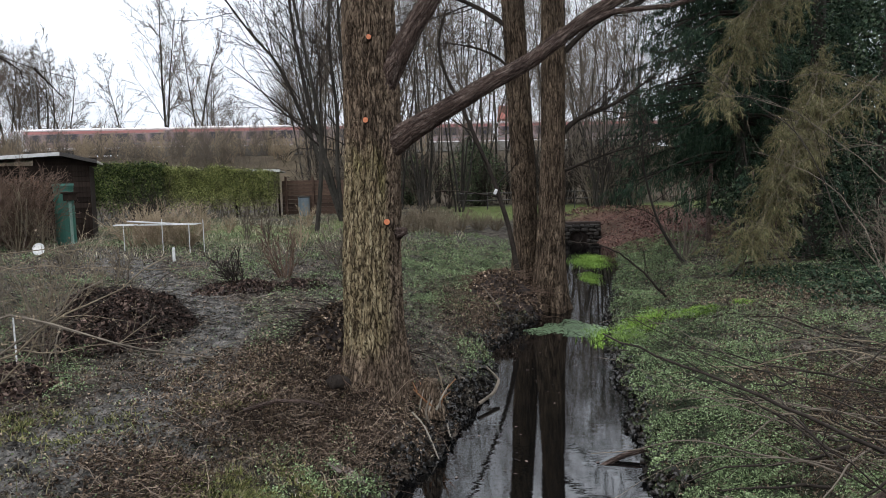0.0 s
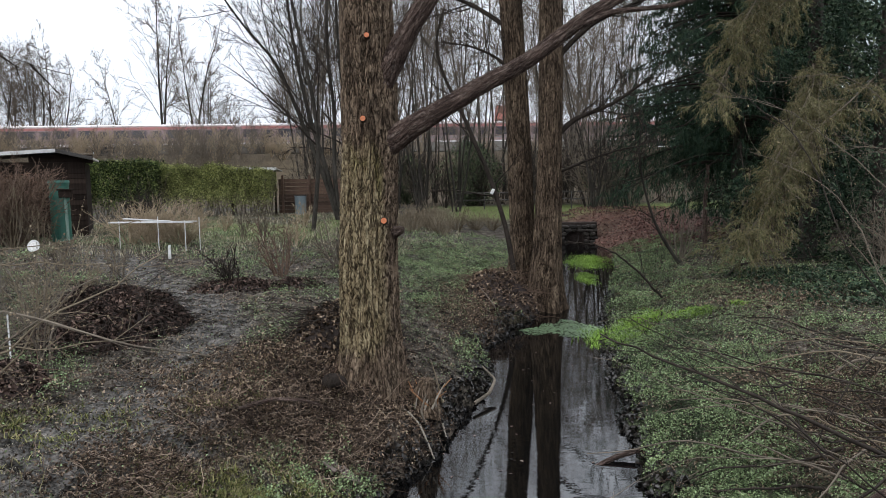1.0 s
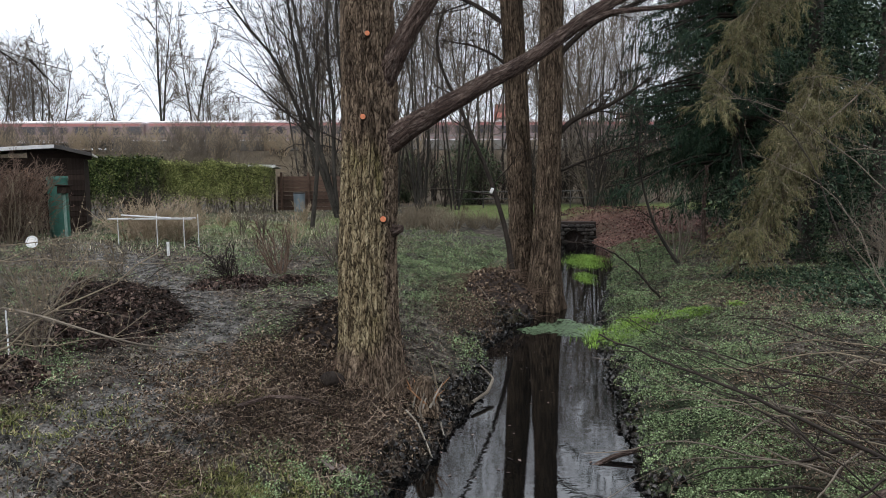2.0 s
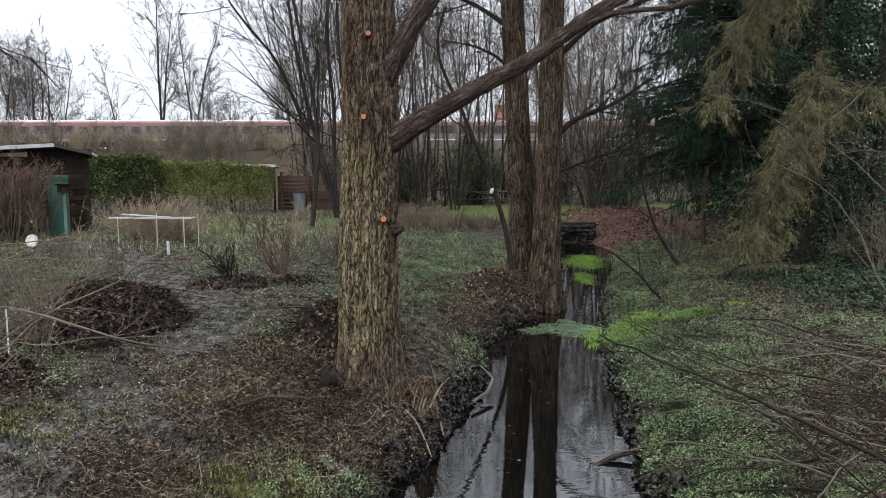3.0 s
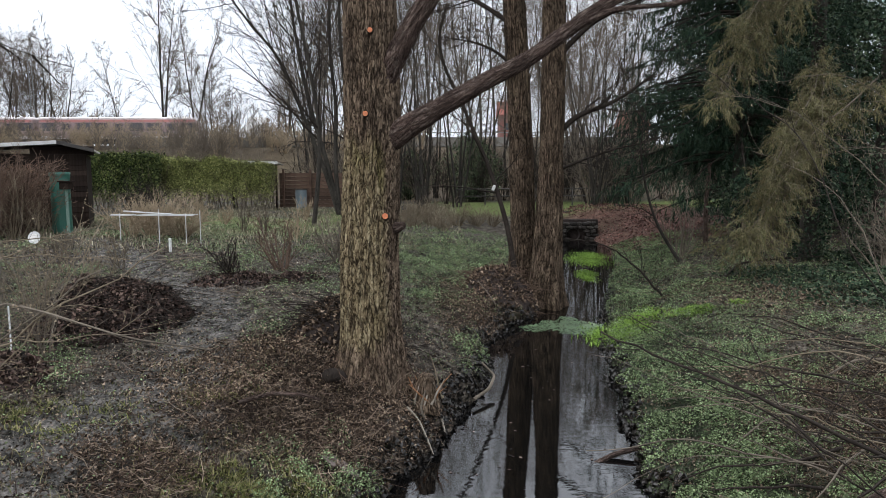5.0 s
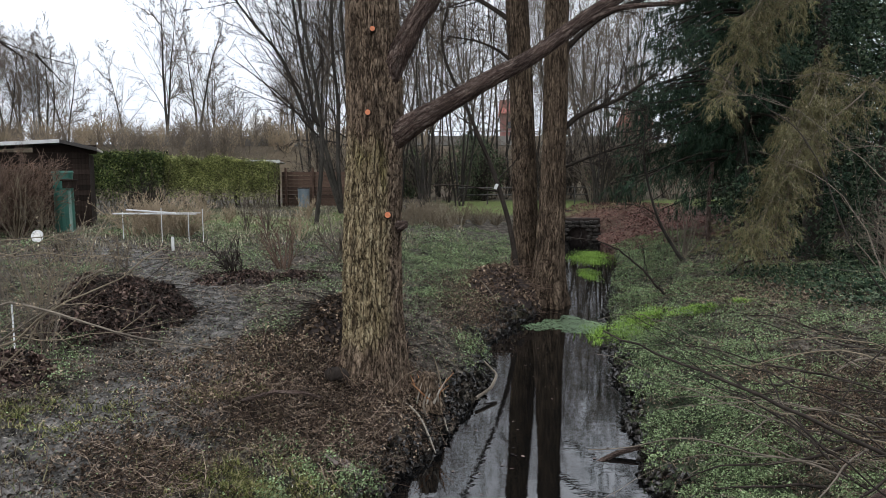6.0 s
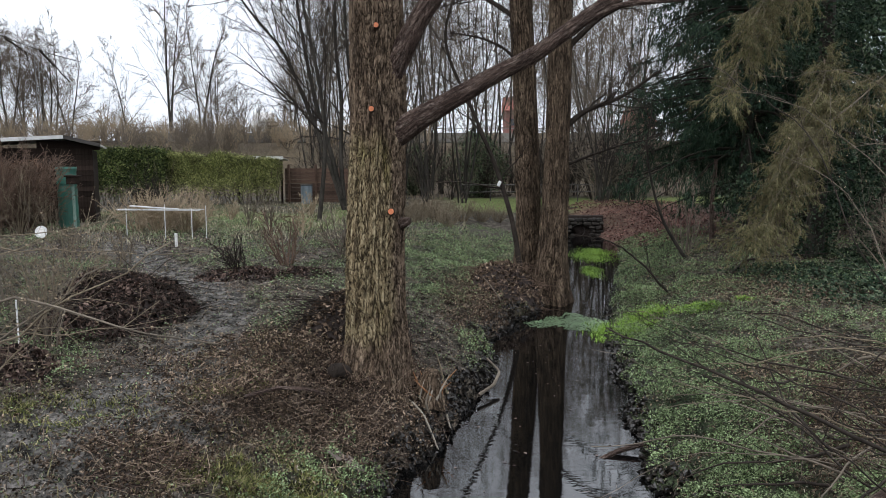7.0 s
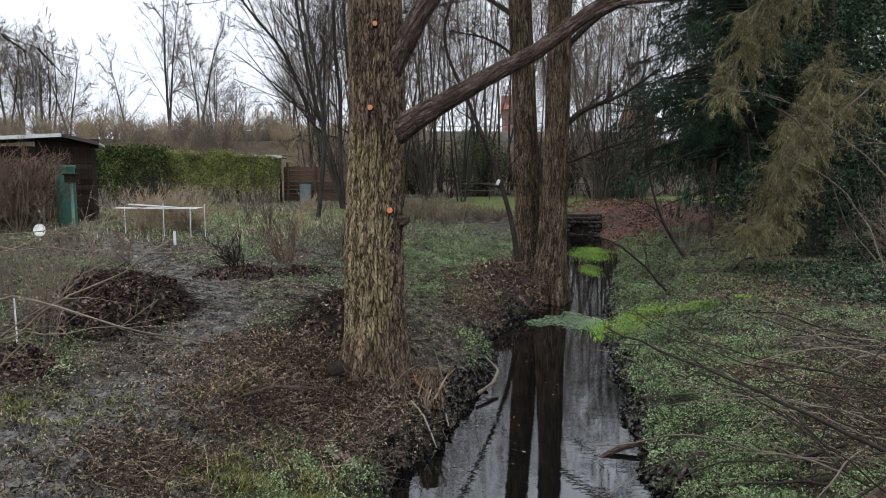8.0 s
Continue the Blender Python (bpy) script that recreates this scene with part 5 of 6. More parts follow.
def build_brush():
    rng = rng_of(130)
    # fruit twigs reaching in over the garden, rooted below the view
    bough("fruit_branch", "thin pale fruit-tree branch reaching over the path", [(-2.5, 2.6, 0.0), (-2.1, 2.4, 0.8), (-1.58, 2.3, 1.11), (-1.35, 2.2, 1.11), (-1.13, 2.1, 1.08), (-0.99, 2.1, 1.03), (-0.87, 2.1, 1.0), (-0.77, 2.2, 0.97)], 0.0080, 131, 18, 0.22, TWIG, 3, buds=0.012)
    bough("fruit_branch", "thin pale fruit-tree branch reaching over the path", [(-2.3, 2.25, 0.0), (-1.9, 2.2, 0.80), (-1.41, 2.2, 1.03), (-1.25, 2.2, 1.14), (-1.12, 2.2, 1.24)], 0.0070, 132, 13, 0.22, TWIG, 3, buds=0.012)
    bough("fruit_branch", "thin pale fruit-tree branch reaching over the path", [(-2.4, 2.2, 0.0), (-1.95, 2.2, 0.72), (-1.45, 2.2, 1.0), (-1.25, 2.2, 1.13), (-1.17, 2.25, 1.17), (-1.07, 2.3, 1.23), (-1.0, 2.4, 1.29)], 0.0072, 133, 10, 0.2, TWIG_MID, 3, buds=0.012)
    bough("fruit_branch", "thin pale fruit-tree branch reaching over the path", [(-2.9, 2.7, 0.0), (-2.4, 2.6, 0.9), (-1.85, 2.6, 1.30), (-1.65, 2.6, 1.31), (-1.45, 2.6, 1.28)], 0.0058, 134, 9, 0.16, TWIG_MID, 2, buds=0.012)
    for k, (x, y, h) in enumerate(((-3.35, 5.6, 0.95), (-3.9, 6.6, 1.15), (-4.4, 5.9, 1.0), (-3.7, 6.0, 1.05), (-4.9, 7.4, 1.15), (-4.1, 7.9, 1.1))):
        t = bare_shrub("currant_bush", "bare currant bush with pale budding twigs", "currant bushes", 140 + k, h, 7, TWIG_MID if k % 2 else TWIG, 0.5, 7, 4, 0.0035, r0=0.010, lift=0.0)
        t.matrix_basis = placed(x, y, spot(x, y), 1.0, 50 * k)
    # branches over the stream and the green bank
    bough("arching_branch", "long dark branch arching over the green bank", [(2.4, 2.9, -0.1), (1.95, 2.65, 0.33), (1.77, 2.6, 0.41), (1.49, 2.6, 0.57), (1.22, 2.6, 0.68), (1.03, 2.7, 0.77), (0.86, 2.9, 0.78), (0.73, 3.1, 0.82)], 0.013, 151, 10, 0.22, TWIG_DARK, 3)
    bough("arching_branch", "pale thin branch lying across the brush", [(2.6, 3.0, -0.1), (2.03, 3.0, 0.32), (1.59, 3.0, 0.46), (1.35, 3.1, 0.5), (1.22, 3.2, 0.51)], 0.006, 152, 9, 0.2, TWIG_MID, 3)
    bough("arching_branch", "budding branch rising before the conifers", [(2.7, 3.0, -0.2), (2.35, 3.1, 0.5), (2.12, 3.2, 0.9), (1.98, 3.4, 1.3), (1.94, 3.6, 1.70), (1.77, 4.2, 2.08), (1.59, 4.6, 2.29)], 0.0050, 153, 15, 0.22, TWIG_DARK, 4, buds=0.012)
    bough("arching_branch", "thin twig bowed over the bright grass", [(2.6, 4.6, -0.35), (2.2, 4.9, 0.15), (1.75, 5.2, 0.38), (1.45, 5.5, 0.42), (1.3, 5.7, 0.30)], 0.006, 154, 5, 0.2, TWIG, 2)
    bough("arching_branch", "dark arch of a fallen branch over the water", [(3.6, 10.6, -0.5), (3.33, 10.5, -0.26), (3.06, 10.5, 0.06), (2.69, 10.5, 0.37), (2.34, 10.5, 0.52), (1.94, 10.5, 0.55)], 0.022, 155, 8, 0.25, TWIG_DARK, 3)
    bough("arching_branch", "dark branch lying along the foot of the ivy", [(4.6, 11.2, -0.30), (5.2, 11.9, -0.02), (6.0, 12.2, 0.02), (6.9, 12.3, 0.06)], 0.025, 156, 5, 0.2, TWIG_DARK, 2)
    # more boughs that spread in from the hazel at the view's edge
    dark, grey = "dark leafless bough spreading over the bank", "thin budding grey bough before the conifers"
    for k, (label, pts, r, n, lf, m) in enumerate((
            (dark, [(2.83, 3.6, 0.35), (2.41, 3.6, 0.54), (2.07, 3.7, 0.58), (1.77, 3.8, 0.45), (1.55, 3.9, 0.42)], 0.009, 8, 0.25, TWIG_MID),
            (dark, [(2.53, 3.2, 0.31), (2.15, 3.2, 0.49), (1.74, 3.3, 0.48), (1.48, 3.4, 0.38)], 0.007, 8, 0.25, TWIG_DARK),
            (dark, [(3.28, 4.2, 0.37), (2.81, 4.2, 0.43), (2.62, 4.3, 0.48), (2.38, 4.4, 0.47), (2.17, 4.5, 0.40)], 0.010, 8, 0.25, TWIG_MID),
            (dark, [(2.06, 2.7, 0.02), (1.74, 2.8, 0.29), (1.54, 2.9, 0.43), (1.34, 3.1, 0.55), (1.17, 3.3, 0.57)], 0.007, 9, 0.25, TWIG_DARK),
            (dark, [(2.39, 3.0, 0.20), (2.03, 3.0, 0.36), (1.83, 3.2, 0.49), (1.59, 3.4, 0.54), (1.31, 3.9, 0.59), (1.16, 4.2, 0.67)], 0.008, 10, 0.2, TWIG_DARK),
            (dark, [(2.49, 3.4, 0.83), (2.13, 3.3, 0.68), (1.91, 3.2, 0.49), (1.76, 3.1, 0.24)], 0.008, 8, 0.3, TWIG_DARK),
            (grey, [(3.08, 4.0, 0.98), (2.73, 4.2, 1.48), (2.32, 4.6, 2.0), (1.90, 5.0, 2.16)], 0.006, 14, 0.28, TWIG),
            (grey, [(3.41, 4.4, 1.51), (2.95, 4.6, 2.04), (2.72, 4.8, 2.29), (2.43, 5.0, 2.20)], 0.006, 14, 0.28, TWIG),
            (grey, [(2.97, 3.8, 0.49), (2.65, 4.0, 0.85), (2.54, 4.4, 1.48), (2.21, 4.9, 1.71)], 0.006, 14, 0.28, TWIG),
            (grey, [(3.10, 4.0, 1.58), (2.71, 4.2, 1.72), (2.55, 4.5, 1.70), (2.37, 4.8, 1.59)], 0.005, 12, 0.3, TWIG))):
        x, y, z = pts[0]
        root = [(x + 0.75, y - 0.1, spot(x + 0.75, y - 0.1) - 0.03), (x + 0.5, y - 0.05, 0.55 * z)]
        bough("arching_branch", label, root + pts, r, 170 + k, n, lf, m, 3, buds=0.010 if m is not TWIG_DARK else 0)
    for k, pts in enumerate(([(-2.03, 2.6, 1.31), (-1.71, 2.6, 1.22), (-1.45, 2.6, 1.24), (-1.26, 2.7, 1.21)], [(-1.95, 2.4, 0.55), (-1.59, 2.4, 0.88), (-1.47, 2.5, 1.02), (-1.36, 2.6, 1.29), (-1.36, 2.7, 1.37)],
                             [(-2.0, 2.6, 0.91), (-1.69, 2.6, 0.91), (-1.47, 2.6, 0.89), (-1.32, 2.7, 0.91), (-1.22, 2.8, 1.0)], [(-2.44, 3.2, 1.04), (-2.0, 3.2, 1.2), (-1.78, 3.3, 1.28), (-1.56, 3.5, 1.35)])):
        x, y, z = pts[0]
        bough("fruit_branch", "thin pale budding fruit-tree twig over the beds", [(x - 0.6, y, spot(x - 0.6, y) - 0.03), (x - 0.35, y, 0.6 * z)] + pts, 0.0058, 190 + k, 12, 0.2, TWIG_MID, 3, buds=0.011)
    # heap of cut twigs
    n = 95
    x, y = rng.uniform(1.9, 4.2, n), rng.uniform(2.9, 6.2, n)
    keep = (x - np.interp(y, EDGE_Y, EDGE_R)) > 0.45 + 0.35 * (y - 3)
    x, y = x[keep], y[keep]
    a = rng.normal(2.5, 0.9, len(x))
    P0 = np.stack([x, y, height(x, y) + rng.uniform(0.02, 0.22, len(x))], -1)
    D0 = np.stack([np.cos(a), np.sin(a), rng.uniform(-0.02, 0.30, len(x))], -1)
    P1, R1 = grow(rng, P0, D0, rng.uniform(0.6, 1.7, len(x)), rng.uniform(0.004, 0.013, len(x)), 12, 0.10, -0.025, 0.3)
    P1[..., 2] = np.maximum(P1[..., 2], height(P1[..., 0], P1[..., 1]) + 0.012)
    lv = [(P1, R1, 5)] + side_twigs(rng, P1, R1, 5, 0.35, 7, 0.12, -0.02, 2, 0, 38, 0.15, 0.0016, 3)
    for k in range(3):
        t = thing("brush_pile", "heap of cut reddish-brown twigs on the bank", "brush pile")
        tagged(part("brushwood", tubes("brushwood", [(p[k::3], r[k::3], s) for p, r, s in lv]), (TWIG_DARK, TWIG_DARK, TWIG)[k], t), kind="stuff")
    for label, pts, r, m in (("thick weathered log among the twigs", [(2.75, 3.75, -0.25), (2.35, 3.45, -0.15), (1.95, 3.2, -0.2), (1.6, 3.0, -0.28)], 0.040, BARK_LIMB),
                             ("dark stick half in the water", [(1.15, 5.0, -0.67), (1.33, 5.08, -0.62), (1.75, 5.15, -0.55)], 0.022, BARK_LIMB),
                             ("dark crooked stick on the leaf litter", [(-1.42, 4.55, -0.02), (-1.22, 4.62, 0.02), (-1.0, 4.58, 0.03), (-0.86, 4.55, 0.0)], 0.016, BARK_LIMB),
                             ("pale barkless stick standing at the bank", [(-0.16, 5.35, -0.45), (-0.19, 5.33, -0.33), (-0.15, 5.37, -0.20)], 0.010, TWIG),
                             ("pale stick leaning by the root", [(-0.02, 5.75, -0.40), (-0.08, 5.8, -0.15), (-0.12, 5.86, -0.05)], 0.008, TWIG_MID),
                             ("pale fallen stick on the brush heap", [(0.72, 9.3, -0.25), (0.62, 9.8, -0.15), (0.52, 10.3, -0.08)], 0.008, TWIG),
                             ("branch lying on the muddy edge", [(0.28, 6.25, -0.58), (0.44, 6.5, -0.56), (0.52, 6.75, -0.50), (0.40, 6.95, -0.42)], 0.018, TWIG)):
        s = thing("fallen_stick", label, "stick")
        pts = [(px, py, max(pz, spot(px, py) - 0.4 * r)) for px, py, pz in pts]
        part("wood", bark_limb("wood", pts, [r, r * 0.95, r * 0.6], 12, 36, r * 0.18, 60, px_seed(pts)), m, s)


def px_seed(pts):
    return pts[0][0] * 3 + 7


def heap(name, label, x, y, rx, ry, h, seed, n_leaf, n_twig, leaf_mat, twig_mat, soil):
    """A mound of leaves and twigs resting on the soil."""
    rng = rng_of(seed)
    t = thing(name, label, "heap")
    u, v = np.meshgrid(np.linspace(0, 1, 16), np.linspace(0, 2 * np.pi, 33)[:-1], indexing="ij")
    prof = lambda q: np.clip(1 - q ** 2.2, 0, 1) ** 0.9
    X, Y = x + rx * u * np.cos(v), y + ry * u * np.sin(v)
    top = height(X, Y) - 0.04 + h * prof(u) * (0.35 + 1.3 * fbm(X * 2.6, Y * 2.6, seed))
    i, j = np.meshgrid(np.arange(15), np.arange(32), indexing="ij")
    F = np.stack([i * 32 + j, (i + 1) * 32 + j, (i + 1) * 32 + (j + 1) % 32, i * 32 + (j + 1) % 32], -1).reshape(-1, 4)
    part("mound", mesh_of("mound", np.stack([X, Y, top], -1).reshape(-1, 3), F), soil, t)

    def on(n):
        q, a = rng.random(n) ** 0.6, rng.uniform(0, 2 * np.pi, n)
        cx, cy = x + rx * q * np.cos(a), y + ry * q * np.sin(a)
        return np.stack([cx, cy, height(cx, cy) - 0.03 + h * prof(q) * (0.35 + 1.3 * fbm(cx * 2.6, cy * 2.6, seed))], -1)

    tagged(part("leaf_cover", mesh_of("leaf_cover", *leaves(rng, on(n_leaf) + (0, 0, 0.012), 0.06, 0.35, 0.6, 0.5), smooth=False), leaf_mat, t), kind="stuff")
    if n_twig:
        a = rng.uniform(0, 2 * np.pi, n_twig)
        P, R = grow(rng, on(n_twig), np.stack([np.cos(a), np.sin(a), rng.uniform(-0.2, 0.45, n_twig)], -1), rng.uniform(0.2, 0.6, n_twig), rng.uniform(0.002, 0.006, n_twig), 7, 0.12, -0.06, 0.4)
        P[..., 2] = np.maximum(P[..., 2], height(P[..., 0], P[..., 1]) + 0.01)
        tagged(part("brushwood", tubes("brushwood", [(P, R, 4)]), twig_mat, t), kind="stuff")


build_brush()
# ---------------------------------------------------------------- allotment garden
LEAF_DARK = leafy("rotting_leaf", [(0.006, 0.005, 0.004), (0.030, 0.020, 0.017), (0.065, 0.043, 0.035), (0.15, 0.105, 0.085)], 0.6)
LEAF_BROWN = leafy("fallen_leaf", [(0.012, 0.008, 0.006), (0.052, 0.035, 0.024), (0.115, 0.080, 0.055), (0.34, 0.26, 0.19)], 0.65)
HEDGE_A = leafy("laurel_leaf", [(0.006, 0.012, 0.005), (0.028, 0.045, 0.014), (0.080, 0.105, 0.034), (0.20, 0.22, 0.085)], 0.45)
HEDGE_B = leafy("privet_leaf", [(0.022, 0.026, 0.010), (0.095, 0.108, 0.034), (0.21, 0.225, 0.078), (0.40, 0.42, 0.17)], 0.5)
MULCH = grainy("dark_mulch", (0.014, 0.011, 0.010), (0.050, 0.040, 0.036), 8, 60, 0.95, 0.8)
BOARD = grainy("weathered_board", (0.009, 0.007, 0.006), (0.032, 0.023, 0.019), 2, 30, 0.85, 0.3, (1, 1, 0.15), random_by="object")
FELT = grainy("pale_roofing_felt", (0.30, 0.28, 0.25), (0.46, 0.44, 0.40), 1.5, 20, 0.9, 0.3)
WHITE = grainy("white_paint", (0.34, 0.34, 0.33), (0.55, 0.55, 0.54), 5, 40, 0.6, 0.1)
GREEN = grainy("dark_green_plastic", (0.012, 0.070, 0.050), (0.025, 0.115, 0.085), 2, 14, 0.5, 0.3, (1, 1, 0.2))
STEEL = grainy("rusted_dark_steel", (0.020, 0.019, 0.018), (0.055, 0.048, 0.042), 5, 40, 0.6, 0.2, metal=0.4)


def hedge(label, seed, x0, x1, y, depth, h0, h1, n, mat, size):
    rng = rng_of(seed)
    t = thing("hedge", label, "hedge", "hedges behind the beds")
    u = rng.random(n)
    x = x0 + (x1 - x0) * u
    top = h0 + (h1 - h0) * u + 0.40 * (fbm(x * 1.6, x * 0 + seed, 1.0) - 0.5) + 0.16 * rng.normal(0, 0.5, n)
    v = rng.random(n) ** 0.5
    face = np.where(rng.random(n) < 0.62, -1, rng.uniform(-1, 1, n))
    bulge = 1 + 0.35 * (fbm(x * 1.3, v * 3, seed) - 0.5)
    keep = rng.random(n) < (0.14 + 0.86 * sstep(0.05, 0.70, v)) * (0.45 + 0.9 * fbm(x * 1.8, v * 4.0, seed + 3.0))
    x, v, top, face, bulge, n = x[keep], v[keep], top[keep], face[keep], bulge[keep], int(keep.sum())
    C = np.stack([x, y + face * depth / 2 * bulge + rng.normal(0, 0.05, n), 0.12 + (top - 0.12) * v], -1)
    k = 70
    sx = np.linspace(x0 + 0.1, x1 - 0.1, k)
    P, R = grow(rng, np.stack([sx, y + rng.normal(0, 0.12, k), np.full(k, -0.05)], -1), rng.normal(0, 0.18, (k, 3)) * (1, 1, 0) + (0, 0, 1), np.full(k, h1 * 0.95), np.full(k, 0.016), 8, 0.08, 0.0, 0.4)
    lv = side_twigs(rng, P, R, 12, 0.25, 5, 0.1, 0.04, 0, 0, 40, 0.1, 0.004, 3)
    part("stem", tubes("stem", [(P, R, 4)] + lv), TWIG, t)
    part("foliage", mesh_of("foliage", *leaves(rng, C, size, 0.15, 0.6, 0.2), smooth=False), mat, t)


def build_shed():
    t = thing("garden_shed", "dark boarded garden shed with a pale low roof", "shed")
    x0, x1, y0, y1, h = -14.6, -10.25, 19.6, 22.4, 2.12
    part("wall", box((x1 - x0 - 0.1, 0.06, h), ((x0 + x1) / 2, y0 + 0.08, h / 2), 0.01), BOARD, t)
    part("wall", box((0.06, y1 - y0 - 0.1, h), (x1 - 0.08, (y0 + y1) / 2, h / 2), 0.01), BOARD, t)
    part("wall", box((x1 - x0 - 0.1, 0.06, h), ((x0 + x1) / 2, y1 - 0.08, h / 2), 0.01), BOARD, t)
    part("wall", box((0.06, y1 - y0 - 0.1, h), (x0 + 0.08, (y0 + y1) / 2, h / 2), 0.01), BOARD, t)
    me = None
    for k in range(14):                      # overlapping front boards
        ob = part("board", me or box((x1 - x0 - 0.02, 0.03, 0.165), (0, 0, 0), 0.006, Matrix.Rotation(radians(-5), 4, "X")), BOARD, t)
        me = ob.data
        ob.location = ((x0 + x1) / 2, y0 + 0.02, 0.09 + 0.15 * k)
    xr = -10.95
    bm = bmesh.new()
    prof = [(x0 - 0.2, h + 0.02), (xr, h + 0.30), (x1 + 0.22, h + 0.08)]
    for y in (y0 - 0.3, y1 + 0.2):
        for x, z in prof:
            bm.verts.new((x, y, z))
        for x, z in reversed(prof):
            bm.verts.new((x, y, z + 0.06))
    bm.verts.ensure_lookup_table()
    v = bm.verts
    bm.faces.new([v[i] for i in range(6)])
    bm.faces.new([v[6 + i] for i in reversed(range(6))])
    for i in range(6):
        j = (i + 1) % 6
        bm.faces.new([v[i], v[6 + i], v[6 + j], v[j]])
    bmesh.ops.recalc_face_normals(bm, faces=bm.faces)
    part("roof", bm, FELT, t, "pale felt roof")
    for a, b in ((prof[0], prof[1]), (prof[1], prof[2])):
        L = math.hypot(b[0] - a[0], b[1] - a[1])
        ang = -math.atan2(b[1] - a[1], b[0] - a[0])
        part("fascia", box((L, 0.03, 0.10), ((a[0] + b[0]) / 2, y0 - 0.318, (a[1] + b[1]) / 2 + 0.02), 0.005, Matrix.Rotation(ang, 4, "Y")), WHITE if a is prof[0] else STEEL, t)
    part("gable", box((1.6, 0.05, 0.26), (xr + 0.1, y0 + 0.06, h + 0.10), 0.01), BOARD, t)
    # the shed stands askew to the stream
    t.matrix_basis = Matrix.Translation((x1, y0, 0)) @ Matrix.Rotation(radians(24), 4, "Z") @ Matrix.Translation((-x1, -y0, 0))


def build_garden():
    rng = rng_of(200)
    build_shed()
    hedge("dark green laurel hedge", 201, -15.8, -12.0, 29.3, 1.1, 2.42, 2.25, 42000, HEDGE_A, 0.095)
    hedge("light green clipped hedge", 202, -12.1, -7.35, 29.8, 1.0, 2.22, 1.95, 70000, HEDGE_B, 0.066)
    hedge("dense brown beech hedge with withered leaves", 203, -14.4, -10.62, 18.2, 0.9, 1.72, 1.70, 30000, leafy("withered_leaf", [(0.012, 0.008, 0.006), (0.045, 0.026, 0.018), (0.10, 0.060, 0.040), (0.19, 0.125, 0.085)], 0.7), 0.06)
    # tall green rain barrel
    t = thing("rain_barrel", "tall dark green ribbed plastic barrel beside the shed", "barrel")
    bm = bmesh.new()
    bmesh.ops.create_cone(bm, cap_ends=True, segments=28, radius1=0.24, radius2=0.235, depth=1.55, matrix=Matrix.Translation((-10.15, 18.0, 0.775)))
    part("body", bm, GREEN, t)
    for k in range(5):
        bm = bmesh.new()
        bmesh.ops.create_cone(bm, cap_ends=True, segments=28, radius1=0.25, radius2=0.25, depth=0.035, matrix=Matrix.Translation((-10.15, 18.0, 0.15 + 0.34 * k)))
        part("rib", bm, GREEN, t)
    bm = bmesh.new()
    bmesh.ops.create_cone(bm, cap_ends=True, segments=28, radius1=0.265, radius2=0.25, depth=0.06, matrix=Matrix.Translation((-10.15, 18.0, 1.58)))
    part("lid", bm, GREEN, t)
    # bird box on a pale post
    t = thing("bird_table", "small brown bird box on a pale green post", "bird box")
    part("post", box((0.06, 0.06, 1.35), (-9.66, 17.4, 0.62), 0.008), grainy("pale_green_paint", (0.10, 0.17, 0.14), (0.20, 0.28, 0.24), 4, 30, 0.7, 0.1), t)
    part("box", box((0.24, 0.22, 0.18), (-9.66, 17.4, 1.26), 0.01), BOARD, t)
    part("roof", box((0.32, 0.30, 0.04), (-9.66, 17.4, 1.372), 0.008), BOARD, t)
    # white low frame
    t = thing("plant_support", "low white wooden frame over a flower bed", "frame")
    for (x, y, z, h) in ((-7.42, 15.5, 0, 0.66), (-6.32, 15.0, 0, 0.78), (-5.80, 15.2, 0, 0.68), (-5.62, 15.6, 0, 0.72)):
        part("post", box((0.016, 0.016, h + 0.1), (x, y, h / 2 - 0.05), 0.004), WHITE, t)
    for y, z in ((15.28, 0.63), (15.46, 0.64)):
        part("rail", box((1.95, 0.020, 0.020), (-6.6, y, z), 0.006, Matrix.Rotation(radians(1.0 + 30 * (y - 15.4)), 4, "Z")), WHITE, t)
    part("rail", box((1.2, 0.03, 0.03), (-6.7, 15.35, 0.685), 0.005, Matrix.Rotation(radians(-8), 4, "Z") @ Matrix.Rotation(radians(3), 4, "Y")), WHITE, t)
    for x, y, h in ((-5.40, 13.3, 0.30), (-8.9, 9.2, 0.55)):
        t = thing("plant_stake", "short white marker stake in the bed", "stake", "stakes")
        part("stake", box((0.05, 0.03, h + 0.1), (x, y, h / 2 - 0.05), 0.005), WHITE, t)
    t = thing("plant_stake", "short white marker stake in the bed", "stake", "stakes")
    part("stake", box((0.012, 0.012, 0.7), (-3.33, 5.1, 0.2), 0.004), WHITE, t)
    # white round plate propped in the bed
    t = thing("enamel_plate", "chipped round white enamel plate propped on the soil", "plate")
    bm = bmesh.new()
    m = Matrix.Translation((-8.8, 14.5, 0.20)) @ Matrix.Rotation(radians(78), 4, "X")
    bmesh.ops.create_cone(bm, cap_ends=True, segments=32, radius1=0.12, radius2=0.135, depth=0.02, matrix=m)
    part("rim", bm, WHITE, t)
    bm = bmesh.new()
    bmesh.ops.create_cone(bm, cap_ends=True, segments=32, radius1=0.085, radius2=0.085, depth=0.006, matrix=m @ Matrix.Translation((0, 0, 0.012)))
    part("dish", bm, grainy("stained_enamel", (0.30, 0.28, 0.24), (0.70, 0.70, 0.68), 30, 90, 0.4, 0.1), t)
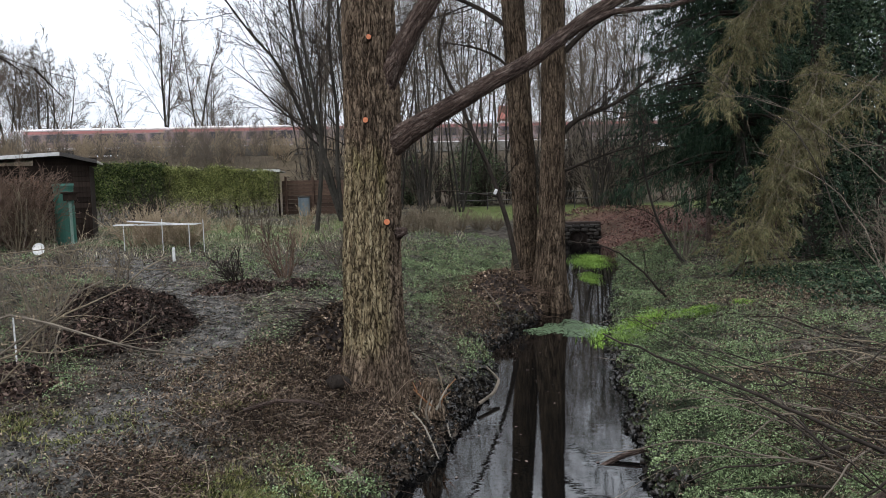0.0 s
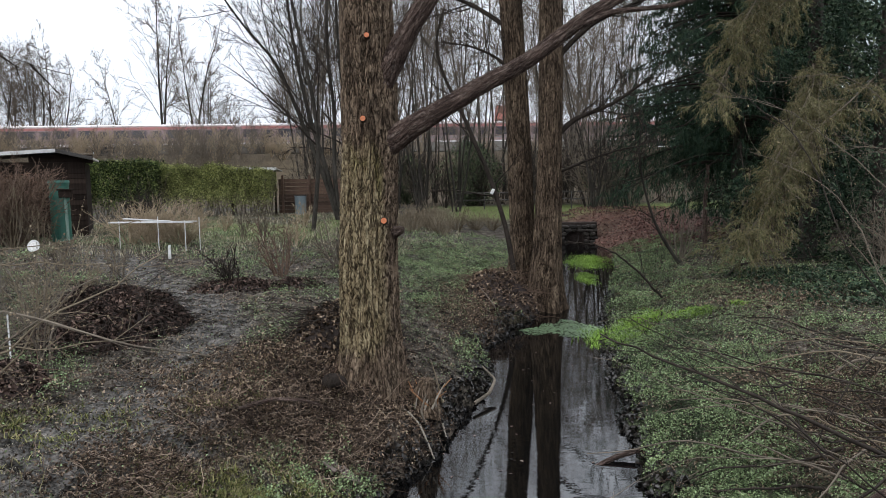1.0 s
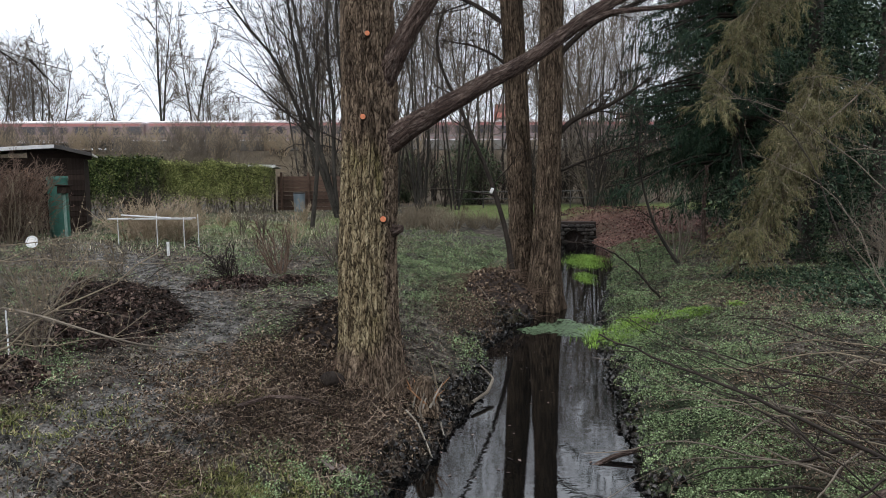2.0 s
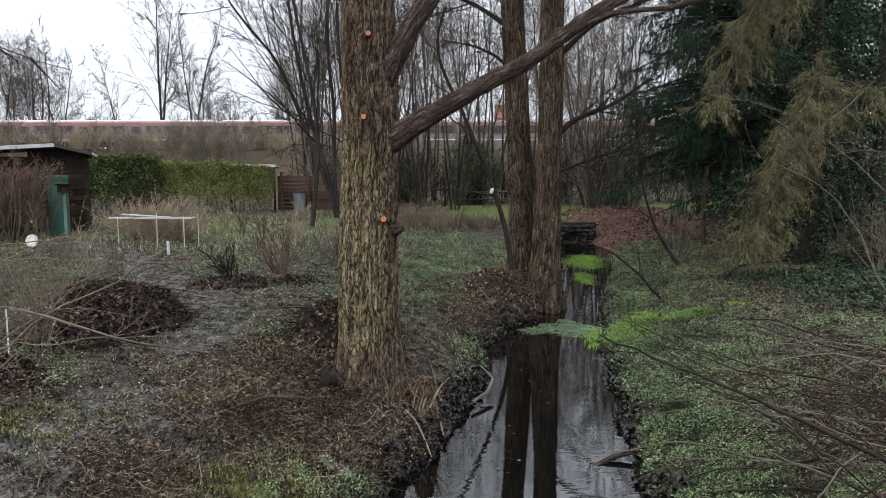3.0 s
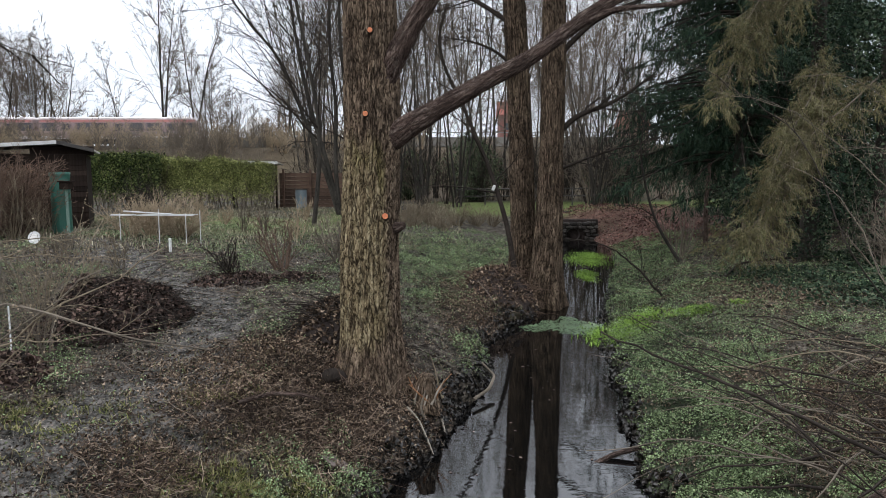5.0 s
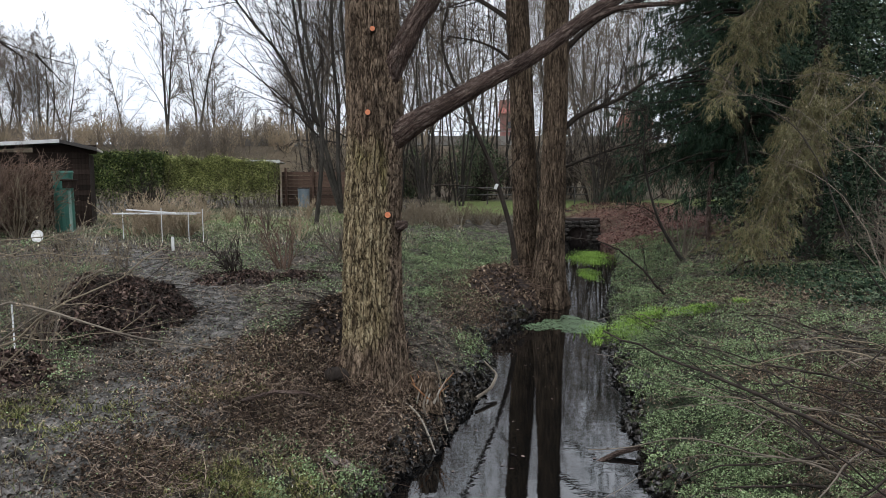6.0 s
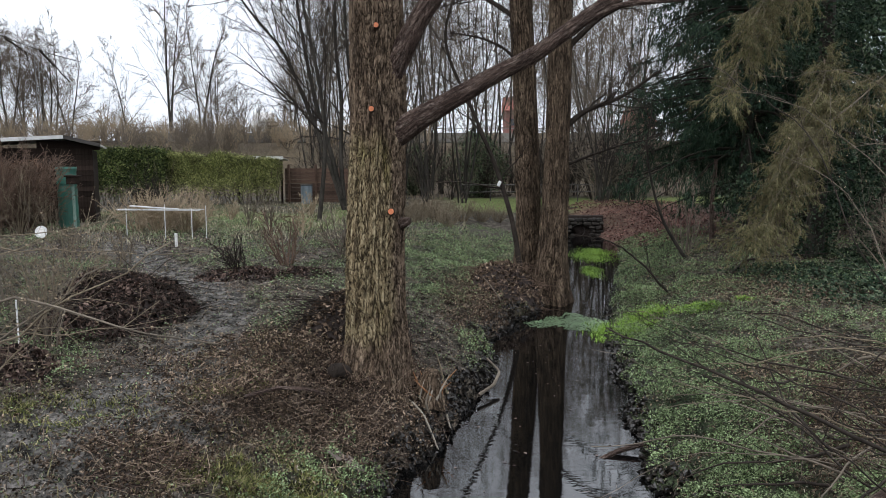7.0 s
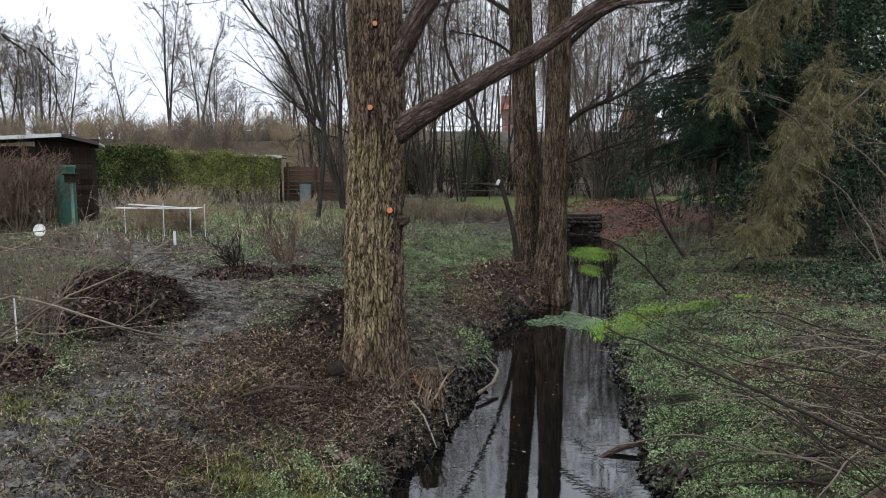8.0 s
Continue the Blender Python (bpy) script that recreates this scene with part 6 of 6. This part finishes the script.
    part("prop", box((0.03, 0.03, 0.25), (-8.8, 14.54, 0.07), 0.004), BOARD, t)
    # board fence and lean-to roof beyond the hedge
    brown = grainy("brown_fence_board", (0.040, 0.026, 0.020), (0.105, 0.072, 0.056), 2, 30, 0.85, 0.3, (0.2, 1, 1), random_by="object")
    t = thing("board_fence", "brown horizontal board fence beyond the hedge", "fence")
    me = None
    for k in range(9):
        ob = part("board", me or box((3.6, 0.025, 0.165), (0, 0, 0), 0.004), brown, t)
        me = ob.data
        ob.location = (-5.8, 31.5, 0.12 + 0.175 * k)
    for x in (-7.4, -6.15, -4.2):
        part("post", box((0.10, 0.10, 1.85), (x, 31.42, 0.85), 0.01), brown, t)
    t = thing("cold_frame_roof", "white-edged flat lean-to roof behind the hedge", "lean-to")
    part("roof", box((2.2, 1.2, 0.05), (-8.55, 31.1, 2.02), 0.01, Matrix.Rotation(radians(-4), 4, "X")), FELT, t)
    part("fascia", box((2.25, 0.04, 0.13), (-8.55, 30.48, 2.06), 0.005), WHITE, t)
    for x in (-9.5, -7.55):
        part("post", box((0.08, 0.08, 2.0), (x, 30.7, 1.0), 0.005), BOARD, t)
    t = thing("water_butt", "grey-blue plastic water butt by the fence", "barrel")
    bm = bmesh.new()
    bmesh.ops.create_cone(bm, cap_ends=True, segments=24, radius1=0.24, radius2=0.26, depth=0.85, matrix=Matrix.Translation((-6.42, 30.6, 0.42)))
    part("body", bm, grainy("blue_grey_plastic", (0.10, 0.13, 0.15), (0.16, 0.20, 0.22), 3, 20, 0.5, 0.1), t)
    bm = bmesh.new()
    bmesh.ops.create_cone(bm, cap_ends=True, segments=24, radius1=0.275, radius2=0.275, depth=0.04, matrix=Matrix.Translation((-6.42, 30.6, 0.86)))
    part("rim", bm, STEEL, t)
    # shrubs
    bushes = ((-3.10, 9.9, 0.62, 10, TWIG_DARK, 0.6), (-2.62, 10.8, 0.95, 9, TWIG_RED, 0.5), (-1.85, 11.9, 0.95, 16, TWIG, 0.6), (-7.0, 16.2, 1.2, 40, TWIG_PALE, 1.1), (-6.4, 16.4, 1.05, 36, TWIG_PALE, 1.1),
              (-7.6, 16.4, 1.0, 24, TWIG_PALE, 0.9), (-5.5, 18.6, 0.9, 6, TWIG, 0.4), (-4.6, 17.4, 0.8, 8, TWIG, 0.6), (-3.4, 15.5, 0.8, 8, TWIG_PALE, 0.5), (-4.6, 22.5, 0.8, 12, TWIG_PALE, 0.5),
              (-6.8, 21, 0.7, 12, TWIG_PALE, 0.6), (-8.4, 23, 0.9, 14, TWIG_PALE, 0.6), (-2.4, 19, 0.9, 12, TWIG, 0.6), (-1.6, 14.5, 0.8, 10, TWIG_RED, 0.6), (-6.9, 12.2, 0.7, 7, TWIG, 0.6),
              (-5.2, 10.8, 0.6, 6, TWIG, 0.6), (-9.2, 20.5, 1.3, 14, TWIG_DARK, 0.5), (-8.5, 19.2, 1.1, 14, TWIG_DARK, 0.6), (-9.8, 22.5, 1.6, 14, TWIG_DARK, 0.5))
    for k, (x, y, h, s, m, sp) in enumerate(bushes):
        t = bare_shrub("berry_bush", "bare many-stemmed berry bush in the garden bed", "berry bushes", 210 + k, h, s, m, sp, 6, 4, 0.008, r0=0.018, split=True)
        t.matrix_basis = placed(x, y, spot(x, y), 1.0, 0)
    big = bare_shrub("ornamental_shrub", "dense reddish-brown leafless shrub before the shed", "shrubs before the shed", 240, 2.1, 30, TWIG_RED, 0.55, 7, 5, 0.0085)
    big.matrix_basis = placed(-10.9, 17.0, 0, 1.0, 0)
    for x, y, s in ((-11.8, 17.4, 1.0), (-10.9, 15.9, 0.72), (-12.7, 18.4, 1.05), (-11.4, 16.2, 0.85), (-10.65, 16.9, 0.95)):
        copy_thing(big, placed(x, y, 0, s, 70 * s * x))
    pale = bare_shrub("ornamental_shrub", "dense pale brown leafless shrub before the shed", "shrubs before the shed", 242, 1.7, 11, TWIG_MID, 0.6, 6, 3, 0.006)
    pale.matrix_basis = placed(-10.4, 16.3, 0, 1.0, 0)
    for x, y, s in ((-11.2, 15.8, 1.0), (-9.7, 16.2, 0.6)):
        copy_thing(pale, placed(x, y, 0, s, 40 * x))
    dry = bare_shrub("dry_perennial", "clump of dry brown perennial stalks", "dry stalks", 241, 0.65, 40, TWIG_MID, 0.95, 3, 2, 0.006, r0=0.008)
    dry.matrix_basis = placed(-0.35, 20.5, spot(-0.35, 20.5), 1.2, 0)
    for x, y, s in ((-0.9, 19.8, 1.1), (0.4, 20.9, 1.1), (0.0, 18.8, 0.9), (1.0, 21.5, 1.0), (-1.4, 21.2, 1.2), (-0.6, 22.2, 1.3), (1.6, 22.4, 0.9), (-2.2, 20.3, 1.1)):
        copy_thing(dry, placed(x, y, spot(x, y), s, 90 * x))
    # heaps
    heap("compost_heap", "mound of dark rotting leaves and twigs", -3.45, 6.95, 0.72, 1.15, 0.42, 251, 7000, 760, LEAF_DARK, TWIG_DARK, MULCH)
    heap("mulch_patch", "dark mulch ring round a berry bush", -2.95, 9.75, 0.75, 0.55, 0.10, 252, 1200, 30, LEAF_DARK, TWIG_DARK, MULCH)
    heap("mulch_patch", "dark mulch ring round a berry bush", -2.2, 9.9, 0.5, 0.45, 0.09, 253, 700, 20, LEAF_DARK, TWIG_DARK, MULCH)
    heap("leaf_heap", "small heap of dark leaves at the path's edge", -3.35, 4.95, 0.38, 0.35, 0.20, 254, 900, 60, LEAF_DARK, TWIG_RED, MULCH)
    heap("brush_heap", "heap of brown twigs and leaves against the tree", -1.0, 6.5, 0.5, 0.45, 0.40, 255, 1100, 560, LEAF_BROWN, TWIG_DARK, MULCH)
    heap("brush_heap", "heap of brown twigs and leaves on the bank beside the trunks", 0.95, 10.9, 0.62, 0.75, 0.46, 256, 1600, 420, LEAF_BROWN, TWIG_RED, MULCH)
    # railing beyond the culvert
    t = thing("railing", "dark steel tube railing along the far path", "railing")
    for z in (0.80, 0.45):
        P = np.array([[(0.55, 33.5, z), (4.8, 33.5, z + 0.03), (9.2, 33.5, z + 0.06)]])
        part("rail", tubes("rail", [(P, np.full((1, 3), 0.028), 8)]), STEEL, t)
    for k in range(7):
        x = 0.6 + 1.43 * k
        P = np.array([[(x, 33.5, -0.2), (x, 33.5, 0.4), (x, 33.5, 0.82 + 0.007 * x)]])
        part("post", tubes("post", [(P, np.full((1, 3), 0.03), 8)]), STEEL, t)
    # stone headwall where the stream leaves its pipe; logs added as verge shadow
    stone = grainy("mossy_grey_stone", (0.015, 0.014, 0.013), (0.060, 0.056, 0.052), 3, 25, 0.85, 0.5, random_by="object")
    t = thing("headwall", "low grey stone headwall where the stream leaves its pipe", "wall")
    part("core", box((1.5, 0.3, 1.3), (4.45, 23.0, -0.62), 0.02), MULCH, t)
    rnd = random.Random(77)
    for row in range(5):
        x = 3.75 + 0.12 * (row % 2)
        while x < 5.05:
            w = rnd.uniform(0.14, 0.30)
            if not (row < 3 and 4.05 < x < 4.6):
                part("stone", box((w - 0.015, 0.2, rnd.uniform(0.10, 0.13)), (x + w / 2, 22.80 + rnd.uniform(-0.06, 0.05), -0.62 + 0.128 * row + rnd.uniform(-0.015, 0.015)), 0.03, Matrix.Rotation(rnd.uniform(-0.15, 0.15), 4, "Y")), stone, t)
            x += w
    con = grainy("wet_concrete", (0.018, 0.016, 0.014), (0.055, 0.050, 0.045), 3, 25, 0.8, 0.4)
    P = np.array([[(4.33, 22.66, -0.48), (4.33, 22.8, -0.48), (4.33, 22.9, -0.48)]])
    part("pipe", tubes("pipe", [(P, np.full((1, 3), 0.22), 16)]), con, t, "dark wet pipe mouth")
    # added dark logs stand in for the shadow under the bank's edge
    t = thing("timber_edging", "dark sagging logs added in place of the shadow band at the far verge", "edging")
    for x0, x1, z in ((3.9, 5.6, 0.02), (5.62, 7.2, 0.05)):
        P = np.array([[(x0, 26.0, z), ((x0 + x1) / 2, 26.02, z - 0.02), (x1, 26.0, z + 0.01)]])
        part("log", tubes("log", [(P, np.full((1, 3), 0.13), 10)]), TWIG_DARK, t)
    for x in (4.2, 5.5, 6.9):
        part("peg", box((0.09, 0.09, 0.5), (x, 25.84, -0.02), 0.01), BOARD, t)
    # marker on the sapling
    t = thing("marker_tag", "small white tag on the sapling", "tag")
    part("tag", box((0.05, 0.015, 0.09), (0.80, 10.93, 1.33), 0.006, Matrix.Rotation(radians(25), 4, "Y")), WHITE, t)


build_garden()
# ---------------------------------------------------------------- ground cover
COVER = leafy("ground_ivy_leaf", [(0.018, 0.026, 0.012), (0.080, 0.108, 0.050), (0.150, 0.196, 0.096), (0.26, 0.33, 0.18)], 0.55, 0.04)
BRIGHT = leafy("bright_grass", [(0.06, 0.11, 0.016), (0.12, 0.20, 0.032), (0.20, 0.31, 0.06)], 0.5)
DRYGRASS = leafy("dry_grass", [(0.06, 0.06, 0.024), (0.13, 0.12, 0.055), (0.24, 0.21, 0.12)], 0.6)
WEED = leafy("duckweed", [(0.045, 0.070, 0.036), (0.085, 0.125, 0.068), (0.14, 0.19, 0.11)], 0.5)
STICK = leafy("ground_twig", [(0.012, 0.009, 0.007), (0.045, 0.030, 0.023), (0.10, 0.070, 0.052), (0.27, 0.21, 0.16)], 0.8)


def wedge(rng, n, y0, y1, power=1.0):
    """Places spread over the ground in view, denser close by."""
    y = y0 + (y1 - y0) * rng.random(n) ** power
    return (rng.random(n) * 2 - 1) * (0.70 * y + 0.2), y


def dry_land(x, y):
    return height(x, y) > WATER_Z + 0.015


def stuff(name, label, V, F, mat, category="plants"):
    tagged(part(name, mesh_of(name, V, F, smooth=False), mat), label, category, kind="stuff")


def blades(rng, x, y, z, h, bend=0.5, wide=0.004):
    n = len(x)
    a = rng.uniform(0, 2 * np.pi, n)
    d = np.stack([np.cos(a), np.sin(a), np.zeros(n)], -1)
    s = np.stack([-np.sin(a), np.cos(a), np.zeros(n)], -1) * wide
    hh = (h * rng.uniform(0.5, 1.2, n))[:, None]
    b = hh * bend * rng.uniform(0.2, 1.2, (n, 1))
    p = np.stack([x, y, z - 0.01], -1)
    q = p + d * b * 0.35 + np.array([0, 0, 1]) * hh * 0.6
    r = p + d * b + np.array([0, 0, 1]) * hh
    V = np.stack([p - s, p + s, q + s * 0.8, q - s * 0.8, r], 1).reshape(-1, 3)
    f = np.arange(n)[:, None] * 5
    return V, [f + np.array([0, 1, 2, 3]), f + np.array([3, 2, 4])]


def build_cover():
    rng = rng_of(300)
    # ground ivy and weeds, in low cushions with dark gaps
    x, y = wedge(rng, 1150000, 2.9, 20.0, 1.6)
    l, r = banks(y)
    k = ((x < l) | (x > r)) & (rng.random(len(x)) < 0.85)
    x, y = x[k], y[k]
    tuft = fbm(x * 5, y * 5, 2.0)
    k = (rng.random(len(x)) < 0.012 + green_at(x, y) * 1.7 * sstep(0.36, 0.58, tuft)) & (rng.random(len(x)) > litter_at(x, y) * 0.85)
    x, y, tuft = x[k], y[k], tuft[k]
    k = dry_land(x, y)
    x, y, tuft = x[k], y[k], tuft[k]
    C = np.stack([x, y, height(x, y) + 0.004 + (0.02 + 0.11 * sstep(0.35, 0.75, tuft)) * rng.random(len(x)) ** 0.8], -1)
    V, F = leaves(rng, C, 0.0105 + 0.0011 * y, 0.55, 0.75, 0.2)
    stuff("ground_ivy", "low blue-green ground ivy leaves on the banks", V, F, COVER)
    # fallen leaves everywhere, thick in the litter
    x, y = wedge(rng, 520000, 2.9, 17.0, 1.6)
    k = rng.random(len(x)) < 0.10 + 0.75 * litter_at(x, y) + 0.08 * (x > 2.5) - 0.05 * path_at(x, y)
    x, y = x[k], y[k]
    k = dry_land(x, y)
    x, y = x[k], y[k]
    C = np.stack([x, y, height(x, y) + 0.004 + 0.06 * rng.random(len(x)) ** 2 * (0.3 + litter_at(x, y))], -1)
    V, F = leaves(rng, C, 0.019 + 0.0013 * y, 0.35, 0.45, 0.5)
    stuff("leaf_litter", "scattered brown fallen leaves on the soil", V, F, LEAF_BROWN)
    # twigs in the litter
    x, y = wedge(rng, 170000, 2.9, 13.0, 1.5)
    k = rng.random(len(x)) < 0.012 + 0.85 * litter_at(x, y) * sstep(0.36, 0.56, fbm(x * 3, y * 3, 41.0))
    x, y = x[k], y[k]
    k = dry_land(x, y)
    x, y = x[k], y[k]
    n = len(x)
    a = rng.uniform(0, 2 * np.pi, n)
    P, R = grow(rng, np.stack([x, y, height(x, y) + rng.uniform(0.004, 0.05, n)], -1), np.stack([np.cos(a), np.sin(a), rng.normal(0, 0.14, n)], -1), 0.04 + 0.22 * rng.random(n) ** 2.2, rng.uniform(0.0014, 0.0036, n), 4, 0.30, 0.0, 0.5)
    P[..., 2] = np.maximum(P[..., 2], height(P[..., 0], P[..., 1]) + 0.004)
    V, F = tube_arrays([(P, R, 3)])
    stuff("fallen_twigs", "thin brown fallen twigs among the leaves", V, F, STICK, "twigs")
    # bits of straw, bark and stalks
    x, y = wedge(rng, 150000, 2.9, 18.0, 1.6)
    k = dry_land(x, y) & (rng.random(len(x)) < 0.15 + 0.5 * fbm(x * 1.5, y * 1.5, 31.0))
    x, y = x[k], y[k]
    C = np.stack([x, y, height(x, y) + rng.uniform(0.004, 0.02, len(x))], -1)
    V, F = leaves(rng, C, 0.022 + 0.0017 * y, 0.6, 0.18, 0.2)
    stuff("straw_bits", "bits of straw, bark and dead stalks", V, F, leafy("straw", [(0.015, 0.012, 0.010), (0.05, 0.043, 0.034), (0.13, 0.115, 0.09), (0.40, 0.36, 0.29)], 0.7))
    # crumbs of soil
    x, y = wedge(rng, 60000, 2.9, 12.0, 1.4)
    k = dry_land(x, y) & (rng.random(len(x)) < 0.55)
    x, y = x[k], y[k]
    C = np.stack([x, y, height(x, y) + 0.004], -1)
    V, F = leaves(rng, C, 0.013 + 0 * y, 0.2, 0.9, 0.7)
    stuff("soil_crumbs", "small grey-brown crumbs of soil", V, F, leafy("soil_crumb", [(0.012, 0.010, 0.009), (0.05, 0.044, 0.038), (0.13, 0.118, 0.105)], 0.9), "soil")
    # wet mud, roots and scraps along the water's edge
    y = rng.uniform(4.0, 12.5, 5200)
    l, r = banks(y)
    left = rng.random(5200) < 0.6
    x = np.where(left, l - np.abs(rng.normal(0, 0.13, 5200)), r + np.abs(rng.normal(0, 0.10, 5200))) + 0.22 * (fbm(np.where(left, l, r) * 1.7, y * 1.7, 3.0) - 0.5)
    C = np.stack([x, y, np.maximum(height(x, y), WATER_Z) + 0.008], -1)
    V, F = leaves(rng, C, 0.055, 0.15, 0.8, 0.8)
    stuff("mud_clods", "wet black mud clods at the water's edge", V, F, leafy("wet_mud", [(0.004, 0.0035, 0.003), (0.014, 0.012, 0.010), (0.035, 0.030, 0.026)], 0.35, 0.4), "mud")
    # grass: yellowish tufts at the near bank, thin over the lawn
    x, y = wedge(rng, 60000, 3.0, 24.0, 1.3)
    n1 = fbm(x * 0.9, y * 0.9, 12.0)
    tuft = np.exp(-(((x + 1.15) / 0.45) ** 2 + ((y - 3.75) / 0.35) ** 2)) + np.exp(-(((x + 0.95) / 0.3) ** 2 + ((y - 4.05) / 0.2) ** 2))
    k = dry_land(x, y) & (rng.random(len(x)) < 0.9 * tuft + 0.25 * sstep(0.5, 0.7, n1) * (x < 1.2))
    x, y = x[k], y[k]
    V, F = blades(rng, x, y, height(x, y), 0.07, 1.1, 0.003)
    stuff("dry_grass", "yellow-green winter grass tufts", V, F, DRYGRASS, "grass")
    # dead grass over the far garden and the verge
    x, y = rng.uniform(-13, 10, 60000), 14 + 20 * rng.random(60000)
    k = (rng.random(len(x)) < 0.75 * sstep(0.42, 0.6, fbm(x * 0.7, y * 0.7, 17.0)) + 0.15) & dry_land(x, y) & (x < 0.5) & (x > -0.62 * y)
    x, y = x[k], y[k]
    V, F = blades(rng, x, y, height(x, y), 0.12, 1.1, 0.008)
    stuff("dead_grass", "pale dead winter grass over the beds", V, F, leafy("dead_grass", [(0.045, 0.040, 0.026), (0.12, 0.108, 0.070), (0.20, 0.18, 0.125), (0.34, 0.30, 0.22)], 0.7), "grass")
    # mossy cushions with grass at the near bank
    x = np.concatenate([rng.normal(-1.10, 0.28, 9000), rng.normal(-0.72, 0.22, 4000), rng.normal(-2.75, 0.35, 4000), rng.normal(-1.55, 0.16, 2500)])
    y = np.concatenate([rng.normal(3.75, 0.20, 9000), rng.normal(3.55, 0.20, 4000), rng.normal(4.15, 0.25, 4000), rng.normal(4.75, 0.14, 2500)])
    k = (rng.random(len(x)) < sstep(0.36, 0.56, fbm(x * 5, y * 5, 14.0))) & dry_land(x, y)
    x, y = x[k], y[k]
    V, F = blades(rng, x, y, height(x, y), 0.038, 1.5, 0.0035)
    stuff("moss_cushion", "yellow-green moss and short grass", V, F, leafy("moss", [(0.02, 0.024, 0.008), (0.075, 0.085, 0.024), (0.14, 0.145, 0.048), (0.25, 0.22, 0.11)], 0.8), "moss")
    # bright wet grass
    cx = np.array([2.35, 2.75, 3.35, 4.1, 3.60, 3.95, 3.05, 3.2])
    cy = np.array([8.9, 9.5, 9.1, 9.3, 17.2, 18.3, 14.4, 15.0])
    rx = np.array([0.34, 0.3, 0.28, 0.12, 0.48, 0.42, 0.16, 0.2])
    ry = np.array([0.55, 0.4, 0.20, 0.12, 1.0, 0.8, 0.6, 0.4])
    i = rng.choice(8, 19000, p=np.array([0.24, 0.12, 0.14, 0.02, 0.20, 0.14, 0.07, 0.07]))
    x = cx[i] + rx[i] * rng.normal(0, 0.5, len(i))
    y = cy[i] + ry[i] * rng.normal(0, 0.5, len(i))
    V, F = blades(rng, x, y, np.maximum(height(x, y), WATER_Z), np.where(y > 12, 0.03, 0.05), 1.2, 0.006)
    stuff("bright_grass", "bright green wet grass in the stream", V, F, BRIGHT, "grass")
    # duckweed
    x, y = rng.uniform(1.05, 2.5, 16000), rng.uniform(8.7, 10.6, 16000)
    q = ((x - 1.80) / 0.60) ** 2 + ((y - 9.65) / 0.62) ** 2 + 2.2 * (fbm(x * 2.6, y * 2.6, 8.0) - 0.5)
    k = (q < 0.8) & (rng.random(len(x)) < 0.95 - q)
    x, y = x[k], y[k]
    V, F = leaves(rng, np.stack([x, y, np.full(len(x), WATER_Z + 0.003)], -1), 0.028, 0.985, 0.9, 0.02)
    stuff("duckweed", "pale green duckweed mat on the water", V, F, WEED)
    # floating leaves and bits
    y = rng.uniform(4.2, 13, 120)
    l, r = banks(y)
    x = l + (r - l) * rng.random(120)
    V, F = leaves(rng, np.stack([x, y, np.full(120, WATER_Z + 0.004)], -1), 0.035, 0.985, 0.6, 0.02)
    stuff("floating_leaves", "few brown leaves floating on the stream", V, F, LEAF_DARK)
    # ivy carpet under the conifers
    x, y = rng.uniform(4.2, 9.0, 34000), rng.uniform(7.5, 13.0, 34000)
    k = rng.random(len(x)) < sstep(0.42, 0.62, fbm(x * 0.8, y * 0.8, 21.0)) * sstep(4.4, 6.0, x)
    x, y = x[k], y[k]
    V, F = leaves(rng, np.stack([x, y, height(x, y) + rng.uniform(0.01, 0.10, len(x))], -1), 0.05, 0.5, 0.85, 0.2)
    stuff("ivy_carpet", "dark ivy carpet under the conifers", V, F, IVY)
    # red-brown leaves on the far slope
    x, y = rng.normal(6.4, 1.5, 7000), rng.uniform(17.5, 28.0, 7000)
    V, F = leaves(rng, np.stack([x, y, height(x, y) + 0.02], -1), 0.075, 0.6, 0.6, 0.4)
    stuff("beech_leaves", "reddish fallen beech leaves on the slope", V, F, leafy("beech_leaf", [(0.035, 0.018, 0.016), (0.10, 0.052, 0.045), (0.20, 0.115, 0.10)], 0.6), "leaves")


build_cover()


# ---------------------------------------------------------------- what moves
def motions():
    # the train runs along the bank at an even pace; x is that of its leading end
    x0, speed = -59.2, 34.3
    walk(train, [(t, pose(x0 - speed * t, 93.5, 5.33)) for t in (0.0, 2.0, 4.0, 6.0, 8.0)])


motions()
